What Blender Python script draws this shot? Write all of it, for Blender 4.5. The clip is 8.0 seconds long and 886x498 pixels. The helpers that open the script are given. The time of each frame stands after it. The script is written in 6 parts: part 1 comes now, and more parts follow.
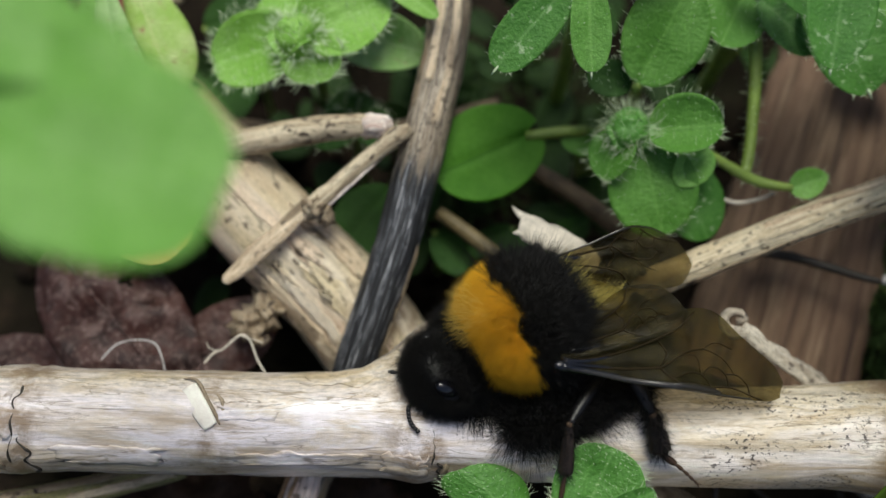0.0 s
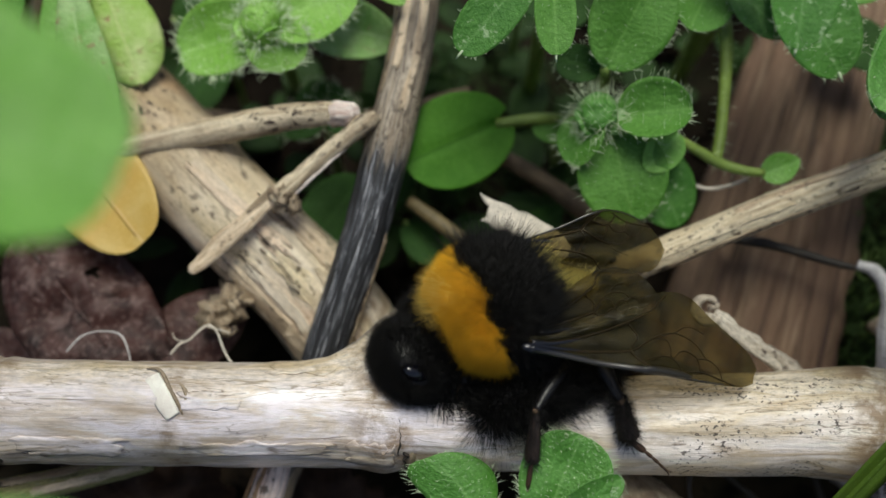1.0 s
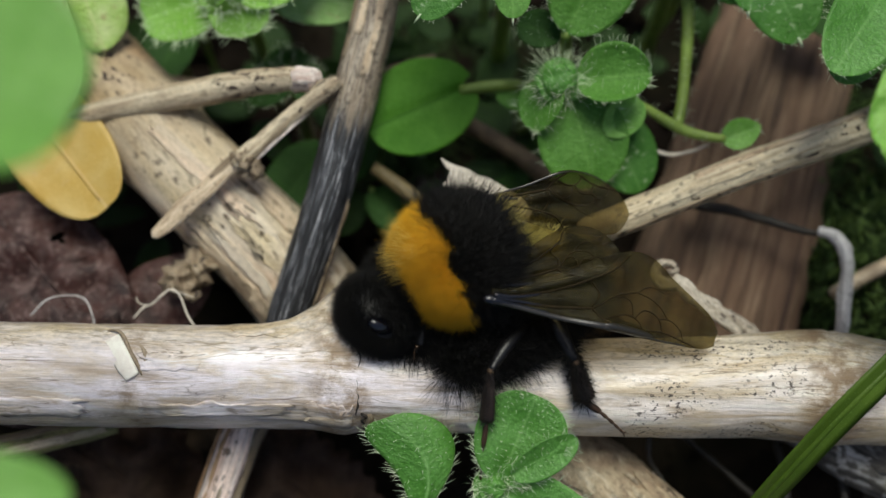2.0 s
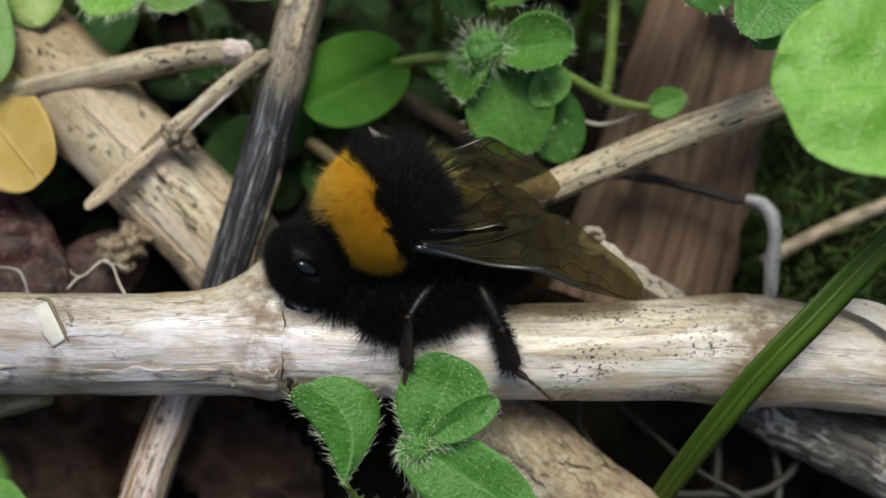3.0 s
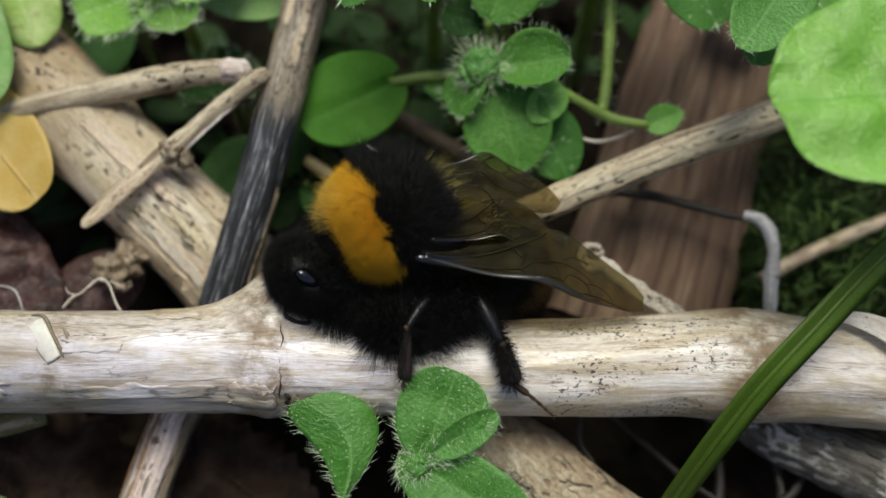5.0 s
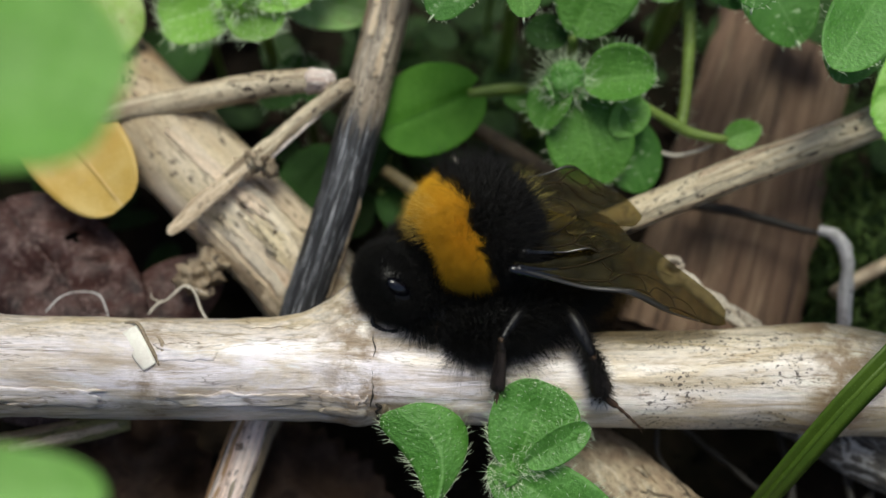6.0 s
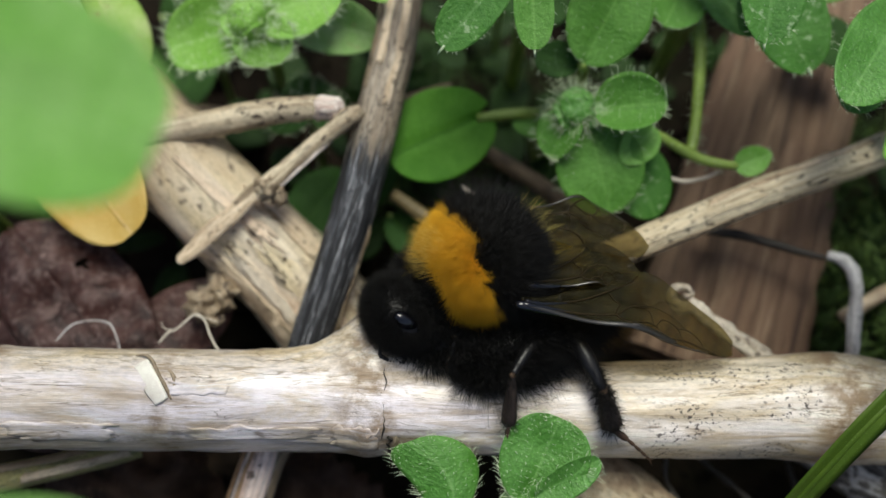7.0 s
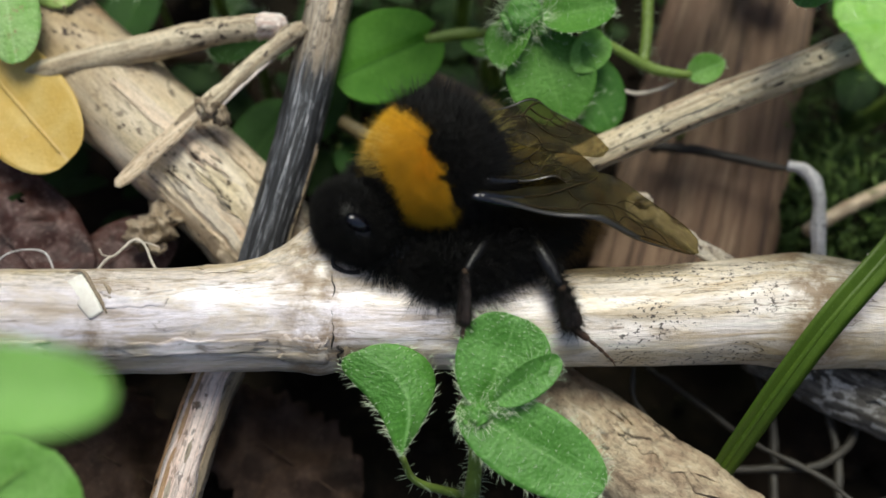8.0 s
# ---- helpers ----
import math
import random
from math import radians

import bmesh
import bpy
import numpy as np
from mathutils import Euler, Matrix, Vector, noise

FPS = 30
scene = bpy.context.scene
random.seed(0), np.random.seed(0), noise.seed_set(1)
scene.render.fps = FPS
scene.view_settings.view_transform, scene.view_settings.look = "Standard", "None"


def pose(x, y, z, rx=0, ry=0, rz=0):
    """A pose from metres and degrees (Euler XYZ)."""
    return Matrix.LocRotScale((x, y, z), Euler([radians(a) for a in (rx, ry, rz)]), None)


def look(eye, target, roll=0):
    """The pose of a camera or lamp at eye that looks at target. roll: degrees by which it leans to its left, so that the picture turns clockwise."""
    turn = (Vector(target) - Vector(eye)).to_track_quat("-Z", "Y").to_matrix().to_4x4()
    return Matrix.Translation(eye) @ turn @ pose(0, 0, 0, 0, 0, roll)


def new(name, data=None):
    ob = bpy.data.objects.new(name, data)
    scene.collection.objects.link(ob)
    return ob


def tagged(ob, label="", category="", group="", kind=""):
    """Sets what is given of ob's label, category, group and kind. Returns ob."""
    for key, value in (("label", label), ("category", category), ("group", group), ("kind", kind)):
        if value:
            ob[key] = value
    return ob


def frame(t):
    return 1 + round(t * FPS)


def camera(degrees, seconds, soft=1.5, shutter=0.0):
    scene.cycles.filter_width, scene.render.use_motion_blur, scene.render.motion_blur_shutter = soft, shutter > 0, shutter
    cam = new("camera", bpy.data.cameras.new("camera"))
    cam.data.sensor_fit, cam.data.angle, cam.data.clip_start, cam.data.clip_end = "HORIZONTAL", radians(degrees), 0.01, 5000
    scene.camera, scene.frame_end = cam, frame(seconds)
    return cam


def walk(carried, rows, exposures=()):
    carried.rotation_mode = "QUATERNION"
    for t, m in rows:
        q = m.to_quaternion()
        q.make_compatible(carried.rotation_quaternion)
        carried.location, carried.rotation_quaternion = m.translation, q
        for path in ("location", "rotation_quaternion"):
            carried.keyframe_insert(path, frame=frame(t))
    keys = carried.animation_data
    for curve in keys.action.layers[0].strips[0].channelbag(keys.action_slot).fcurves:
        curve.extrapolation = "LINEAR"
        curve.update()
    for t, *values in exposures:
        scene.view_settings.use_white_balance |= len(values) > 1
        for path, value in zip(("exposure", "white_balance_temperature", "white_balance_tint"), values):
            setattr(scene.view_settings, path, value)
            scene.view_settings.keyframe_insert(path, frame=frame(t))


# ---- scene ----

MM = 0.001  # all places below are in millimetres: x along the pale stem, y away, z up from the soil


def v(*p):
    return Vector(p) * MM


# ---- camera and its walk ----
cam = camera(50.0, 8.0, soft=1.5)
cam.data.dof.use_dof = True
cam.data.dof.focus_distance = 0.0655
cam.data.dof.aperture_fstop = 17.0
PATH = [
    (0, (-7.23, -12.49, 83.42), (-8.35, 11.36, 15.50), -1.18),
    (0.2, (-7.13, -10.92, 83.88), (-7.75, 13.25, 16.06), -0.01),
    (0.5, (-9.43, -8.54, 84.15), (-10.57, 15.16, 16.18), -1.22),
    (0.7, (-6.63, -8.92, 83.50), (-7.89, 15.15, 15.66), -1.60),
    (0.9, (-5.49, -11.83, 82.21), (-6.11, 11.74, 14.18), -0.94),
    (1, (-4.75, -13.52, 82.21), (-5.93, 10.81, 14.46), -1.68),
    (1.2, (-6.03, -14.05, 81.45), (-7.17, 9.58, 13.45), -1.68),
    (1.5, (-3.91, -11.75, 81.69), (-4.99, 11.03, 13.39), -1.53),
    (1.8, (-2.84, -13.81, 81.65), (-3.93, 8.44, 13.18), -1.69),
    (2, (-1.77, -15.05, 82.12), (-2.94, 8.19, 13.98), -1.75),
    (2.2, (1.33, -17.54, 80.81), (-0.04, 4.98, 12.44), -2.51),
    (3.3, (3.51, -18.50, 82.20), (2.66, 6.85, 14.81), -1.49),
    (3.5, (1.66, -22.58, 80.29), (0.64, 3.72, 13.27), -1.91),
    (3.7, (2.53, -24.35, 79.68), (1.59, 1.19, 12.37), -1.77),
    (4, (4.15, -21.53, 80.36), (3.48, 3.75, 12.95), -1.14),
    (4.2, (4.88, -22.78, 79.50), (4.43, 2.52, 12.09), -0.73),
    (4.5, (7.41, -20.16, 80.55), (6.70, 5.14, 13.15), -1.44),
    (4.7, (5.11, -19.15, 81.28), (4.54, 6.46, 13.99), -1.10),
    (5.8, (0.81, -22.14, 80.03), (0.21, 6.83, 14.12), -0.53),
    (6, (-3.66, -18.98, 82.17), (-3.78, 7.41, 15.18), 0.65),
    (6.3, (-4.08, -14.82, 85.97), (-4.68, 2.21, 16.02), -0.12),
    (6.5, (-6.35, -14.46, 84.61), (-7.25, 9.37, 16.68), -0.90),
    (6.7, (-6.23, -14.04, 85.05), (-7.24, 9.32, 16.95), -1.10),
    (7, (-4.47, -15.27, 83.59), (-4.57, 9.49, 15.98), 0.63),
    (7.2, (-5.08, -16.09, 80.88), (-4.57, 9.74, 13.68), 1.39),
    (7.5, (-3.91, -26.15, 76.91), (-3.12, 1.40, 10.39), 0.59),
    (7.7, (-4.20, -25.91, 76.74), (-2.94, 1.60, 10.22), 1.06),
    (8, (-2.62, -24.43, 77.09), (-0.90, 4.45, 11.16), 2.02),
]
walk(cam, [(t, look(v(*eye), v(*target), roll)) for t, eye, target, roll in PATH],
     [(0, 0.08), (0.5, 0.05), (1.0, 0.0), (2.2, 0.01), (4.7, 0.05), (6.0, 0.07), (6.5, 0.11), (7.0, 0.17), (7.5, 0.33), (8, 0.29)])

# ---- world, sun and exposure ----
world = bpy.data.worlds.new("overcast_sky")
scene.world = world
world.use_nodes = True
sky = world.node_tree.nodes.new("ShaderNodeTexSky")
sky.sky_type, sky.sun_disc = "NISHITA", False
sky.sun_elevation, sky.sun_rotation = radians(71), radians(5)
sky.dust_density, sky.ozone_density = 4.0, 1.0
world.node_tree.links.new(sky.outputs["Color"], world.node_tree.nodes["Background"].inputs["Color"])
world.node_tree.nodes["Background"].inputs["Strength"].default_value = 0.085
sun = new("sun", bpy.data.lights.new("sun", "SUN"))
sun.data.energy, sun.data.angle, sun.data.color = 2.52, radians(30), (0.96, 0.985, 0.87)
sun.matrix_world = look((0.05, 0.55, 1.6), (0, 0, 0))

# ---- materials ----
def shader(name):
    m = bpy.data.materials.new(name)
    m.use_nodes = True
    nt = m.node_tree
    return m, nt, nt.nodes["Principled BSDF"]


def node(nt, kind, **values):
    n = nt.nodes.new("ShaderNode" + kind)
    for key, value in values.items():
        if key in n.inputs:
            n.inputs[key].default_value = value
    return n


def rest_coords(nt, scale, offset=(0, 0, 0)):
    """Millimetres along each thing's own length and girth, stretched by scale."""
    a = nt.nodes.new("ShaderNodeAttribute")
    a.attribute_name = "rest"
    m = node(nt, "Mapping", Scale=scale, Location=offset)
    nt.links.new(a.outputs["Vector"], m.inputs["Vector"])
    return m.outputs["Vector"]


def noise_tex(nt, coords, scale=1.0, detail=4.0, rough=0.6, distort=0.0):
    n = node(nt, "TexNoise", Scale=scale, Detail=detail, Roughness=rough, Distortion=distort)
    nt.links.new(coords, n.inputs["Vector"])
    return n.outputs["Fac"]


def ramp(nt, fac, *stops):
    r = nt.nodes.new("ShaderNodeValToRGB")
    els = r.color_ramp.elements
    while len(els) < len(stops):
        els.new(0.5)
    for e, (at, col) in zip(els, stops):
        e.position, e.color = at, (*col, 1) if len(col) == 3 else col
    nt.links.new(fac, r.inputs["Fac"])
    return r.outputs["Color"]


def mix(nt, fac, a, b, blend="MIX"):
    m = nt.nodes.new("ShaderNodeMix")
    m.data_type, m.blend_type = "RGBA", blend
    for sock, value in ((m.inputs[0], fac), (m.inputs[6], a), (m.inputs[7], b)):
        if isinstance(value, (int, float)):
            sock.default_value = value
        elif isinstance(value, tuple):
            sock.default_value = (*value, 1)
        else:
            nt.links.new(value, sock)
    return m.outputs[2]


def bump(nt, bsdf, height, strength, depth):
    b = node(nt, "Bump", Strength=strength, Distance=depth * MM)
    nt.links.new(height, b.inputs["Height"])
    nt.links.new(b.outputs["Normal"], bsdf.inputs["Normal"])


G = lambda x: (x, x, x)


def stalk_material(name, light, mid, dark, speck, rough=0.55, speck_amount=0.5, fine=2.2, blotch=0.5, tip=None, nodes=(), cracks=0.0, flank=None, tint=None, coat=0.0, dot=1.0, hues=None, grit=0.5):
    """Dry fibrous stalk: lengthwise streaks, blotches, specks; tip=(from, to, width, colour) stains a stretch."""
    m, nt, b = shader(name)
    streak = noise_tex(nt, rest_coords(nt, (fine, fine, fine * 0.07)), 1.0, 6, 0.65, 0.3)
    large = noise_tex(nt, rest_coords(nt, (0.28, 0.28, 0.10), (3, 1, 7)), 1.0, 4, 0.6, 0.6)
    col = ramp(nt, streak, (0.25, dark), (0.42, mid), (0.56, light), (0.75, tuple(min(1, c * 1.12) for c in light)))
    col = mix(nt, ramp(nt, large, (0.62 - 0.25 * blotch, G(0)), (0.80 - 0.2 * blotch, G(1))), col, mix(nt, 0.55, col, dark))
    dots = noise_tex(nt, rest_coords(nt, (2.6 * dot, 2.6 * dot, 1.5 * dot), (11, 2, 5)), 1.0, 3, 0.55)
    patch = noise_tex(nt, rest_coords(nt, (0.22, 0.22, 0.13), (5, 9, 1)), 1.0, 2, 0.5)
    spots = mix(nt, 1.0, ramp(nt, dots, (0.66 - 0.08 * speck_amount, G(0)), (0.71 - 0.08 * speck_amount, G(1))),
                ramp(nt, patch, (0.40, G(0)), (0.60, G(1))), "MULTIPLY")
    col = mix(nt, spots, col, speck)
    if cracks:
        line = noise_tex(nt, rest_coords(nt, (0.9, 0.9, 0.075), (8, 3, 2)), 1.0, 5, 0.6, 0.8)
        thin = ramp(nt, line, (0.470, G(0)), (0.497, G(cracks)), (0.503, G(cracks)), (0.53, G(0)))
        col = mix(nt, thin, col, tuple(c * 0.6 for c in dark))
    if flank:
        girth = nt.nodes.new("ShaderNodeSeparateXYZ")
        nt.links.new(rest_coords(nt, (1, 1, 1)), girth.inputs[0])
        wav = node(nt, "Math")
        wav.operation = "MULTIPLY_ADD"
        nt.links.new(large, wav.inputs[0])
        wav.inputs[1].default_value = 2.4
        nt.links.new(girth.outputs["X"], wav.inputs[2])
        skin = node(nt, "MapRange")
        skin.inputs["From Min"].default_value, skin.inputs["From Max"].default_value = flank[0], flank[0] - 0.7
        nt.links.new(wav.outputs[0], skin.inputs["Value"])
        col = mix(nt, mix(nt, 1.0, skin.outputs["Result"], G(0.75), "MULTIPLY"), col, mix(nt, 0.35, flank[1], col))
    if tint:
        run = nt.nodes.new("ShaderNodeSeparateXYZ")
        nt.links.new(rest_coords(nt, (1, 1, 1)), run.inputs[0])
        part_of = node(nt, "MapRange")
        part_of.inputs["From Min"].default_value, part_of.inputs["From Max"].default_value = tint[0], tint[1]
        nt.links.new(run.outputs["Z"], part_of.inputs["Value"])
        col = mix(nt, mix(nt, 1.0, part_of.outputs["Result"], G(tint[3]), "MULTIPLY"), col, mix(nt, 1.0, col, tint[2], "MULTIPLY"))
    for place, wide in nodes:
        zed = nt.nodes.new("ShaderNodeSeparateXYZ")
        nt.links.new(rest_coords(nt, (1, 1, 1), (0, 0, -place)), zed.inputs[0])
        far = node(nt, "Math")
        far.operation = "ABSOLUTE"
        nt.links.new(zed.outputs["Z"], far.inputs[0])
        near = node(nt, "MapRange")
        near.inputs["From Min"].default_value, near.inputs["From Max"].default_value = wide, 0.0
        nt.links.new(far.outputs[0], near.inputs["Value"])
        stain = noise_tex(nt, rest_coords(nt, (0.9, 0.9, 0.8), (place, 2, 2)), 1.0, 4, 0.65)
        col = mix(nt, mix(nt, 1.0, ramp(nt, near.outputs["Result"], (0.0, G(0)), (0.8, G(0.9))), ramp(nt, stain, (0.44, G(0)), (0.62, G(1))), "MULTIPLY"), col, tuple(c * 0.8 for c in dark))
    if tip:
        along = nt.nodes.new("ShaderNodeSeparateXYZ")
        nt.links.new(rest_coords(nt, (1, 1, 1)), along.inputs[0])
        wob = node(nt, "Math")
        wob.operation = "MULTIPLY_ADD"
        nt.links.new(streak, wob.inputs[0])
        wob.inputs[1].default_value = tip[2]
        nt.links.new(along.outputs["Z"], wob.inputs[2])
        rng = node(nt, "MapRange")
        rng.inputs["From Min"].default_value, rng.inputs["From Max"].default_value = tip[0] + tip[2] * 0.5, tip[0] + tip[2] * 0.75
        nt.links.new(wob.outputs[0], rng.inputs["Value"])
        end = node(nt, "MapRange")
        end.inputs["From Min"].default_value, end.inputs["From Max"].default_value = tip[1] + 1, tip[1]
        nt.links.new(along.outputs["Z"], end.inputs["Value"])
        fibre = noise_tex(nt, rest_coords(nt, (5.0, 5.0, 0.20), (2, 6, 4)), 1.0, 6, 0.75, 0.4)
        black = ramp(nt, fibre, (0.40, tuple(c * 0.2 for c in tip[3])), (0.50, tuple(c * 1.1 for c in tip[3])), (0.565, tuple(c * 5 for c in tip[3])), (0.64, (0.40, 0.405, 0.43)))
        col = mix(nt, mix(nt, 1.0, rng.outputs["Result"], end.outputs["Result"], "MULTIPLY"), col, black)
    if hues:
        broad = noise_tex(nt, rest_coords(nt, (0.16, 0.16, 0.07), (9, 4, 6)), 1.0, 3, 0.6, 0.5)
        col = mix(nt, 1.0, col, ramp(nt, broad, (0.36, hues[0]), (0.50, (1, 1, 1)), (0.64, hues[1])), "MULTIPLY")
    thread = noise_tex(nt, rest_coords(nt, (6.5, 6.5, 0.45), (1, 5, 3)), 1.0, 5, 0.7, 0.3)
    grain = noise_tex(nt, rest_coords(nt, (5.0, 5.0, 4.0), (6, 2, 8)), 1.0, 5, 0.7)
    col = mix(nt, grit, col, mix(nt, 1.0, col, ramp(nt, thread, (0.30, G(0.30)), (0.50, G(1.0)), (0.72, G(1.25))), "MULTIPLY"))
    col = mix(nt, grit, col, mix(nt, 1.0, col, ramp(nt, grain, (0.30, G(0.45)), (0.52, G(1.0)), (0.72, G(1.2))), "MULTIPLY"))
    nt.links.new(col, b.inputs["Base Color"])
    b.inputs["Roughness"].default_value = rough
    b.inputs["Coat Weight"].default_value, b.inputs["Coat Roughness"].default_value = coat, 0.28
    bump(nt, b, mix(nt, 0.6, streak, mix(nt, 0.5, thread, grain)), 0.8, 0.22)
    return m


def cane_material(name, specks, nodes):
    """Bleached cane: cool white skin over straw, olive tan along its back, wavy fibres, specks between two lengths, stained nodes."""
    m, nt, b = shader(name)
    rest = nt.nodes.new("ShaderNodeSeparateXYZ")
    nt.links.new(rest_coords(nt, (1, 1, 1), (-13, -7, 0)), rest.inputs[0])

    def value(op, a, c, d=0.0):
        n = node(nt, "Math")
        n.operation = op
        for sock, x in zip(n.inputs, (a, c, d)):
            if isinstance(x, (int, float)):
                sock.default_value = x
            else:
                nt.links.new(x, sock)
        return n.outputs[0]

    def span(x, a, c):
        n = node(nt, "MapRange")
        n.inputs["From Min"].default_value, n.inputs["From Max"].default_value = a, c
        nt.links.new(x, n.inputs["Value"])
        return n.outputs["Result"]

    def both(a, c):
        return mix(nt, 1.0, a, c, "MULTIPLY")

    broad = noise_tex(nt, rest_coords(nt, (0.36, 0.36, 0.11), (2, 7, 1)), 1.0, 5, 0.65, 0.9)
    fibre = noise_tex(nt, rest_coords(nt, (0.85, 0.85, 0.10), (4, 1, 9)), 1.0, 6, 0.68, 0.9)
    thread = noise_tex(nt, rest_coords(nt, (5.5, 5.5, 0.30), (1, 5, 3)), 1.0, 5, 0.7, 0.3)
    grain = noise_tex(nt, rest_coords(nt, (3.2, 3.2, 1.4), (6, 2, 8)), 1.0, 5, 0.7)
    col = ramp(nt, broad, (0.37, (0.94, 0.87, 0.92)), (0.48, (0.86, 0.785, 0.795)), (0.58, (0.74, 0.64, 0.55)), (0.70, (0.56, 0.43, 0.30)))
    col = mix(nt, ramp(nt, fibre, (0.36, G(0.8)), (0.49, G(0.0))), col, (0.46, 0.35, 0.25))
    col = mix(nt, ramp(nt, fibre, (0.57, G(0.0)), (0.66, G(0.8))), col, (0.95, 0.935, 0.94))
    # wavy open fibres
    for place, wide, strength in (((8, 3, 2), 0.016, 0.75), ((1, 9, 4), 0.010, 0.6)):
        line = noise_tex(nt, rest_coords(nt, (0.75, 0.75, 0.065), place), 1.0, 4, 0.55, 0.9)
        gate = noise_tex(nt, rest_coords(nt, (0.6, 0.6, 0.11), place[::-1]), 1.0, 2, 0.5)
        cut = both(ramp(nt, line, (0.5 - wide, G(0)), (0.497, G(strength)), (0.503, G(strength)), (0.5 + wide, G(0))), ramp(nt, gate, (0.46, G(0)), (0.54, G(1))))
        col = mix(nt, cut, col, (0.17, 0.115, 0.075))
    # olive tan back and straw belly, with a wandering border
    girth = value("MULTIPLY_ADD", rest.outputs["Y"], -0.22, rest.outputs["X"])
    girth = value("MULTIPLY_ADD", broad, 2.6, girth)
    girth = value("MULTIPLY_ADD", thread, 0.8, girth)
    back = ramp(nt, span(girth, 0.4, -1.2), (0.0, G(0)), (1.0, G(0.80)))
    col = mix(nt, back, col, both(mix(nt, 0.45, (0.56, 0.46, 0.25), col), ramp(nt, grain, (0.3, G(0.6)), (0.6, G(1.1)))))
    belly = ramp(nt, span(girth, 3.4, 4.8), (0.0, G(0)), (1.0, G(0.7)))
    col = mix(nt, belly, col, mix(nt, 0.35, (0.55, 0.44, 0.28), col))
    # straw-yellow towards the thick end
    straw = span(rest.outputs["Z"], 44, 52)
    col = mix(nt, both(straw, G(0.9)), col, both(col, (0.91, 0.895, 0.775)))
    # dark specks
    dots = noise_tex(nt, rest_coords(nt, (4.4, 4.4, 3.0), (11, 2, 5)), 1.0, 3, 0.55)
    crowd = noise_tex(nt, rest_coords(nt, (0.45, 0.45, 0.16), (5, 9, 1)), 1.0, 2, 0.5)
    where = both(span(rest.outputs["Z"], specks[0], specks[0] + 4), span(rest.outputs["Z"], specks[1] + 4, specks[1]))
    where = both(where, ramp(nt, crowd, (0.40, G(0)), (0.52, G(1))))
    col = mix(nt, both(ramp(nt, dots, (0.58, G(0)), (0.62, G(0.95))), where), col, (0.055, 0.042, 0.034))
    for place, wide, strength in nodes:
        near = span(value("ABSOLUTE", value("ADD", rest.outputs["Z"], -place), 0.0), wide, 0.0)
        stain = noise_tex(nt, rest_coords(nt, (0.55, 0.55, 0.5), (place, 2, 2)), 1.0, 5, 0.65)
        col = mix(nt, both(ramp(nt, near, (0.0, G(0)), (0.7, G(strength))), ramp(nt, stain, (0.42, G(0)), (0.58, G(1)))), col, (0.26, 0.17, 0.09))
    col = mix(nt, 0.28, col, both(col, ramp(nt, thread, (0.30, G(0.35)), (0.50, G(1.0)), (0.72, G(1.2)))))
    col = mix(nt, 0.30, col, both(col, ramp(nt, grain, (0.30, G(0.5)), (0.52, G(1.0)), (0.72, G(1.15)))))
    nt.links.new(col, b.inputs["Base Color"])
    nt.links.new(ramp(nt, broad, (0.36, G(0.30)), (0.62, G(0.52))), b.inputs["Roughness"])
    b.inputs["Coat Weight"].default_value, b.inputs["Coat Roughness"].default_value = 0.6, 0.26
    bump(nt, b, mix(nt, 0.5, fibre, mix(nt, 0.4, thread, grain)), 0.9, 0.24)
    return m


def leaf_material(name, base, light, vein, rough=0.5, spot=None, thru=0.3, spot_amount=0.5, gloss=0.3, relief=0.8, grain=0.45):
    m, nt, b = shader(name)
    rest = rest_coords(nt, (1, 1, 1))
    big = noise_tex(nt, rest, 0.35, 3, 0.6)
    fine = noise_tex(nt, rest, 3.5, 3, 0.6)
    col = mix(nt, ramp(nt, big, (0.35, G(0)), (0.65, G(1))), base, light)
    col = mix(nt, ramp(nt, fine, (0.35, G(0)), (0.72, G(grain))), col, tuple(c * 0.6 for c in base))
    dew = noise_tex(nt, rest_coords(nt, (1, 1, 1), (2, 8, 5)), 7.0, 2, 0.5)
    col = mix(nt, ramp(nt, dew, (0.60, G(0)), (0.72, G(0.5))), col, tuple(min(1, c * 1.5 + 0.06) for c in light))
    sep = nt.nodes.new("ShaderNodeSeparateXYZ")
    nt.links.new(rest, sep.inputs[0])
    rib = node(nt, "Math")
    rib.operation = "ABSOLUTE"
    nt.links.new(sep.outputs["X"], rib.inputs[0])
    col = mix(nt, ramp(nt, rib.outputs[0], (0.0, G(0.6)), (0.16, G(0))), col, vein)
    if spot:
        dots = noise_tex(nt, rest_coords(nt, (1, 1, 1), (7, 3, 2)), 1.3, 4, 0.6)
        col = mix(nt, ramp(nt, dots, (0.62 - 0.15 * spot_amount, G(0)), (0.70 - 0.15 * spot_amount, G(0.9))), col, spot)
    nt.links.new(col, b.inputs["Base Color"])
    b.inputs["Roughness"].default_value = rough
    b.inputs["Specular IOR Level"].default_value = gloss
    quilt = noise_tex(nt, rest, 1.6, 3, 0.55)
    bump(nt, b, mix(nt, 0.5, quilt, fine), relief, 0.35)
    tr = node(nt, "BsdfTranslucent")
    nt.links.new(mix(nt, 1.0, col, (1.0, 1.0, 0.45), "MULTIPLY"), tr.inputs["Color"])
    both = node(nt, "MixShader", Fac=thru)
    nt.links.new(b.outputs[0], both.inputs[1])
    nt.links.new(tr.outputs[0], both.inputs[2])
    nt.links.new(both.outputs[0], nt.nodes["Material Output"].inputs["Surface"])
    return m


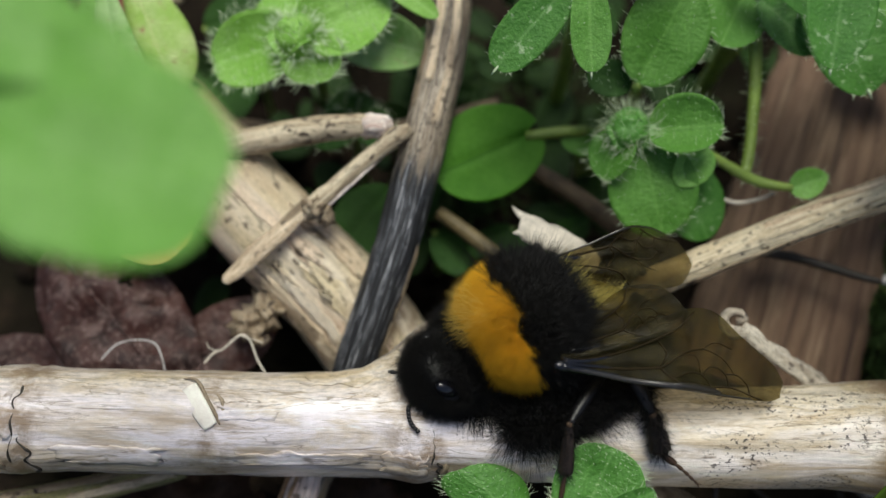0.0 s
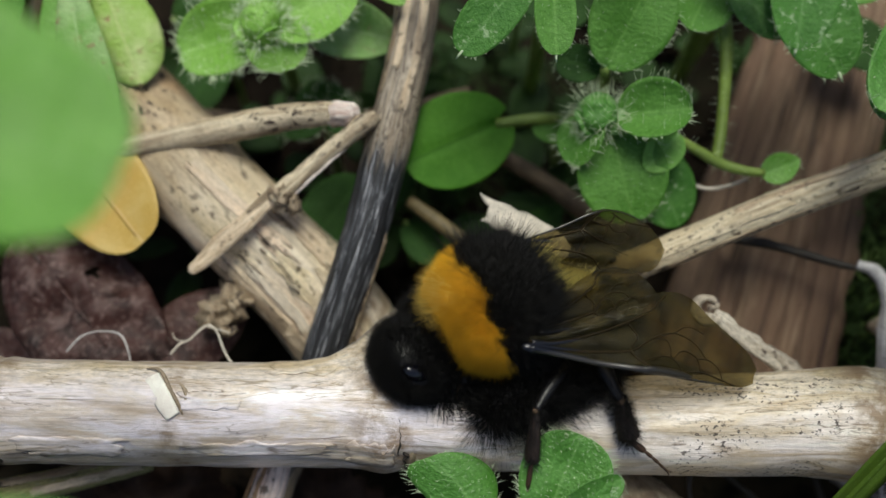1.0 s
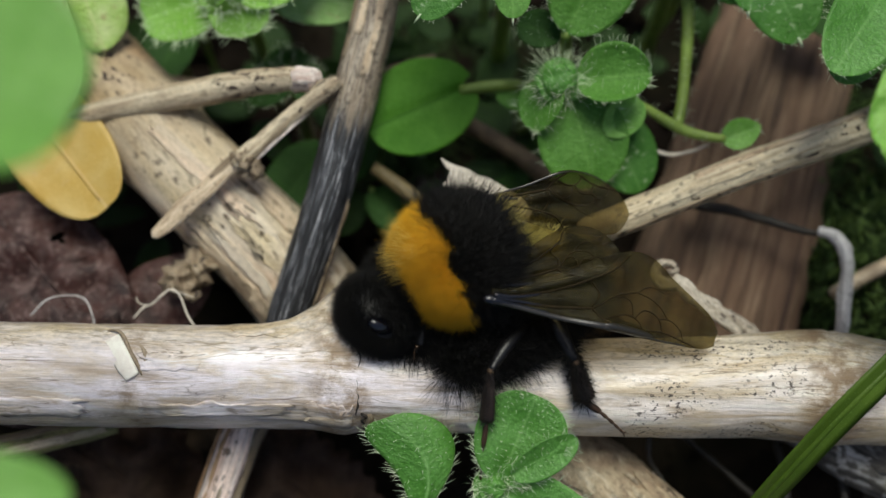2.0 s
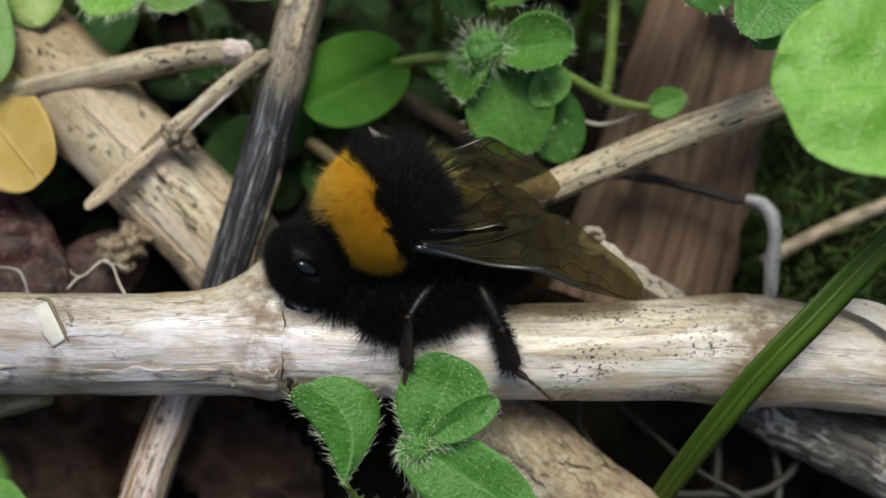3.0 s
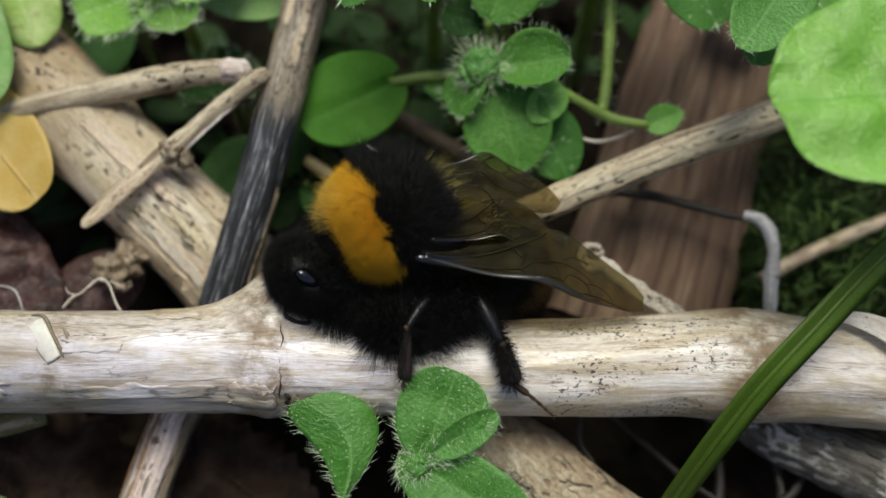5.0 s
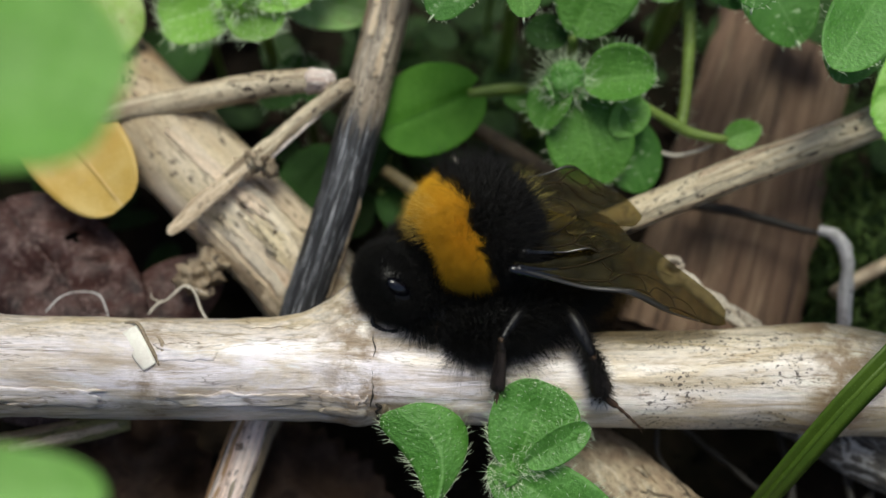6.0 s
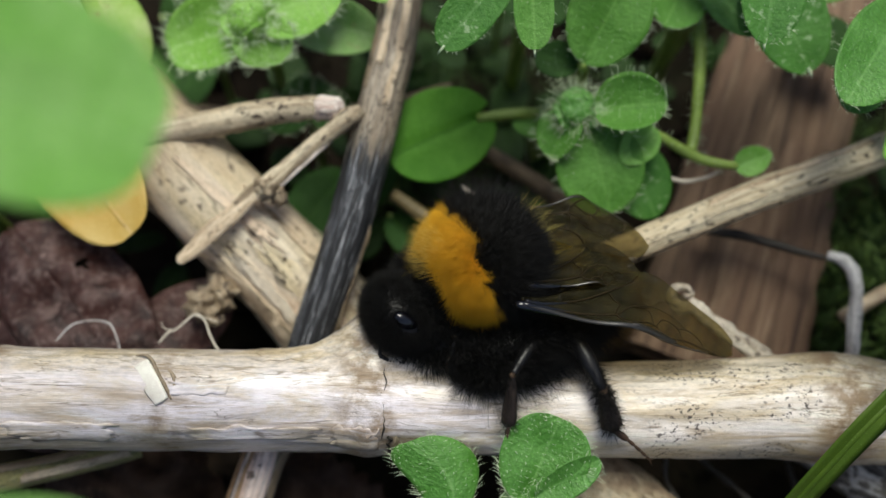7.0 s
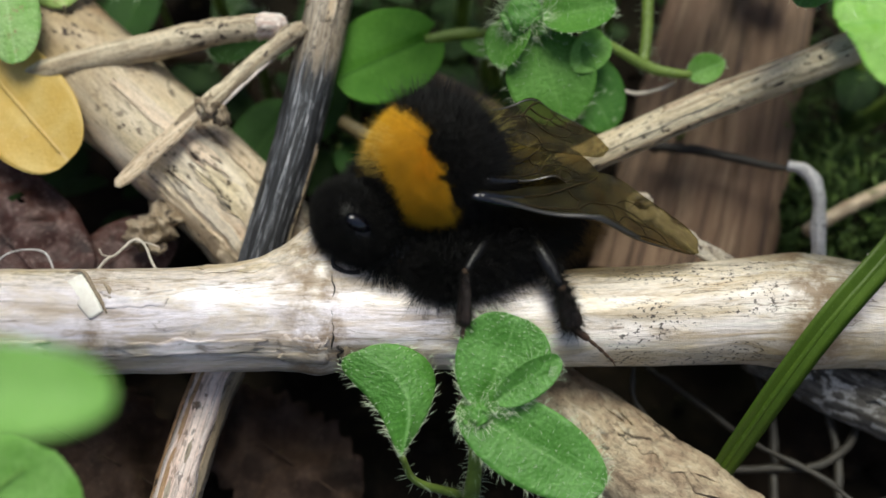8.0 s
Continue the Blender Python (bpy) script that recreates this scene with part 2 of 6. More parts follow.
def plain_material(name, col, rough, var=0.35, scale=1.0, bumpy=0.2, metal=0.0, spec=0.5):
    m, nt, b = shader(name)
    n = noise_tex(nt, rest_coords(nt, (1, 1, 1)), scale, 5, 0.65)
    nt.links.new(mix(nt, ramp(nt, n, (0.3, G(0)), (0.7, G(1))), tuple(c * (1 - var) for c in col), tuple(min(1, c * (1 + var)) for c in col)), b.inputs["Base Color"])
    b.inputs["Roughness"].default_value, b.inputs["Metallic"].default_value = rough, metal
    b.inputs["Specular IOR Level"].default_value = spec
    if bumpy:
        bump(nt, b, n, bumpy, 0.3)
    return m


def soil_material():
    m, nt, b = shader("dark_soil")
    tc = nt.nodes.new("ShaderNodeTexCoord")
    n = noise_tex(nt, tc.outputs["Object"], 300, 8, 0.7)
    w = noise_tex(nt, tc.outputs["Object"], 60, 4, 0.6)
    col = ramp(nt, n, (0.3, (0.008, 0.006, 0.005)), (0.55, (0.019, 0.014, 0.010)), (0.75, (0.048, 0.033, 0.021)))
    col = mix(nt, ramp(nt, w, (0.45, G(0)), (0.7, G(0.6))), col, (0.010, 0.013, 0.005))
    nt.links.new(col, b.inputs["Base Color"])
    b.inputs["Roughness"].default_value = 0.9
    b.inputs["Specular IOR Level"].default_value = 0.05
    bump(nt, b, n, 0.9, 1.0)
    return m


def board_material():
    m, nt, b = shader("weathered_red_brown_wood")
    grain = noise_tex(nt, rest_coords(nt, (1.5, 0.06, 1.5)), 1.0, 8, 0.75, 0.8)
    wide = noise_tex(nt, rest_coords(nt, (0.25, 0.05, 0.25), (4, 4, 4)), 1.0, 3, 0.6)
    col = ramp(nt, grain, (0.36, (0.016, 0.009, 0.007)), (0.44, (0.105, 0.066, 0.038)), (0.55, (0.22, 0.140, 0.085)), (0.68, (0.36, 0.26, 0.17)))
    col = mix(nt, ramp(nt, wide, (0.35, G(0)), (0.65, G(0.8))), col, mix(nt, 0.5, col, (0.13, 0.062, 0.036)))
    nt.links.new(col, b.inputs["Base Color"])
    b.inputs["Roughness"].default_value = 0.7
    bump(nt, b, grain, 0.8, 0.35)
    return m


def wing_material():
    m, nt, b = shader("smoky_brown_wing_membrane")
    n = noise_tex(nt, rest_coords(nt, (1, 1, 1)), 0.5, 3, 0.5)
    tint = ramp(nt, n, (0.38, (0.036, 0.032, 0.016)), (0.55, (0.085, 0.074, 0.032)), (0.74, (0.135, 0.108, 0.036)))
    nt.links.new(tint, b.inputs["Base Color"])
    b.inputs["Roughness"].default_value = 0.22
    b.inputs["Specular IOR Level"].default_value = 0.6
    clear = node(nt, "BsdfTransparent", Color=(0.66, 0.60, 0.43, 1))
    both = node(nt, "MixShader", Fac=0.26)
    nt.links.new(clear.outputs[0], both.inputs[1])
    nt.links.new(b.outputs[0], both.inputs[2])
    nt.links.new(both.outputs[0], nt.nodes["Material Output"].inputs["Surface"])
    ripple = noise_tex(nt, rest_coords(nt, (0.35, 2.6, 1)), 1.0, 4, 0.6, 0.6)
    bump(nt, b, ripple, 0.8, 0.6)
    return m


def bark_material():
    """Crusty bark: mottled plates with a few open cracks."""
    m, nt, b = shader("crusty_tan_bark")
    co = rest_coords(nt, (1, 1, 0.7))
    wob = node(nt, "TexNoise", Scale=0.5, Detail=4.0, Roughness=0.6)
    nt.links.new(co, wob.inputs["Vector"])
    bent = node(nt, "VectorMath")
    bent.operation = "MULTIPLY_ADD"
    bent.inputs[1].default_value = (2.6, 2.6, 2.6)
    nt.links.new(wob.outputs["Color"], bent.inputs[0])
    nt.links.new(co, bent.inputs[2])
    cell = node(nt, "TexVoronoi", Scale=0.20)
    cell.feature = "DISTANCE_TO_EDGE"
    nt.links.new(bent.outputs[0], cell.inputs["Vector"])
    blotch, crumb = noise_tex(nt, co, 0.45, 6, 0.65, 0.5), noise_tex(nt, co, 2.6, 6, 0.7, 0.3)
    where = noise_tex(nt, rest_coords(nt, (1, 1, 1), (4, 4, 1)), 0.16, 2, 0.5)
    col = ramp(nt, blotch, (0.30, (0.20, 0.135, 0.085)), (0.44, (0.37, 0.275, 0.18)), (0.56, (0.50, 0.405, 0.27)), (0.70, (0.68, 0.61, 0.47)))
    col = mix(nt, 0.7, col, mix(nt, 1.0, col, ramp(nt, crumb, (0.32, G(0.25)), (0.48, G(0.95)), (0.70, G(1.3))), "MULTIPLY"))
    gap = mix(nt, 1.0, ramp(nt, cell.outputs["Distance"], (0.0, G(0.9)), (0.03, G(0))), ramp(nt, where, (0.57, G(0)), (0.62, G(1))), "MULTIPLY")
    col = mix(nt, gap, col, (0.035, 0.022, 0.014))
    nt.links.new(col, b.inputs["Base Color"])
    b.inputs["Roughness"].default_value = 0.8
    bump(nt, b, mix(nt, gap, mix(nt, 0.5, blotch, crumb), G(0.0)), 1.0, 0.6)
    return m


def dead_leaf_material(name, base, light, dots, rough=0.34, gloss=0.5):
    m, nt, b = shader(name)
    rest = rest_coords(nt, (1, 1, 1))
    a, f = noise_tex(nt, rest, 0.3, 4, 0.6, 0.4), noise_tex(nt, rest, 2.2, 7, 0.75)
    col = ramp(nt, a, (0.32, base), (0.5, light), (0.72, tuple(c * 0.45 for c in base)))
    col = mix(nt, ramp(nt, f, (0.53, G(0)), (0.70, G(0.8))), col, dots)
    film = noise_tex(nt, rest_coords(nt, (1, 1, 1), (3, 8, 6)), 0.55, 5, 0.7, 0.6)
    col = mix(nt, ramp(nt, film, (0.54, G(0)), (0.70, G(0.35))), col, dots)
    nt.links.new(col, b.inputs["Base Color"])
    b.inputs["Roughness"].default_value, b.inputs["Specular IOR Level"].default_value = rough, gloss
    bump(nt, b, mix(nt, 0.5, film, f), 0.7, 0.4)
    return m


M_STEM = cane_material("pale_dry_stem", (50, 64), ((5.2, 3.0, 0.8), (18.6, 1.6, 0.7), (33.0, 3.4, 0.85), (67.4, 3.6, 0.9)))
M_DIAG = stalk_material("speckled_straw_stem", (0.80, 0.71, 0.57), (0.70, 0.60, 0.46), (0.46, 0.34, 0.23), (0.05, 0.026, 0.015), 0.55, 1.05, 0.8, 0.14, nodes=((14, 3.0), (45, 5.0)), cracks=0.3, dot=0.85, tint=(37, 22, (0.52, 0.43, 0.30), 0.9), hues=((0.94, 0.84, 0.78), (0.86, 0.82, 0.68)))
M_CREAM = stalk_material("cream_split_wood", (0.90, 0.80, 0.73), (0.79, 0.67, 0.58), (0.38, 0.26, 0.16), (0.07, 0.04, 0.02), 0.55, 0.6, 2.0, 0.3)
M_DARK = stalk_material("blackened_stalk", (0.48, 0.41, 0.32), (0.26, 0.205, 0.145), (0.08, 0.055, 0.038), (0.025, 0.014, 0.010), 0.60, 1.3, 2.0, 0.6, tip=(22.0, 42.0, 11.0, (0.011, 0.012, 0.0145)), cracks=0.9)
M_PINK = stalk_material("pinkish_bare_wood", (0.97, 0.84, 0.78), (0.90, 0.71, 0.62), (0.42, 0.23, 0.14), (0.05, 0.03, 0.02), 0.4, 1.0, 1.5, 0.2, cracks=0.6, grit=0.35, coat=0.3)
M_RUST = stalk_material("rusty_brown_bark", (0.50, 0.31, 0.17), (0.33, 0.185, 0.095), (0.12, 0.06, 0.03), (0.03, 0.018, 0.012), 0.6, 0.8, 2.0, 0.4)
# twig brown made darker, with the shade under the leaves put into it
M_DIMTWIG = plain_material("shade_darkened_brown_stalk", (0.12, 0.085, 0.05), 0.7, 0.45, 0.9, 0.4)
M_SOOT = plain_material("sooty_brown_stalk", (0.030, 0.024, 0.018), 0.6, 0.4, 0.8, 0.3)
M_TWIG = stalk_material("brown_speckled_twig", (0.40, 0.32, 0.22), (0.27, 0.20, 0.125), (0.09, 0.055, 0.03), (0.03, 0.017, 0.011), 0.6, 1.25, 2.0, 0.5, dot=0.8)
M_KNOT = stalk_material("tan_speckled_twig", (0.60, 0.51, 0.36), (0.44, 0.35, 0.23), (0.17, 0.11, 0.065), (0.04, 0.022, 0.014), 0.6, 1.5, 1.8, 0.4, dot=0.8, grit=0.7)
M_FRAG = stalk_material("split_pale_twig", (0.74, 0.61, 0.44), (0.54, 0.41, 0.27), (0.13, 0.07, 0.04), (0.04, 0.02, 0.012), 0.6, 0.8, 2.8, 0.5)
M_RIGHT = stalk_material("grey_straw_twig", (0.67, 0.58, 0.41), (0.53, 0.43, 0.28), (0.18, 0.125, 0.08), (0.06, 0.04, 0.027), 0.6, 1.0, 2.4, 0.4)
M_OLD = stalk_material("mouldy_grey_stick", (0.17, 0.155, 0.13), (0.06, 0.052, 0.042), (0.012, 0.010, 0.008), (0.56, 0.54, 0.50), 0.85, 1.7, 1.1, 0.5, dot=0.55, grit=0.9)
M_MOSSY = stalk_material("olive_mossy_twig", (0.36, 0.33, 0.14), (0.20, 0.18, 0.075), (0.05, 0.042, 0.02), (0.30, 0.30, 0.18), 0.8, 1.0, 1.6, 0.5, grit=0.8)
M_HUSK = stalk_material("bleached_husk", (0.66, 0.60, 0.50), (0.48, 0.42, 0.33), (0.18, 0.13, 0.09), (0.06, 0.04, 0.03), 0.6, 0.9, 2.2, 0.5, grit=0.8)
M_CRUST = bark_material()
M_CHIP = plain_material("cream_wood_chip", (0.92, 0.83, 0.73), 0.5, 0.2, 0.9, 0.3)
M_BUD = stalk_material("pinkish_streaked_bud", (0.80, 0.71, 0.64), (0.58, 0.44, 0.38), (0.14, 0.08, 0.06), (0.05, 0.03, 0.02), 0.5, 0.5, 2.2, 0.5)
M_FOOT = plain_material("dark_brown_foot", (0.05, 0.026, 0.013), 0.4, 0.3, 1.5, 0.1)
# pale rootlets coloured near-black; the hollow's shade is in this colour
M_ROOT = plain_material("shade_darkened_rootlet", (0.036, 0.032, 0.024), 0.6, 0.4, 0.6)
M_BLEACH = stalk_material("bleached_grey_stalk", (0.72, 0.70, 0.69), (0.54, 0.52, 0.51), (0.20, 0.18, 0.165), (0.08, 0.07, 0.06), 0.55, 0.7, 2.4, 0.4, grit=0.6)
M_PALE = plain_material("bleached_peeling_fibre", (0.55, 0.50, 0.42), 0.6, 0.35, 0.9, 0.5)
M_SHEATH = stalk_material("bleached_sheath", (0.86, 0.81, 0.73), (0.74, 0.66, 0.56), (0.42, 0.32, 0.22), (0.10, 0.07, 0.05), 0.45, 0.3, 1.2, 0.4, grit=0.35)
M_SOIL = soil_material()
M_BOARD = board_material()
M_LEAF = leaf_material("soft_green_leaf", (0.090, 0.265, 0.032), (0.155, 0.375, 0.070), (0.18, 0.40, 0.085))
M_LEAF2 = leaf_material("bright_green_leaf", (0.080, 0.270, 0.030), (0.165, 0.41, 0.090), (0.22, 0.46, 0.13), 0.38, gloss=0.5, relief=0.75, grain=0.6)
M_ROUND = leaf_material("glossy_yellow_green_leaf", (0.21, 0.51, 0.045), (0.33, 0.65, 0.12), (0.10, 0.34, 0.03), 0.20, gloss=0.9, relief=1.0, thru=0.2)
M_SMOOTH = leaf_material("smooth_mid_green_leaf", (0.066, 0.225, 0.016), (0.10, 0.29, 0.028), (0.026, 0.11, 0.007), 0.55, gloss=0.15, relief=0.3)
# leaf green darkened to stand in for shade low under other leaves
M_DIM = leaf_material("shade_darkened_leaf", (0.018, 0.070, 0.006), (0.030, 0.105, 0.010), (0.045, 0.13, 0.018), 0.6)
# darker still: the deep shade of the undergrowth is carried by this colour
M_DIM2 = leaf_material("shade_darkened_undergrowth_green", (0.013, 0.042, 0.004), (0.022, 0.066, 0.007), (0.028, 0.075, 0.010), 0.6)
M_MILDEW = leaf_material("mottled_blue_green_leaf", (0.060, 0.21, 0.028), (0.10, 0.29, 0.05), (0.16, 0.36, 0.10), 0.5, (0.36, 0.52, 0.28), spot_amount=0.15)
M_POD = leaf_material("yellow_green_rust_spotted_leaf", (0.33, 0.54, 0.10), (0.54, 0.66, 0.28), (0.56, 0.62, 0.28), 0.45, (0.40, 0.26, 0.14), spot_amount=0.1, thru=0.1, grain=0.2)
M_FRESH = leaf_material("yellowish_fresh_green_leaf", (0.19, 0.42, 0.052), (0.30, 0.55, 0.13), (0.34, 0.60, 0.17), 0.45, thru=0.12, grain=0.35)
M_SPOON = leaf_material("pale_mottled_leaf", (0.20, 0.42, 0.09), (0.38, 0.56, 0.24), (0.40, 0.58, 0.26), 0.5, (0.30, 0.24, 0.12), spot_amount=0.15, thru=0.15, grain=0.3)
M_RED = plain_material("red_leaf_edge", (0.30, 0.075, 0.06), 0.5, 0.35, 1.2, 0.2)
M_PALELEAF = leaf_material("pale_fresh_green_leaf", (0.19, 0.47, 0.070), (0.31, 0.60, 0.16), (0.34, 0.62, 0.20), 0.45, thru=0.35)
M_YELLOW = leaf_material("withered_yellow_leaf", (0.58, 0.38, 0.085), (0.66, 0.49, 0.17), (0.78, 0.62, 0.34), 0.45, (0.60, 0.42, 0.16), 0.2, 0.0, relief=0.25, grain=0.1)
M_GRASS = leaf_material("dark_green_grass", (0.060, 0.115, 0.008), (0.080, 0.145, 0.012), (0.085, 0.16, 0.016), 0.45, None, 0.15, relief=0.05, grain=0.15)
M_STALK = plain_material("juicy_green_stalk", (0.19, 0.28, 0.05), 0.45, 0.3, 0.6, 0.15)
M_TAN = plain_material("tan_dry_stalk", (0.13, 0.10, 0.045), 0.55, 0.35, 0.8, 0.3)
M_HAIR = plain_material("white_plant_hair", (0.66, 0.78, 0.52), 0.4, 0.1, 1.0, 0)
M_MOSS = plain_material("moss_green", (0.028, 0.066, 0.007), 0.7, 0.5, 1.5, 0)
M_MOSS2 = plain_material("pale_moss_tips", (0.10, 0.17, 0.03), 0.6, 0.4, 1.5, 0)
M_DEAD = dead_leaf_material("wet_purple_brown_dead_leaf", (0.016, 0.008, 0.007), (0.056, 0.022, 0.018), (0.36, 0.26, 0.24), 0.30, 0.35)
M_DEAD2 = dead_leaf_material("black_brown_rotten_leaf", (0.022, 0.014, 0.010), (0.050, 0.030, 0.021), (0.11, 0.070, 0.045), 0.6, 0.15)
M_BLACK = plain_material("black_chitin", (0.005, 0.0045, 0.005), 0.42, 0.3, 1.5, 0.1)
M_EYE = plain_material("glossy_black_eye", (0.003, 0.003, 0.006), 0.17, 0.2, 2.0, 0.05, spec=0.8)
M_FURB = plain_material("black_fur", (0.0036, 0.0032, 0.0028), 0.5, 0.4, 1.0, 0, spec=0.22)
M_FURY = plain_material("orange_yellow_fur", (0.68, 0.365, 0.020), 0.6, 0.3, 0.5, 0, spec=0.2)
M_FURP = plain_material("pale_yellow_fur", (0.74, 0.50, 0.11), 0.6, 0.2, 0.8, 0, spec=0.2)
M_FURG = plain_material("dull_yellow_fur", (0.36, 0.30, 0.08), 0.6, 0.25, 0.8, 0, spec=0.2)
M_TAIL = plain_material("buff_brown_fur", (0.16, 0.10, 0.04), 0.6, 0.3, 0.8, 0, spec=0.2)
M_SHIN = plain_material("dark_brown_chitin", (0.020, 0.011, 0.006), 0.45, 0.4, 1.5, 0.2)
M_KNEE = plain_material("amber_brown_chitin", (0.13, 0.08, 0.045), 0.3, 0.3, 1.5, 0.1)
M_COSTA = plain_material("glossy_dark_wing_edge", (0.02, 0.016, 0.010), 0.3, 0.3, 1.0, 0, spec=1.0)
M_WING = wing_material()
M_VEIN = plain_material("dark_brown_wing_vein", (0.022, 0.015, 0.006), 0.65, 0.3, 1.0, 0, spec=0.1)

# ---- shape helpers ----
ORIGIN = {}


def mesh_of(name, data, material, origin=(0, 0, 0), smooth=True):
    verts, faces, rest = data
    verts = (np.asarray(verts, float) - np.asarray(origin, float)) * MM
    me = bpy.data.meshes.new(name)
    me.from_pydata(verts.tolist(), [], faces)
    att = me.attributes.new("rest", "FLOAT_VECTOR", "POINT")
    att.data.foreach_set("vector", np.asarray(rest, np.float32).ravel())
    me.polygons.foreach_set("use_smooth", [smooth] * len(me.polygons))
    me.materials.append(material)
    me.update()
    return me


def thing(name, at, label, category, group="", kind=""):
    ob = tagged(new(name), label, category, group, kind)
    ob.location = v(*at)
    ORIGIN[ob.name] = np.array(at, float)
    return ob


def part(name, data, material, parent, label="", kind="", smooth=True):
    origin = ORIGIN[parent.name]
    ob = new(name, mesh_of(name, data, material, origin, smooth))
    ob.parent = parent
    ORIGIN[ob.name] = origin
    return tagged(ob, label, kind=kind)


def solo(name, data, material, label, category, group="", kind="", smooth=True):
    at = np.asarray(data[0], float).mean(0)
    at[2] = np.asarray(data[0], float)[:, 2].min()
    ob = new(name, mesh_of(name, data, material, at, smooth))
    ob.location = v(*at)
    ORIGIN[ob.name] = at
    return tagged(ob, label, category, group, kind)


def spline(points, n):
    """n places evenly along a smooth curve through the points (rows of any width)."""
    p = np.asarray(points, float)
    if len(p) == 2:
        return p[0] + (p[1] - p[0]) * np.linspace(0, 1, n)[:, None]
    q = np.vstack([2 * p[0] - p[1], p, 2 * p[-1] - p[-2]])
    out = []
    for i in range(len(p) - 1):
        a, b, c, d = q[i:i + 4]
        t = np.linspace(0, 1, 24, endpoint=False)[:, None]
        out.append(0.5 * (2 * b + (c - a) * t + (2 * a - 5 * b + 4 * c - d) * t**2 + (3 * b - a - 3 * c + d) * t**3))
    out = np.vstack(out + [p[-1:]])
    s = np.r_[0, np.cumsum(np.linalg.norm(np.diff(out[:, :3], axis=0), axis=1))]
    want = np.linspace(0, s[-1], n)
    return np.stack([np.interp(want, s, out[:, k]) for k in range(out.shape[1])], 1)


def unit(a):
    a = np.asarray(a, float)
    return a / (np.linalg.norm(a, axis=-1, keepdims=True) + 1e-12)


def tube_patch(points, s0, s1, a0, a1, lift, thick, seed, shape=None, nu=10, nv=18, jag=0.25, curl=0.0, sink=0.0):
    """A curved plate with a ragged rim lying on a stalk: lengths in mm from its start, angles in degrees (270 is its underside)."""
    c = spline(points, 240)
    pos, rad = c[:, :3], c[:, 3]
    tan = unit(np.gradient(pos, axis=0))
    length = np.r_[0, np.cumsum(np.linalg.norm(np.diff(pos, axis=0), axis=1))]
    side = unit(np.cross(tan, (0, 0, 1.0)))
    up = np.cross(side, tan)
    tops, lows, rest = [], [], []
    for j in range(nv + 1):
        for i in range(nu + 1):
            u, w = i / nu * 2 - 1, j / nv * 2 - 1
            ju = 1 + jag * noise.noise(Vector((w * 3.1, math.copysign(4, u), seed)))
            jw = 1 + jag * noise.noise(Vector((u * 3.1, math.copysign(9, w), seed)))
            s = (s0 + s1) / 2 + (s1 - s0) / 2 * w * jw
            a = radians((a0 + a1) / 2 + (a1 - a0) / 2 * u * ju)
            k = [np.interp(s, length, col) for col in (*pos.T, *side.T, *up.T, rad)]
            p, sd, upv, r = np.array(k[:3]), np.array(k[3:6]), np.array(k[6:9]), k[9]
            if shape:
                r += shape(s, a, p[0])
            rim = max(abs(u), abs(w))
            r += lift + curl * rim**3 + 0.10 * noise.noise(Vector((s * 1.1, a * 3, seed))) - sink * rim**6
            d = sd * math.cos(a) + upv * math.sin(a)
            t = thick * (1 - 0.6 * rim**4)
            tops.append(p + d * r), lows.append(p + d * (r - t))
            rest.append((math.cos(a) * r + seed * 13, math.sin(a) * r + seed * 7, s))
    n = len(tops)
    at = lambda i, j: j * (nu + 1) + i
    faces = []
    for j in range(nv):
        for i in range(nu):
            f = (at(i, j), at(i, j + 1), at(i + 1, j + 1), at(i + 1, j))
            faces.append(f[::-1]), faces.append(tuple(q + n for q in f))
        for i in (0, nu):
            f = (at(i, j), at(i, j + 1), at(i, j + 1) + n, at(i, j) + n)
            faces.append(f if i == 0 else f[::-1])
    for j in (0, nv):
        for i in range(nu):
            f = (at(i, j), at(i + 1, j), at(i + 1, j) + n, at(i, j) + n)
            faces.append(f[::-1] if j == 0 else f)
    return np.vstack([tops, lows]), faces, np.vstack([rest, rest])


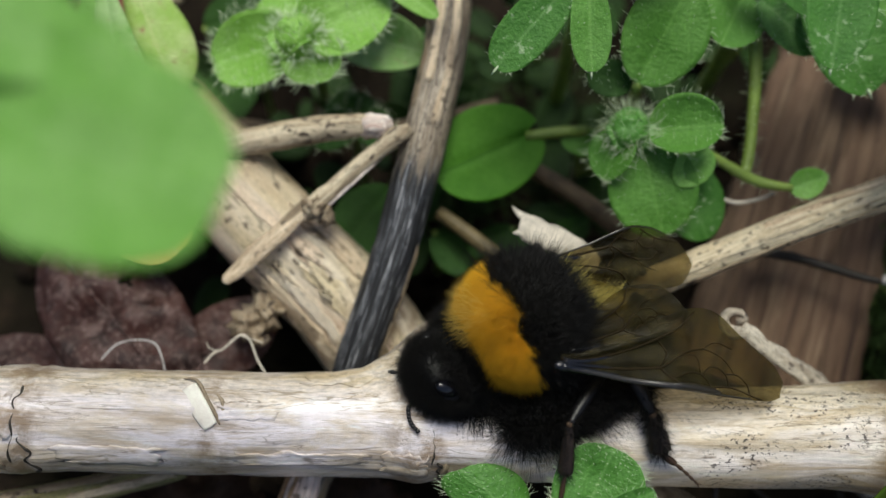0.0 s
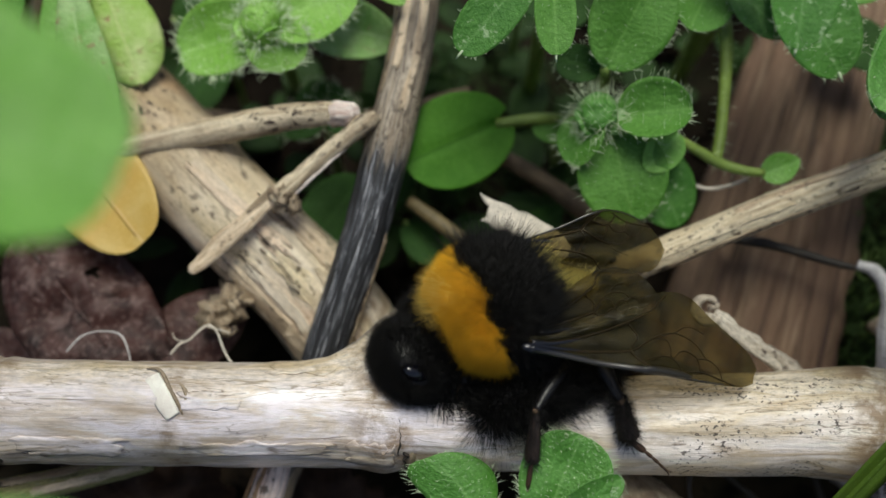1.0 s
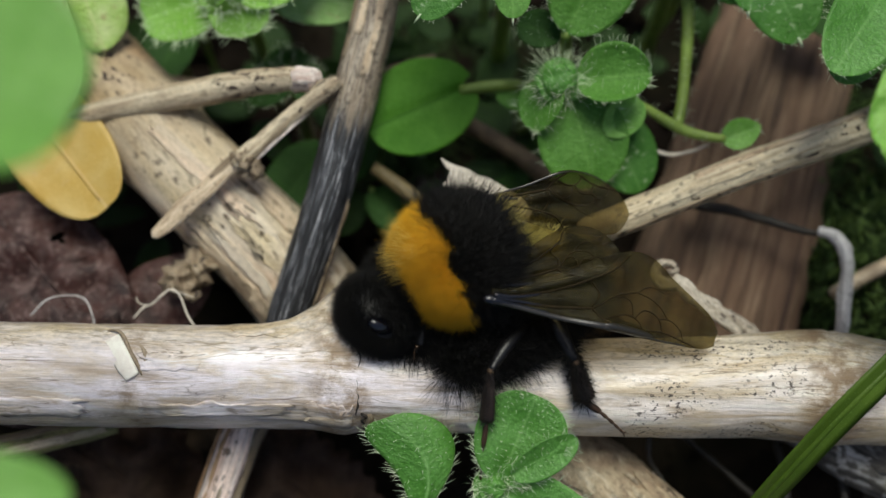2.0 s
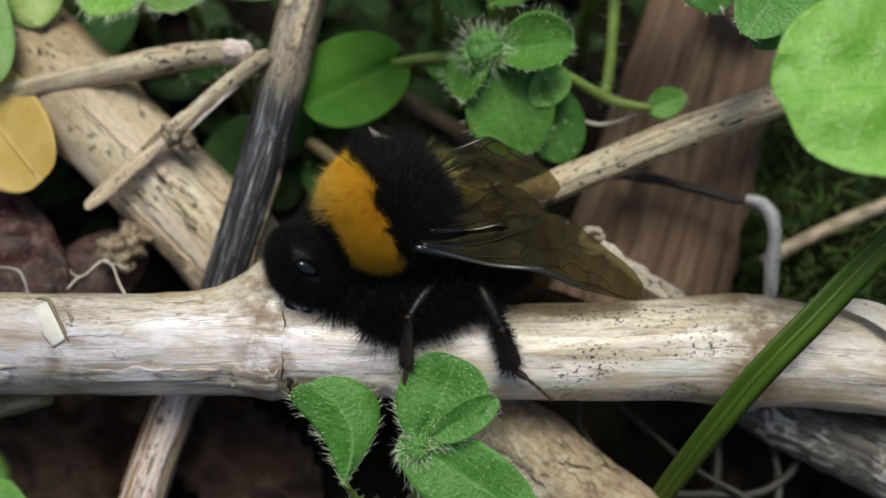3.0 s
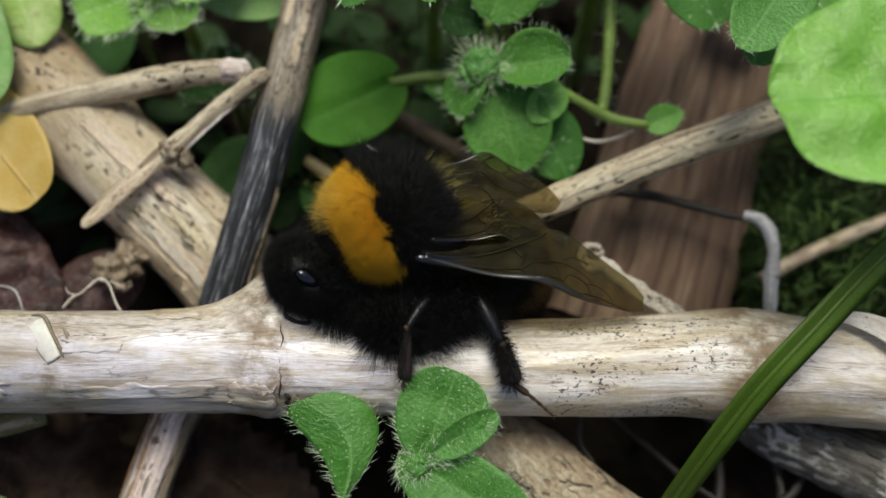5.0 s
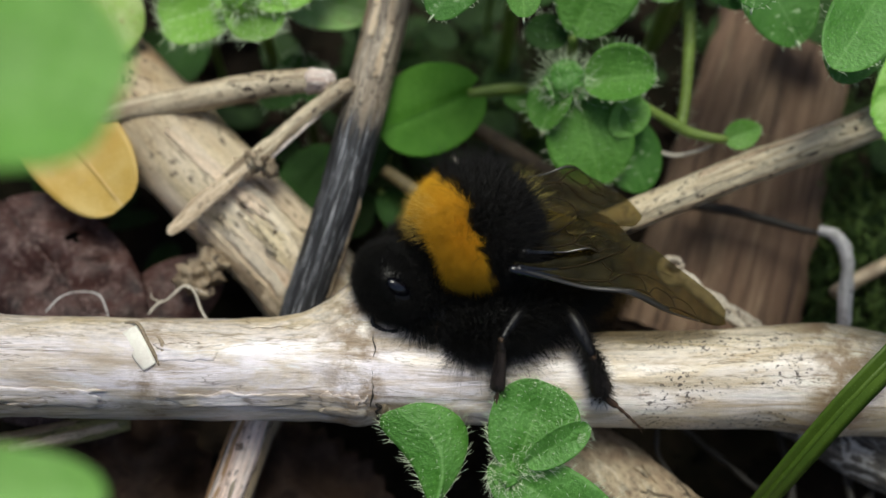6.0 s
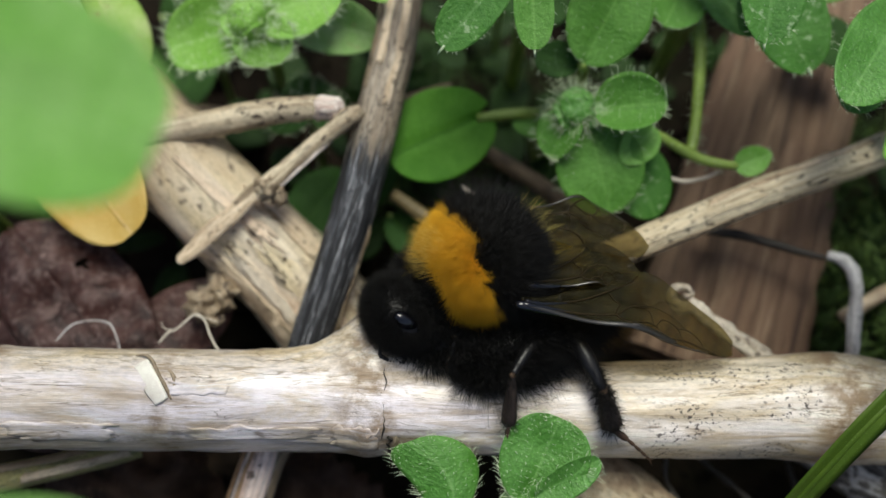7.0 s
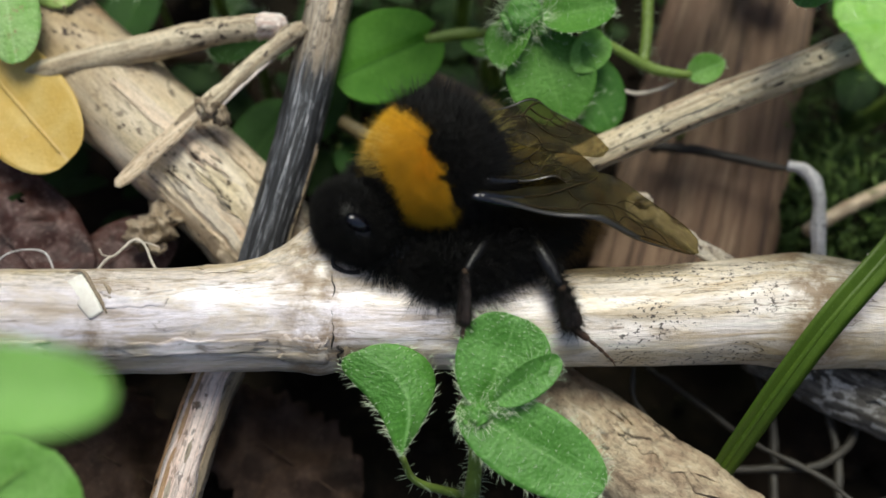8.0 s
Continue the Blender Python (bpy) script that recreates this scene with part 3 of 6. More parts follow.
def tube(points, n=40, sides=16, rough=0.0, seed=0.0, flat=1.0, shape=None, rough_scale=0.5, close=True):
    """A stalk through rows of (x, y, z, radius). shape(length, angle, x) adds to the radius."""
    c = spline(points, n)
    pos, rad = c[:, :3], c[:, 3]
    tan = unit(np.gradient(pos, axis=0))
    length = np.r_[0, np.cumsum(np.linalg.norm(np.diff(pos, axis=0), axis=1))]
    side = np.cross(tan, (0, 0, 1.0))
    if np.linalg.norm(side, axis=1).min() < 0.2:
        side = np.cross(tan, (0, 1.0, 0.1))
    side = unit(side)
    up = np.cross(side, tan)
    verts, rest, faces = [], [], []
    for i in range(n):
        for k in range(sides):
            a = 2 * math.pi * k / sides
            r = rad[i]
            if rough:
                q = Vector((math.cos(a) * r, math.sin(a) * r, length[i] * 0.35)) * rough_scale + Vector((seed, seed * 1.7, 0))
                r += rough * (noise.noise(q) + 0.5 * noise.noise(q * 2.7))
            if shape:
                r += shape(length[i], a, pos[i, 0])
            verts.append(pos[i] + side[i] * math.cos(a) * r + up[i] * math.sin(a) * r * flat)
            rest.append((math.cos(a) * r + seed * 13, math.sin(a) * r + seed * 7, length[i]))
    for i in range(n - 1):
        for k in range(sides):
            k2 = (k + 1) % sides
            faces.append((i * sides + k, i * sides + k2, (i + 1) * sides + k2, (i + 1) * sides + k))
    if close:
        for i in (0, n - 1):
            verts.append(pos[i] + tan[i] * (-0.12 if i == 0 else 0.12) * rad[i])
            rest.append((seed * 13, seed * 7, length[i]))
            m = len(verts) - 1
            for k in range(sides):
                f = (i * sides + k, i * sides + (k + 1) % sides, m)
                faces.append(f if i else f[::-1])
    return np.array(verts), faces, np.array(rest)


def join(*datas):
    verts, faces, rest, n = [], [], [], 0
    for a, b, c in datas:
        verts.append(np.asarray(a, float)), rest.append(np.asarray(c, float))
        faces += [tuple(i + n for i in f) for f in b]
        n += len(a)
    return np.vstack(verts), faces, np.vstack(rest)


def leaf(base, tip, width, normal=(0, -0.3, 1), p=0.55, q=0.6, cup=0.25, bend=0.12, rib=0.18, veins=0.05, teeth=0, tooth=0.06,
         wave=0.05, thick=0.13, nu=14, nv=22, seed=0.0, twist=0.0, heart=0.0, arc=0.0):
    """A leaf blade with a sunk midrib. cup: the edges' rise; bend: the tip's droop; both as shares of width and length."""
    base, tip = np.array(base, float), np.array(tip, float)
    ahead = tip - base
    size = np.linalg.norm(ahead)
    ahead = ahead / size
    across = unit(np.cross(ahead, np.array(normal, float)))
    up = np.cross(across, ahead)
    peak = (p / (p + q)) ** p * (q / (p + q)) ** q
    tops, lows, rest = [], [], []
    for j in range(nv + 1):
        t = 0.5 - 0.5 * math.cos(math.pi * j / nv)
        t = min(max(t, 0.004), 0.996)
        half = width / 2 * (t**p * (1 - t) ** q) / peak
        for i in range(nu + 1):
            u = -1 + 2 * i / nu
            u = math.copysign(abs(u) ** 0.85, u)
            h = half
            if teeth:
                h *= 1 + tooth * (abs((t * teeth) % 1 - 0.5) * 2 - 0.5) * abs(u)
            x = u * h
            y = t * size - heart * size * u * u * (1 - t) ** 4
            z = cup * width * 0.5 * u * u * (half * 2 / width) - bend * size * (t**2) + bend * size * 0.3 * t
            z -= rib * width * 0.25 * math.exp(-(x / 0.35) ** 2) * (1 - t)
            z += veins * width * 0.2 * math.sin((t * 7 - abs(u) * 1.6) * 2 * math.pi) * (1 - abs(u)) * abs(u) * 2
            q3 = Vector((x * 0.35 + seed * 5, y * 0.35, seed))
            z += wave * width * noise.noise(q3)
            z += twist * x * (t - 0.3)
            d = thick * (0.25 + 0.75 * math.sqrt(max(0, 1 - u * u))) * 0.5
            c = base + across * (x + arc * size * math.sin(math.pi * t)) + ahead * y
            tops.append(c + up * (z + d))
            lows.append(c + up * (z - d))
            rest.append((x, y, seed * 10))
    n = (nu + 1) * (nv + 1)
    verts = np.vstack([tops, lows])
    rest = np.vstack([rest, rest])
    faces = []
    at = lambda i, j: j * (nu + 1) + i
    for j in range(nv):
        for i in range(nu):
            f = (at(i, j), at(i + 1, j), at(i + 1, j + 1), at(i, j + 1))
            faces.append(f), faces.append(tuple(k + n for k in f[::-1]))
        for i in (0, nu):
            f = (at(i, j), at(i, j + 1), at(i, j + 1) + n, at(i, j) + n)
            faces.append(f if i == 0 else f[::-1])
    for j in (0, nv):
        for i in range(nu):
            f = (at(i + 1, j), at(i, j), at(i, j) + n, at(i + 1, j) + n)
            faces.append(f if j == 0 else f[::-1])
    return verts, faces, rest


def cones(roots, ways, length, width, bow=None):
    """Fine tapered hairs from their roots; ways are unit vectors; bow bends their tips."""
    roots, ways = np.asarray(roots, float), unit(ways)
    n = len(roots)
    length = np.broadcast_to(np.asarray(length, float), (n,))[:, None]
    ref = np.where(np.abs(ways[:, 2:]) < 0.8, (0, 0, 1.0), (1.0, 0, 0))
    a = unit(np.cross(ways, ref))
    b = np.cross(ways, a)
    bow = np.zeros((n, 3)) if bow is None else np.asarray(bow, float)
    rings = []
    for share, w in ((0.0, 1.0), (0.55, 0.75)):
        c = roots + ways * length * share + bow * share**2
        for k in range(3):
            ang = 2 * math.pi * k / 3
            rings.append(c + (a * math.cos(ang) + b * math.sin(ang)) * width * 0.5 * w)
    rings.append(roots + ways * length + bow)
    verts = np.stack(rings, 1).reshape(-1, 3)
    o = 7 * np.arange(n)[:, None]
    faces = []
    for k in range(3):
        k2 = (k + 1) % 3
        faces += (o + (k, k2, 3 + k2, 3 + k)).tolist() + (o + (3 + k, 3 + k2, 6)).tolist()
    rest = np.repeat(roots, 7, 0)
    return verts, faces, rest


RNG = np.random.default_rng(7)


def leaf_hairs(data, nu=14, nv=22, edge=60, top=70, length=0.9, width=0.034):
    """White hairs standing out from a leaf's rim and on its face."""
    verts = data[0]
    n = (nu + 1) * (nv + 1)
    grid = verts[:n].reshape(nv + 1, nu + 1, 3)
    roots, ways = [], []
    for _ in range(int(edge * 0.9)):
        j, side = RNG.integers(1, nv), RNG.integers(0, 2)
        f = RNG.random()
        i, inner = (0, 2) if side else (nu, nu - 2)
        a = grid[j, i] * (1 - f) + grid[j + 1, i] * f
        roots.append(a)
        ways.append(unit(a - grid[j, inner]) + RNG.normal(0, 0.28, 3) + (0, 0, 0.15))
    for _ in range(int(top * 1.5)):
        j, i = RNG.integers(1, nv), RNG.integers(1, nu)
        a = grid[j, i] + (grid[j, i - 1] - grid[j, i]) * RNG.random()
        nrm = np.cross(grid[j, i] - grid[j, i - 1], grid[j + 1, i] - grid[j, i])
        roots.append(a)
        ways.append(unit(nrm) + RNG.normal(0, 0.35, 3))
    size = length * RNG.uniform(0.4, 1.15, len(roots))
    size[int(edge * 0.9):] *= 0.4
    return cones(roots, ways, size, width)


def ellipsoid(centre, radii, n=16, m=24, turn=None, wob=0.0, seed=0.0):
    verts, faces, rest = [], [], []
    for j in range(n + 1):
        t = math.pi * j / n
        for k in range(m):
            a = 2 * math.pi * k / m
            d = np.array((math.sin(t) * math.cos(a), math.sin(t) * math.sin(a), math.cos(t)))
            s = 1 + (wob * noise.noise(Vector(d * 2.2) + Vector((seed, 0, 0))) if wob else 0)
            verts.append(d * radii * s)
            rest.append(d * radii + seed)
    for j in range(n):
        for k in range(m):
            k2 = (k + 1) % m
            faces.append((j * m + k, (j + 1) * m + k, (j + 1) * m + k2, j * m + k2))
    verts = np.array(verts)
    if turn is not None:
        verts = verts @ np.array(turn).T
    return verts + np.asarray(centre, float), faces, np.array(rest)

# ---- the ground ----
def build_ground():
    radii = [0.01] + list(np.arange(1.3, 75, 1.3)) + [75 * 1.3**k for k in range(1, 40)]
    segs = 150
    verts, faces = [], []
    for r in radii:
        for k in range(segs):
            a = 2 * math.pi * k / segs
            x, y = r * math.cos(a), r * math.sin(a) + 4
            q = Vector((x, y, 0))
            fade = 1 / (1 + (r / 90) ** 3)
            z = (2.2 * noise.noise(q * 0.09) + 1.0 * noise.noise(q * 0.27) + 0.5 * noise.noise(q * 0.7)) * fade - 4.5
            verts.append((x, y, z))
    for i in range(len(radii) - 1):
        for k in range(segs):
            k2 = (k + 1) % segs
            faces.append((i * segs + k, (i + 1) * segs + k, (i + 1) * segs + k2, i * segs + k2))
    data = (np.array(verts), faces, np.array(verts))
    ob = new("ground", mesh_of("ground", data, M_SOIL))
    tagged(ob, "dark damp crumbly soil under the plants", "ground", kind="structure")


def build_crumbs():
    datas = []
    for i in range(420):
        x, y = RNG.uniform(-50, 50), RNG.uniform(-32, 42)
        s = RNG.uniform(0.4, 1.5)
        datas.append(ellipsoid((x, y, RNG.uniform(-4.6, -2.8)), np.array((s, s * RNG.uniform(0.6, 1), s * 0.7)), 5, 7, None, 0.5, i * 3.1))
    solo("soil_crumbs", join(*datas), M_SOIL, "loose dark crumbs of damp soil", "soil", kind="stuff")


# ---- dry stems and twigs ----
def build_main_stem():
    st = thing("fallen_cane", (0, -2.4, 9.4), "thick pale dry cane lying across the litter, with ringed nodes", "cane")

    def shape(length, a, x):
        node_at = lambda c, w: math.exp(-((x - c) / w) ** 2)
        r = 0.22 * node_at(-37.8, 2.2) + 0.30 * node_at(-9.6, 1.6) - 0.12 * node_at(-8.6, 0.7) + 0.45 * node_at(24.8, 3.0) - 0.12 * node_at(25.4, 0.25)
        back = max(0.0, -math.cos(a)) ** 2
        r += 4.3 * node_at(-8.1, 4.1) * back
        r -= 0.3 * node_at(-37.0, 0.3) * (0.5 + 0.5 * math.sin(3 * a))
        ridge = Vector((math.cos(a) * 2.4, math.sin(a) * 2.4, x * 0.05))
        r += 0.16 * noise.noise(ridge) + 0.09 * noise.noise(ridge * 2.3) + 0.05 * noise.noise(ridge * 5.1)
        return r

    pts = [(-42.6, -2.45, 15.57, 3.0), (-40, -2.25, 15.44, 3.55), (-37, -2.15, 15.29, 3.6), (-26, -2.05, 14.74, 3.65), (-14, -1.85, 14.14, 3.6), (-8, -1.85, 13.84, 3.6), (2, -2.10, 13.34, 3.35), (14, -1.80, 12.74, 3.6),
           (24.5, -1.50, 12.21, 3.75), (39, -2.60, 11.49, 3.8), (52, -3.40, 10.84, 3.8)]
    data = tube(pts, 260, 72, 0.10, 1.0, shape=shape, rough_scale=0.8)
    part("culm", data, M_STEM, st)
    # flakes of skin lifted from the cane, and a peeling strip at its thick end
    chip = tube([(-25.75, -0.10, 17.82, 0.60), (-25.20, -0.95, 18.12, 0.66), (-24.45, -2.00, 18.26, 0.62), (-23.85, -2.85, 18.20, 0.52)], 24, 12, 0.07, 4, flat=0.22, rough_scale=1.6)
    part("skin_flake", chip, M_CHIP, st, "small lifted chip of pale skin")
    for k, (s0, s1, a0, a1, up_by) in enumerate(((2.6, 5.0, 60, 105, 0.12), (1.0, 4.2, 15, 50, 0.12), (30.4, 33.6, 15, 50, 0.16), (25, 33.2, 128, 165, 0.14), (8, 15, 28, 52, 0.14), (20, 29, 30, 48, 0.12), (19, 23, 84, 104, 0.12))):
        plate = tube_patch(pts, s0, s1, a0, a1, up_by * 0.5, 0.2, 5.0 + k, shape, 9, 16, 0.6, 0.0)
        plate[2][:, :2] -= (13 * (4 + k), 7 * (4 + k))
        part("skin_flake", plate, M_STEM, st)
    for rim in ([(-26.30, 0.55, 17.50, 0.05), (-25.50, 0.50, 17.75, 0.13), (-24.90, 0.05, 17.98, 0.14), (-24.30, -0.95, 18.18, 0.15), (-23.60, -2.00, 18.18, 0.16), (-23.25, -2.70, 18.05, 0.05)],
                [(-23.7, -0.5, 18.03, 0.05), (-23.2, -1.2, 18.1, 0.2), (-23.1, -2.0, 18.08, 0.12)]):
        part("torn_fibre", tube(rim, 20, 7, 0.06, 6), M_TWIG, st, "brown torn rim beside the chip")
    seam = tube([(-7.6, -3.80, 16.32, 0.25), (-7.8, -4.70, 15.33, 0.45), (-8.1, -5.30, 14.04, 0.3)], 8, 7, 0.1, 5)
    part("torn_fibre", seam, M_TWIG, st, "dark torn fibre at the node")
    line = spline(pts, 400)
    for x0, a0, a1, sway_x, thin in ((-8.6, 34, 112, 0.3, 0.06), (-8.2, 4, 40, 0.6, 0.12), (-37.3, 30, 118, 0.9, 0.09), (-36.4, 2, 60, 1.0, 0.08), (-38.6, 62, 92, 1.4, 0.08), (25.3, 30, 66, 0.5, 0.05)):
        ridge = []
        for k in range(16):
            a = radians(a0 + (a1 - a0) * k / 15)
            x = x0 + sway_x * noise.noise(Vector((x0, k * 0.33, 3.0))) + 0.10 * noise.noise(Vector((x0, k * 1.7, 5.0)))
            y, z, r = (np.interp(x, line[:, 0], line[:, c]) for c in (1, 2, 3))
            r += shape(0, a, x) + 0.03
            ridge.append((x, y - math.cos(a) * r, z + math.sin(a) * r, thin * (0.3 if k in (0, 15) else max(0.5, 0.9 + 1.4 * noise.noise(Vector((x0, k * 0.6, 7.0)))))))
        part("crack", tube(ridge, 48, 7, 0.03, 4), M_SOOT, st, "dark crack at a node")
    strip = tube([(29.2, 1.50, 15.35, 0.12), (31.3, 1.15, 15.85, 0.45), (33.4, 0.40, 16.18, 0.85), (35.6, -1.10, 16.40, 1.1), (37.9, -3.30, 16.05, 1.15), (40.2, -5.60, 14.98, 1.1), (42.4, -7.60, 13.4, 0.9)], 60, 18, 0.12, 3.3, flat=0.10)
    part("peeling_strip", strip, M_SHEATH, st, "curled strip of pale skin peeling off")


def build_twigs():
    def diag_shape(length, a, x):
        return 0.35 * math.exp(-((length - 27) / 2.0) ** 2) - 0.25 * max(0, math.sin(2 * a + length * 0.05)) ** 6

    diag = tube([(-46, 38.5, 12.5, 3.6), (-34.4, 26.3, 11.8, 4.1), (-23.9, 15.6, 10.6, 4.35), (-16.8, 9.4, 7.4, 4.5), (-12.8, 4.8, 4.0, 4.5), (-10.0, 0.9, 1.4, 3.4)],
                150, 34, 0.14, 2.0, shape=diag_shape, rough_scale=0.7)
    st = thing("straw_cane", (-23, 16, 0), "thick straw-coloured dead cane with dark specks, sloping into the soil", "cane")
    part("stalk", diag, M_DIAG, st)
    dpts = [(-46, 38.5, 12.5, 3.6), (-34.4, 26.3, 11.8, 4.1), (-23.9, 15.6, 10.6, 4.35), (-16.8, 9.4, 7.4, 4.5), (-12.8, 4.8, 4.0, 4.5), (-10.0, 0.9, 1.4, 3.4)]
    for k, (s0, s1, a0, a1, m) in enumerate(((36, 47, 20, 45, M_FRAG), (38, 48, 72, 92, M_DIAG), (35, 44, 112, 136, M_FRAG), (41, 49, 98, 116, M_DIAG), (28, 38, 84, 100, M_DIAG), (37, 46, 50, 62, M_DIAG), (43, 50, 30, 48, M_FRAG))):
        part("torn_strip", tube_patch(dpts, s0, s1, a0, a1, 0.10, 0.3, 21.0 + k, None, 8, 22, 0.7, 0.04), m, st, "torn fibrous strip")
    knob = join(ellipsoid((-23.7, 6.2, 10.8), (1.3, 1.1, 1.1), 14, 18, None, 0.9, 3.0), ellipsoid((-22.5, 7.4, 10.6), (1.4, 1.4, 1.0), 14, 18, None, 0.9, 9.0),
                tube([(-23.2, 5.6, 11.2, 0.5), (-22.6, 4.9, 10.8, 0.45), (-22.0, 5.4, 10.6, 0.3)], 6, 8, 0.1, 3))
    part("side_knob", knob, M_TWIG, st, "gnarled brown knob on its side")

    dark = tube([(-6.6, 41, 19.5, 1.75), (-8.2, 33, 18, 1.75), (-8.7, 27.2, 16.9, 1.75), (-10.6, 18.1, 15.0, 1.8), (-12.4, 11.1, 13.0, 1.75), (-14.6, 5.0, 10.2, 1.7), (-15.9, 1.2, 8.2, 1.65), (-16.9, -1.8, 7.4, 1.65), (-18.4, -5.2, 7.6, 1.7), (-20.4, -12.6, 7.2, 1.75), (-23, -22, 4.5, 1.7), (-24, -28, 1.0, 1.6)],
                140, 18, 0.12, 3.0, rough_scale=1.2)
    bt = thing("blackened_twig", (-15, 4, 0), "straight dead twig, half blackened and half pale and split", "twig")
    part("shaft", dark, M_DARK, bt)
    kpts = [(-6.6, 41, 19.5, 1.75), (-8.2, 33, 18, 1.75), (-8.7, 27.2, 16.9, 1.75), (-10.6, 18.1, 15.0, 1.8), (-12.4, 11.1, 13.0, 1.75), (-14.6, 5.0, 10.2, 1.7), (-15.9, 1.2, 8.2, 1.65), (-16.9, -1.8, 7.4, 1.65), (-18.4, -5.2, 7.6, 1.7), (-20.4, -12.6, 7.2, 1.75), (-23, -22, 4.5, 1.7)]
    for k, (s0, s1, a0, a1, m) in enumerate(((2, 17, 58, 80, M_FRAG), (6, 20, 104, 124, M_FRAG), (10, 19, 28, 46, M_TWIG), (45, 76, 46, 138, M_PINK), (44, 72, 140, 164, M_TWIG), (44, 76, 14, 44, M_RUST), (45, 73, 62, 74, M_RUST), (30, 45, 166, 178, M_TWIG))):
        part("bark_strip", tube_patch(kpts, s0, s1, a0, a1, 0.07, 0.16, 41.0 + k, None, 6, 26, 0.6), m, bt)

    knot = tube([(-34.0, 18.4, 14.0, 0.6), (-32.0, 18.6, 14.6, 0.75), (-30.4, 18.7, 15.1, 0.85), (-28.0, 19.0, 15.5, 0.95), (-22.2, 20.1, 15.9, 1.1), (-18.6, 20.7, 16.4, 1.05), (-15.4, 20.8, 16.9, 0.95), (-13.8, 20.8, 17.05, 0.8)], 60, 14, 0.14, 4.0, rough_scale=1.3)
    tw = thing("knotted_twig", (-23, 19, 14.5), "thin brown dead twig ending in a pale swollen bud", "twig")
    part("shaft", knot, M_KNOT, tw)
    part("bud", join(tube([(-15.0, 20.7, 16.9, 0.8), (-14.4, 20.8, 17.0, 1.0), (-13.6, 20.8, 17.1, 1.0), (-12.9, 20.7, 17.2, 0.75), (-12.5, 20.6, 17.2, 0.25)], 26, 18, 0.35, 2.0, rough_scale=1.9), tube([(-14.6, 20.2, 17.7, 0.15), (-13.9, 20.2, 17.9, 0.36), (-12.9, 20.3, 17.6, 0.12)], 12, 10, 0.12, 3.0)), M_BUD, tw, "pale pinkish split bud")

    frag = tube([(-18.9, 14.1, 15.6, 0.7), (-18.3, 14.6, 15.8, 0.8), (-16.8, 15.9, 16.2, 0.72), (-15.3, 17.2, 16.6, 0.70), (-12.2, 19.8, 17.2, 0.72), (-11.2, 20.6, 17.2, 0.5)],
                50, 12, 0.14, 5.0, rough_scale=1.8)
    sp = thing("split_twig", (-18.4, 14.2, 14.4), "short split twig with a pale end on the dead cane", "twig")
    part("shaft", frag, M_KNOT, sp)
    part("splinter", tube([(-25.1, 8.7, 14.2, 0.18), (-24.6, 9.1, 14.4, 0.55), (-22.3, 11.2, 14.9, 0.75), (-19.6, 13.6, 15.5, 0.62), (-18.2, 14.8, 16.0, 0.35)], 40, 10, 0.22, 6.3, flat=0.4, rough_scale=1.4), M_FRAG, sp, "pale split face")
    part("splinter", tube([(-23.4, 10.7, 14.3, 0.1), (-21.4, 12.5, 15.0, 0.42), (-19.3, 14.4, 15.6, 0.5), (-18.4, 15.2, 15.8, 0.3)], 26, 8, 0.16, 8.3, flat=0.7), M_TWIG, sp, "strip of brown bark")
    part("splinter", tube([(-17.9, 14.0, 15.6, 0.1), (-16.6, 15.2, 16.2, 0.3), (-14.6, 17.0, 16.7, 0.28), (-12.6, 18.8, 17.0, 0.1)], 30, 8, 0.10, 7.3, flat=0.6), M_CREAM, sp)
    knot2 = join(ellipsoid((-18.3, 14.4, 15.8), (1.0, 0.85, 0.85), 12, 16, None, 0.9, 6.0), ellipsoid((-17.4, 13.9, 15.5), (0.6, 0.8, 0.6), 10, 12, None, 0.9, 16.0))
    part("knot", knot2, M_TWIG, sp, "swollen brown knot")

    right = tube([(5.5, 9.0, 12.6, 1.2), (9.8, 10.6, 13.4, 1.25), (19.5, 14.6, 14.5, 1.3), (27.8, 17.7, 15.1, 1.35), (38, 21.6, 15.8, 1.4), (52, 27, 16, 1.4)], 80, 16, 0.10, 6.0, rough_scale=1.2)
    rt = thing("straw_twig", (20, 15, 8), "straight grey straw-coloured twig leaning over the wood", "twig")
    part("shaft", right, M_RIGHT, rt)
    rpts = [(5.5, 9.0, 12.6, 1.2), (9.8, 10.6, 13.4, 1.25), (19.5, 14.6, 14.5, 1.3), (27.8, 17.7, 15.1, 1.35), (38, 21.6, 15.8, 1.4), (52, 27, 16, 1.4)]
    for k, (s0, s1, a0, a1, m) in enumerate(((3, 16, 62, 84, M_RIGHT), (12, 26, 108, 130, M_FRAG), (20, 40, 48, 68, M_RIGHT), (5, 22, 10, 32, M_TWIG))):
        part("bark_strip", tube_patch(rpts, s0, s1, a0, a1, 0.06, 0.15, 61.0 + k, None, 6, 24, 0.6), m, rt)

    wire = tube([(16.5, 14.3, 9.0, 0.5), (19.9, 13.4, 9.7, 0.42), (24.5, 12.0, 10.0, 0.32), (27.2, 11.2, 10.3, 0.30)], 30, 10, 0.18, 7, rough_scale=1.4)
    wt = thing("bent_stalk", (24, 12, 8.5), "thin dead stalk, dark then bleached where it bends down", "stalk")
    part("dark_length", wire, M_SOOT, wt, "dark length")
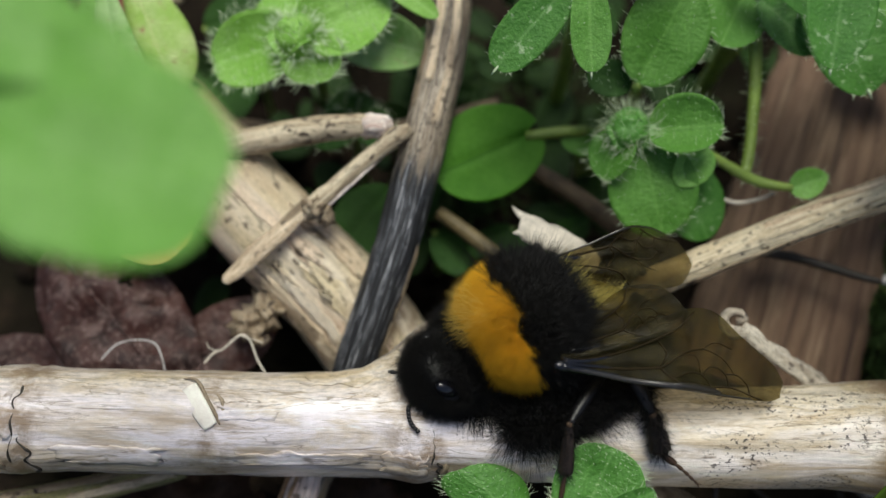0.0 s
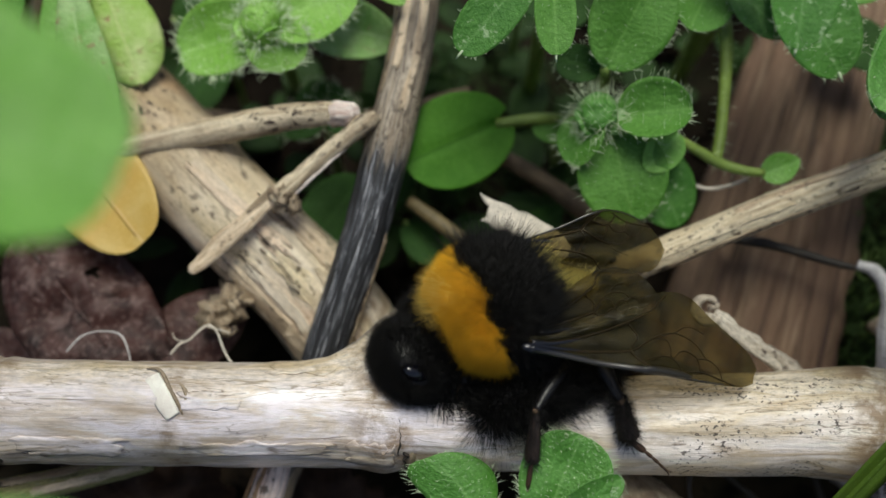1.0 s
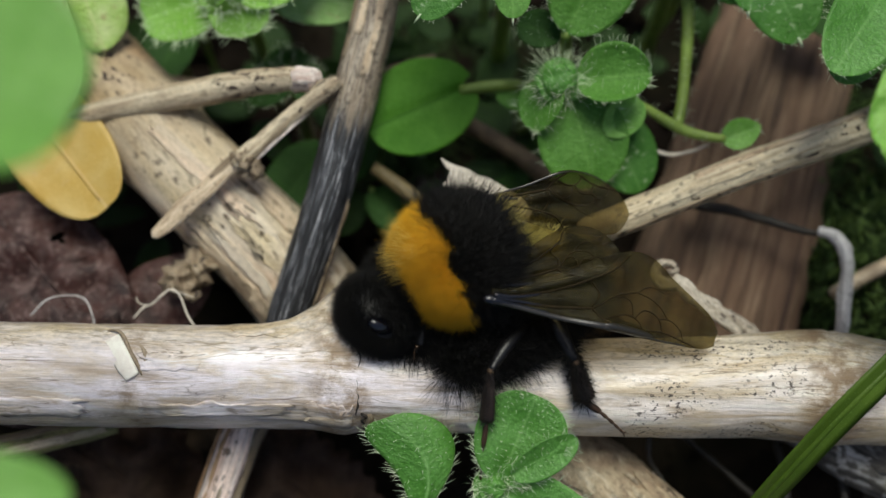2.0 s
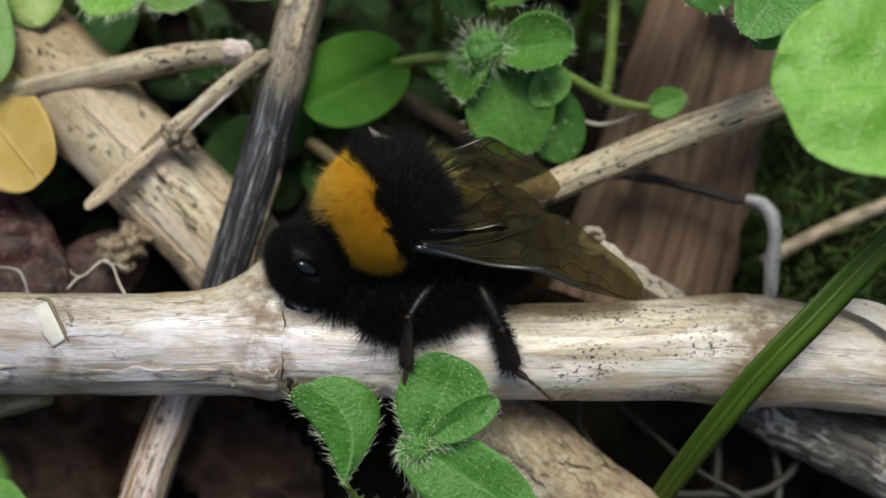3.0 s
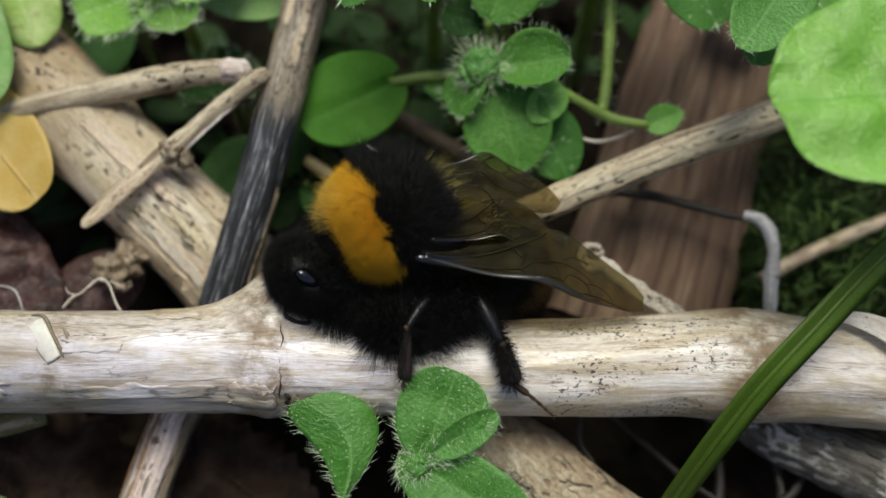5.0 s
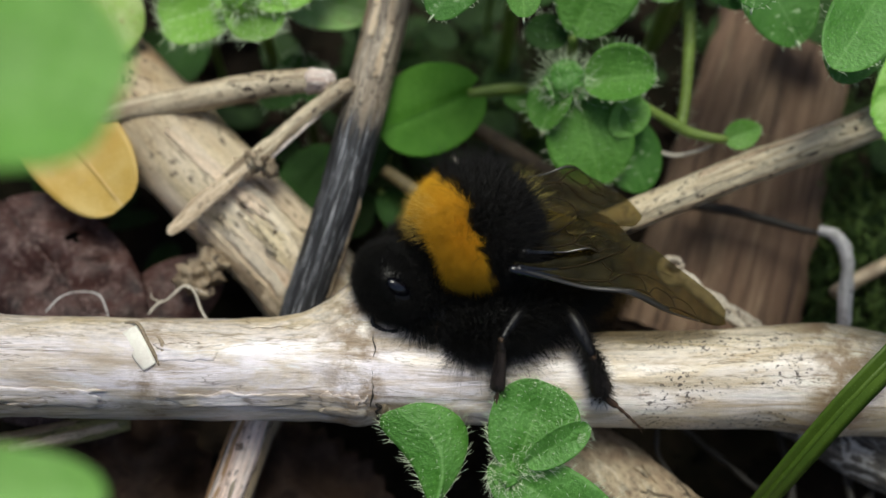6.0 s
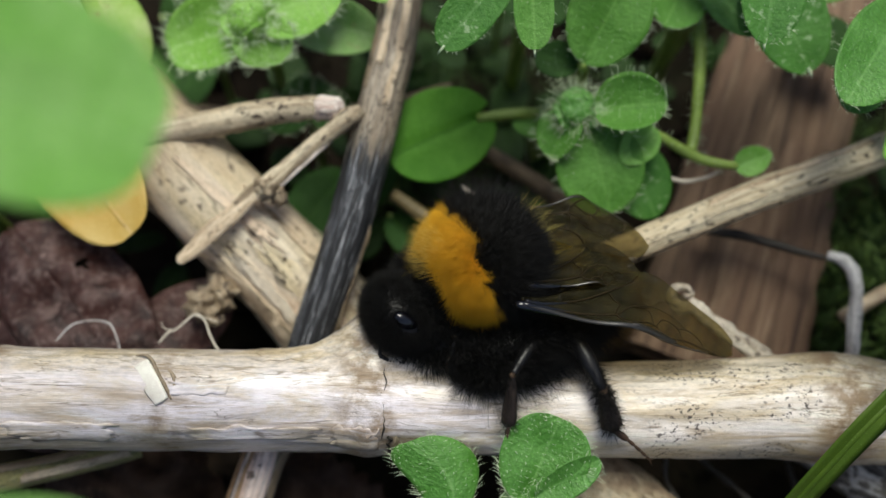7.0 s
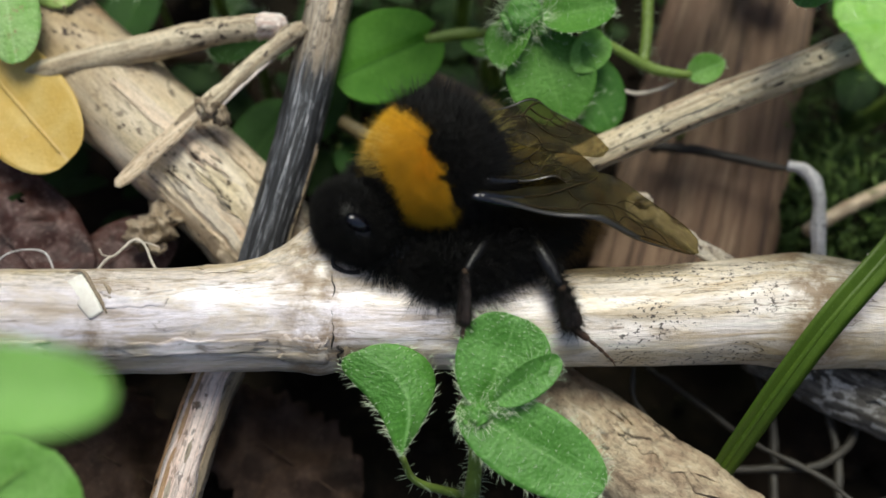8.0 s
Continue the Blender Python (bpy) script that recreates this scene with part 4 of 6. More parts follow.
    solo("husk_scrap", leaf((14.2, -7.2, 6.0), (13.4, -8.5, 5.4), 1.5, (0, -0.3, 1), 0.5, 0.3, 0.3, 0.0, 0, 0, 0, 0, 0.1, 0.1, 8, 10, 9.1), M_BLEACH, "small pale scrap of dry husk in the hollow", "husk")
    pale = tube([(26.9, 11.4, 10.5, 0.35), (28.2, 10.9, 10.6, 0.55), (29.0, 9.4, 10.2, 0.5), (28.9, 6.5, 9.4, 0.55), (28.4, 2.5, 8.6, 0.55), (28.0, -2, 7, 0.5)], 60, 12, 0.16, 8, rough_scale=1.5)
    part("bleached_length", pale, M_BLEACH, wt, "bleached length bending down")

    side = tube([(29.0, 7.2, 7.0, 0.55), (33, 9.6, 6.2, 0.6), (38.4, 12.3, 5.2, 0.6), (46, 16, 3, 0.6)], 24, 10, 0.08, 9)
    solo("thin_twig", side, M_FRAG, "thin pale brown twig among the moss", "twig")

    curl = join(tube([(15.2, 6.2, 12.8, 0.4), (13.9, 6.2, 12.6, 0.42), (13.3, 6.9, 12.8, 0.36), (13.7, 7.6, 13.0, 0.34), (14.6, 7.6, 13.1, 0.3), (14.8, 7.0, 13.0, 0.26), (14.2, 6.9, 12.9, 0.2)], 40, 9, 0.28, 10, rough_scale=1.8),
                tube([(14.6, 6.6, 13.1, 0.3), (15.6, 5.8, 12.7, 0.65), (16.6, 5.2, 12.2, 0.6), (19, 3.8, 11.2, 0.8), (20.6, 2.8, 10.8, 0.65), (21.8, 2.0, 10.6, 0.65), (24, 0.8, 10, 0.3)], 60, 14, 0.36, 11, flat=0.45, rough_scale=1.3))
    solo("curled_husk", curl, M_HUSK, "bleached dry husk strip with a curled end", "husk")

    flake = join(tube([(3.6, 11.0, 13.6, 0.7), (1.8, 11.8, 14.6, 0.95), (-0.6, 12.6, 15.6, 1.1), (-2.2, 13.1, 16.2, 0.85), (-2.6, 13.2, 16.4, 0.3)], 34, 14, 0.4, 6.1, flat=0.3, rough_scale=1.1),
                 tube([(-1.4, 13.5, 15.9, 0.5), (-2.6, 14.0, 16.4, 0.3), (-3.2, 14.5, 16.7, 0.08)], 14, 9, 0.2, 7.1, flat=0.4), tube([(-1.6, 12.4, 15.9, 0.4), (-2.6, 12.5, 16.3, 0.25), (-3.1, 12.4, 16.5, 0.06)], 12, 8, 0.12, 8.1, flat=0.4))
    solo("bark_flake", flake, M_PALE, "torn bleached flake of bark with a ragged end", "bark")

    solo("thin_twig", tube([(-39.2, 32.6, 17.2, 0.4), (-39.5, 30.6, 16.6, 0.45), (-39.9, 28.4, 16.0, 0.3)], 18, 8, 0.1, 51), M_FRAG, "short pale broken stick among the weeds", "twig")
    tan = tube([(-8.8, 16.5, 10, 0.6), (-6.0, 14.2, 10.5, 0.65), (-3, 11.5, 11, 0.6), (0, 8, 11, 0.6)], 20, 10, 0.06, 12)
    solo("tan_stalk", tan, M_TAN, "short tan dry stalk behind the leaf", "stalk")
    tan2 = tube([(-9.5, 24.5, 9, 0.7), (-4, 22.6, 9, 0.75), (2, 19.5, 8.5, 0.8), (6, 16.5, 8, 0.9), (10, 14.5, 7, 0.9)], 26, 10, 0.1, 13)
    solo("tan_stalk", tan2, M_DIMTWIG, "brown dry stalk half hidden under the leaves, darkened for their shade", "stalk")
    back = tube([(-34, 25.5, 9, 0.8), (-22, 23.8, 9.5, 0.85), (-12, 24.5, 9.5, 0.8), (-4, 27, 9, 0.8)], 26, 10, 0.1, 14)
    solo("tan_stalk", back, M_DIMTWIG, "brown dry stalk half hidden under the leaves, darkened for their shade", "stalk")

    def crust(length, a, x):
        q = Vector((math.cos(a) * 1.4, math.sin(a) * 1.4, length * 0.22))
        return 0.35 * noise.noise(q) + 0.20 * noise.noise(q * 2.6) + 0.14 * abs(noise.noise(q * 5.5)) + 0.07 * noise.noise(q * 11)

    def crust_at(length, a, x):
        return crust(length, a, x) * 0.8

    bpts = [(2, -1.0, 4.0, 2.9), (7, -6.2, 5.4, 3.35), (12.3, -10.8, 6.0, 3.6), (18.2, -15.4, 6.0, 3.7), (27, -22, 5.0, 3.6), (36, -29, 3, 3.5)]
    br = thing("flaking_branch", (14, -12, 0), "fallen tan branch with flaking bark", "branch")
    part("wood", tube(bpts, 220, 64, 0.15, 15, shape=crust, rough_scale=0.9), M_CRUST, br)
    for k, (s0, s1, a0, a1) in enumerate(((4, 12.5, 60, 120), (13, 20, 95, 150), (20, 28, 30, 90))):
        part("bark_plate", tube_patch(bpts, s0, s1, a0, a1, 0.22, 0.4, 81.0 + k, crust_at, 26, 36, 0.6, 0.0, 0.12), M_CRUST, br)
    old = tube([(24, -1.5, 4.5, 2.0), (30, -5.2, 5.0, 2.4), (36, -8.2, 5.6, 2.7), (44, -12.8, 6.0, 2.8), (54, -18, 5, 2.8)], 80, 24, 0.35, 16, rough_scale=0.9)
    ms = thing("mouldy_stick", (38, -9, 0), "grey rotten stick flecked with mould", "stick")
    part("shaft", old, M_OLD, ms)
    opts = [(24, -1.5, 4.5, 2.0), (30, -5.2, 5.0, 2.4), (36, -8.2, 5.6, 2.7), (44, -12.8, 6.0, 2.8), (54, -18, 5, 2.8)]
    for k, (s0, s1, a0, a1, m) in enumerate(((4, 10, 60, 110, M_OLD), (9, 15, 95, 140, M_OLD), (14, 21, 40, 85, M_OLD), (3, 9, 125, 165, M_TWIG))):
        part("bark_plate", tube_patch(opts, s0, s1, a0, a1, 0.2, 0.4, 101.0 + k, None, 12, 18, 0.7, 0.0, 0.22), m, ms)


def build_rootlets():
    lines = [
        [(15, -12.4, 3.0), (18, -11.4, 3.4), (23.4, -11.3, 3.6), (27.5, -11.2, 3.5), (30.5, -9.6, 3.3), (33, -6, 3)],
        [(15.5, -2.8, 3.0), (19, -6.0, 3.6), (23, -9.4, 4.0), (27.8, -12.3, 4.4), (31, -16, 4.2), (34, -22, 3)],
        [(24.5, -3, 2.4), (25.0, -8, 2.8), (24.2, -14, 2.6), (24.5, -22, 1.8)],
        [(29, -3.5, 2.6), (29.8, -9, 2.8), (29.2, -15, 2.6), (30, -22, 2.0)],
        [(13.4, -4.0, 7.5), (13.2, -6.2, 7.0), (14.4, -8.2, 6.2), (14.2, -10.4, 5.4)],
        [(35, -13, 2.4), (30, -14.5, 2.8), (25, -18, 2.4), (20, -20, 1.8)],
    ]
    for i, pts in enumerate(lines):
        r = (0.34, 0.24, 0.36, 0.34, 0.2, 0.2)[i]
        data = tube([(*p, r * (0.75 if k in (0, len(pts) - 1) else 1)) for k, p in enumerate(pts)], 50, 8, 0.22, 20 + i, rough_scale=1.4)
        solo("rootlet", data, M_ROOT, "thin bent rootlet over dark soil, coloured dark for the hollow's shade", "root", "rootlets in the hollow")
    # fibres at the edge of the purple dead leaves
    strands = ([(-34.4, 2.9, 12.0), (-33.2, 4.0, 12.5), (-31.8, 4.4, 12.6), (-30.3, 4.2, 12.5), (-29.6, 3.0, 12.2), (-29.4, 2.2, 12.0)],
               [(-26.4, 2.8, 12.2), (-25.6, 3.6, 12.5), (-24.9, 3.8, 12.8), (-23.7, 4.9, 12.9), (-22.9, 4.5, 12.8), (-22.2, 3.0, 12.5), (-21.2, 1.6, 12.2)],
               [(-25.2, 3.7, 12.6), (-26.0, 3.9, 12.6), (-26.3, 4.4, 12.5)], [(-23.6, 4.8, 12.8), (-22.6, 4.6, 12.9), (-21.9, 4.4, 12.7)])
    for i, pts in enumerate(strands):
        data = tube([(*p, (0.09, 0.11, 0.06, 0.05)[i] * (1 if k % 2 else 0.75)) for k, p in enumerate(pts)], 30, 7, 0.03, 30 + i)
        solo("dry_fibre", data, M_BLEACH if i == 0 else M_PALE, "fine pale dry fibre curling over dead leaves", "fibre", "loose fibres")


def build_board():
    a, b, c, d = np.array((20.6, 31, 7.4)), np.array((33.8, 30, 7.8)), np.array((25.2, 0.5, 4.9)), np.array((11.2, 5.5, 5.2))
    a2, b2 = a + (a - d) * 0.35, b + (b - c) * 0.35
    nu, nv = 26, 60
    tops, rest = [], []
    for j in range(nv + 1):
        t = j / nv
        for i in range(nu + 1):
            s = i / nu
            p = (a2 * (1 - s) + b2 * s) * (1 - t) + (d * (1 - s) + c * s) * t
            x, y = s * 13.5, t * 40
            rim = min(s, 1 - s) * 13.5
            z = 0.35 * noise.noise(Vector((x * 1.1, y * 0.07, 3))) + 0.2 * noise.noise(Vector((x * 2.9, y * 0.12, 8))) - 0.5 * math.exp(-(rim / 0.5) ** 2)
            edge = 0.5 * noise.noise(Vector((s * 4, y * 0.35, 1))) * (1 if s in (0, 1) else 0)
            tops.append(p + np.array((edge, 0, z)))
            rest.append((x, y, 0))
    n = len(tops)
    low = np.array(tops) - (0, 0, 3.2)
    faces = []
    at = lambda i, j: j * (nu + 1) + i
    for j in range(nv):
        for i in range(nu):
            f = (at(i, j), at(i, j + 1), at(i + 1, j + 1), at(i + 1, j))
            faces.append(f), faces.append(tuple(k + n for k in f[::-1]))
        for i in (0, nu):
            f = (at(i, j), at(i, j + 1), at(i, j + 1) + n, at(i, j) + n)
            faces.append(f[::-1] if i == 0 else f)
    for j in (0, nv):
        for i in range(nu):
            f = (at(i, j), at(i + 1, j), at(i + 1, j) + n, at(i, j) + n)
            faces.append(f[::-1] if j == 0 else f)
    rest2 = np.array(rest) + (0, 0, 3.2)
    chip = thing("wood_chip", (22, 16, 0), "long red-brown weathered chip of wood with open grain", "wood")
    part("slab", (np.vstack([tops, low]), faces, np.vstack([rest, rest2])), M_BOARD, chip)
    for k in range(22):
        s, t0 = RNG.uniform(0.05, 0.95), RNG.uniform(0.05, 0.8)
        t1 = min(0.99, t0 + RNG.uniform(0.08, 0.3))
        on = lambda t, e: ((a2 * (1 - e) + b2 * e) * (1 - t) + (d * (1 - e) + c * e) * t)
        r = RNG.uniform(0.10, 0.26)
        pts = [(*(on(t0, s) + (0, 0, 0.05)), 0.04), (*(on((t0 + t1) / 2, s + RNG.uniform(-0.01, 0.01)) + (0, 0, 0.16)), r), (*(on(t1, s) + (0, 0, 0.05)), 0.04)]
        data = tube(pts, 18, 6, 0.03, 120 + k, flat=0.6)
        part("splinter", (data[0], data[1], data[2][:, [0, 2, 1]] + (s * 13.5, t0 * 40, 0)), M_BOARD, chip)


# ---- leaves and plants ----
def hairy(parent, name, data, material, edge=55, top=60, length=0.9, label=""):
    ob = part(name, data, material, parent, label)
    part("leaf_hairs", leaf_hairs(data, edge=edge, top=top, length=length * (1.15 if material is M_FRESH else 1), width=0.055 if material is M_FRESH else 0.034), M_HAIR, ob, kind="stuff")
    return ob


def stalk_hairs(points, count, length=0.8):
    c = spline(points, count)
    ways = RNG.normal(0, 1, (count, 3))
    tan = unit(np.gradient(c[:, :3], axis=0))
    ways = unit(ways - tan * (ways * tan).sum(1, keepdims=True))
    return cones(c[:, :3] + ways * c[:, 3:4] * 0.9, ways, length * RNG.uniform(0.5, 1.2, count), 0.032)


def stalk(parent, points, material=None, hairs=0, sides=10, label=""):
    ob = part("stalk", tube(points, max(12, 6 * len(points)), sides, 0.04, RNG.uniform(1, 50)), material or M_STALK, parent, label)
    if hairs:
        part("stalk_hairs", stalk_hairs(points, hairs), M_HAIR, ob, kind="stuff")
    return ob


def bud_cluster(parent, centre, r, count, hairs=260, length=1.1, material=None):
    """A tight fuzzy heart of small overlapping leaves bristling with hairs."""
    centre = np.array(centre, float)
    datas = [ellipsoid(centre - (0, 0, 0.25 * r), (0.72 * r, 0.66 * r, 0.6 * r), 12, 18, None, 0.35, r)]
    for k in range(count):
        a = k * 2.4 + 0.4
        out = np.array((math.cos(a), math.sin(a), 0))
        h = r * (0.30 + 0.75 * k / count)
        tipp = centre + out * h + (0, 0, r * (0.42 - 0.55 * k / count))
        datas.append(leaf(centre - (0, 0, r * 0.30) + out * 0.08 * r, tipp, r * (0.75 + 0.5 * k / count), (-out[0] * 0.2, -out[1] * 0.2 - 0.2, 1), 0.5, 0.45, -0.25, 0.12, 0.25, 0.05, thick=0.2, nu=8, nv=10, seed=k + r))
    ob = part("leaf_bud", join(*datas), material or M_LEAF2, parent, "tight bud of tiny folded leaves")
    n = hairs
    a, q = RNG.uniform(0, 2 * math.pi, n), np.sqrt(RNG.uniform(0.02, 1, n))
    roots = centre + np.stack([np.cos(a) * q * r, np.sin(a) * q * r, r * (0.30 - 0.45 * q)], 1)
    ways = np.stack([np.cos(a) * q, np.sin(a) * q, 1.1 - q], 1) + RNG.normal(0, 0.4, (n, 3))
    part("leaf_hairs", cones(roots, ways, length * RNG.uniform(0.3, 0.95, n), 0.045 if material else 0.026), M_HAIR, ob, kind="stuff")


def build_middle_weed():
    w = thing("hairy_weed", (5, 23, 0), "bristly green seedling with round leaves round a hairy bud", "weed")
    stalk(w, [(5.4, 20.8, 17.5, 0.45), (4.6, 22.2, 15, 0.5), (3.4, 23, 9, 0.55), (5, 23, -4.8, 0.6)], None, 90)
    hairy(w, "leaf", leaf((6.6, 19.8, 17.4), (8.5, 12.9, 15.3), 6.9, (0, -0.35, 1), 0.5, 0.5, 0.10, 0.12, 0.12, 0.05, 0, 0, 0.05, seed=1), M_LEAF, 70, 90, 0.75)
    hairy(w, "leaf", leaf((6.9, 20.2, 18.6), (12.2, 20.0, 20.2), 4.6, (0.1, -0.2, 1), 0.5, 0.5, 0.55, 0.05, 0.3, 0.05, seed=2), M_LEAF, 70, 50, 0.9)
    hairy(w, "leaf", leaf((5.4, 20.2, 18.2), (3.5, 16.8, 17.2), 3.8, (-0.7, -0.3, 1), 0.5, 0.5, 0.4, 0.15, 0.2, 0.05, seed=3), M_LEAF, 60, 50, 0.9)
    part("leaf", leaf((9.4, 19.4, 15.2), (12.6, 13.6, 13.0), 5.2, (0.1, -0.3, 1), 0.5, 0.5, 0.08, 0.08, 0.15, 0.02, seed=4), M_MILDEW, w)
    part("leaf", leaf((11.9, 19.6, 17.0), (9.3, 16.6, 16.9), 2.9, (0.2, -0.3, 1), 0.5, 0.5, 0.3, 0.1, 0.2, 0.05, seed=5), M_PALELEAF, w, "small pale leaf")
    bud_cluster(w, (5.5, 20.2, 19.0), 2.2, 6, 300, 2.0)
    arm = [(10.0, 20.0, 16.2, 0.34), (11.5, 19.7, 16.3, 0.34), (15.1, 18.2, 15.0, 0.42), (17.0, 17.6, 14.8, 0.36), (18.8, 17.4, 14.7, 0.3)]
    stalk(w, arm, None, 50)
    stalk(w, [(15.1, 18.2, 14.9, 0.46), (15.6, 21, 15.6, 0.46), (15.9, 27.0, 17.6, 0.52), (15.2, 30, 19.4, 0.5)], None, 90)
    hairy(w, "leaf", leaf((18.6, 17.2, 14.7), (21.6, 18.3, 15.3), 2.4, (0, -0.3, 1), 0.5, 0.75, 0.3, 0.15, 0.3, 0.05, 0, 0, 0.15, seed=6), M_PALELEAF, 26, 14, 0.5)
    root = tube([(12.0, 17.8, 13.2, 0.15), (14.5, 16.6, 13.4, 0.17), (16.5, 16.9, 13.4, 0.16), (17.8, 17.4, 13.6, 0.12)], 20, 7, 0.02, 41)
    part("tendril", root, M_PALE, w, "fine pale tendril")


def build_oval_seedling():
    w = thing("smooth_seedling", (4, 23, 0), "seedling with one broad smooth oval leaf", "seedling")
    part("leaf", leaf((-1.7, 22.1, 13.6), (-9.2, 18.4, 13.2), 7.6, (0, -0.32, 1), 0.42, 0.48, 0.06, 0.03, 0.22, 0.0, wave=0.015, nu=28, nv=30, seed=11, heart=0.13), M_SMOOTH, w)
    stalk(w, [(-1.9, 22.0, 13.4, 0.4), (1.5, 22.4, 13.6, 0.5), (3.6, 22.9, 12.0, 0.55), (4.4, 23.4, 6, 0.6), (4, 23, -4.8, 0.6)])
    part("leaf", leaf((1.0, 21.8, 13.4), (4.6, 21.6, 12.8), 2.4, (0, -0.3, 1), 0.5, 0.5, 0.15, 0.1, 0.2, seed=12), M_LEAF, w, "narrow second leaf")


def build_top_left_weed():
    w = thing("hairy_weed", (-20, 30, 0), "bristly bright green seedling with leaves round a hairy bud", "weed")
    stalk(w, [(-20, 28, 18.4, 0.5), (-19.6, 28.6, 12, 0.55), (-20, 30, -4.8, 0.6)], None, 90)
    hairy(w, "leaf", leaf((-20.2, 27.4, 18.7), (-27.1, 25.7, 17.4), 6.0, (-0.05, -0.3, 1), 0.40, 0.45, 0.38, 0.12, 0.3, 0.05, seed=21), M_FRESH, 130, 160, 1.0)
    hairy(w, "leaf", leaf((-19.8, 27.2, 19.2), (-13.0, 30.8, 19.8), 6.2, (0.05, -0.3, 1), 0.45, 0.6, 0.35, 0.12, 0.3, 0.05, seed=22), M_FRESH, 110, 140, 0.9)
    hairy(w, "leaf", leaf((-19.4, 27.6, 19.2), (-18.5, 23.8, 18.4), 4.8, (0.05, -0.35, 1), 0.42, 0.36, 0.3, 0.2, 0.3, 0.05, seed=23), M_FRESH, 130, 100, 1.1)
    hairy(w, "leaf", leaf((-20.4, 28.0, 18.6), (-22.0, 32.4, 18.2), 5.0, (-0.1, -0.3, 1), 0.5, 0.5, 0.3, 0.1, 0.3, 0.05, seed=24), M_FRESH, 60, 60, 0.9)
    bud_cluster(w, (-20.2, 27.0, 20.2), 2.3, 5, 260, 1.5, M_FRESH)
    part("leaf", leaf((-16.5, 34.0, 21.5), (-9.2, 28.6, 20.4), 2.1, (0, -0.3, 1), 0.7, 0.5, 0.2, 0.06, 0.3, 0.05, seed=27), M_FRESH, w, "narrow upper leaf")
    hairy(w, "leaf", leaf((-17.6, 29.4, 16.8), (-9.6, 28.0, 16.0), 5.0, (0, -0.35, 1), 0.5, 0.7, 0.2, 0.1, 0.3, 0.08, 0, 0, 0.08, seed=25), M_SPOON, 20, 10, 0.5, "drooping greyish lower leaf")
    low = thing("hairy_weed", (-16.5, 24.5, 0), "small bristly seedling low under taller leaves, its green darkened for shade", "weed")
    stalk(low, [(-16, 24, 11.5, 0.4), (-16.3, 24.3, 6, 0.45), (-16.5, 24.5, -4.8, 0.5)], None, 60)
    for i, (tx, ty) in enumerate(((-19.4, 21.6), (-13.0, 22.6), (-14.8, 26.6), (-18.6, 26.6))):
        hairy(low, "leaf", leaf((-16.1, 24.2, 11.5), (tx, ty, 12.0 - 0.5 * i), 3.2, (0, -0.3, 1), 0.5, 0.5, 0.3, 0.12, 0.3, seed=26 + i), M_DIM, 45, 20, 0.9)


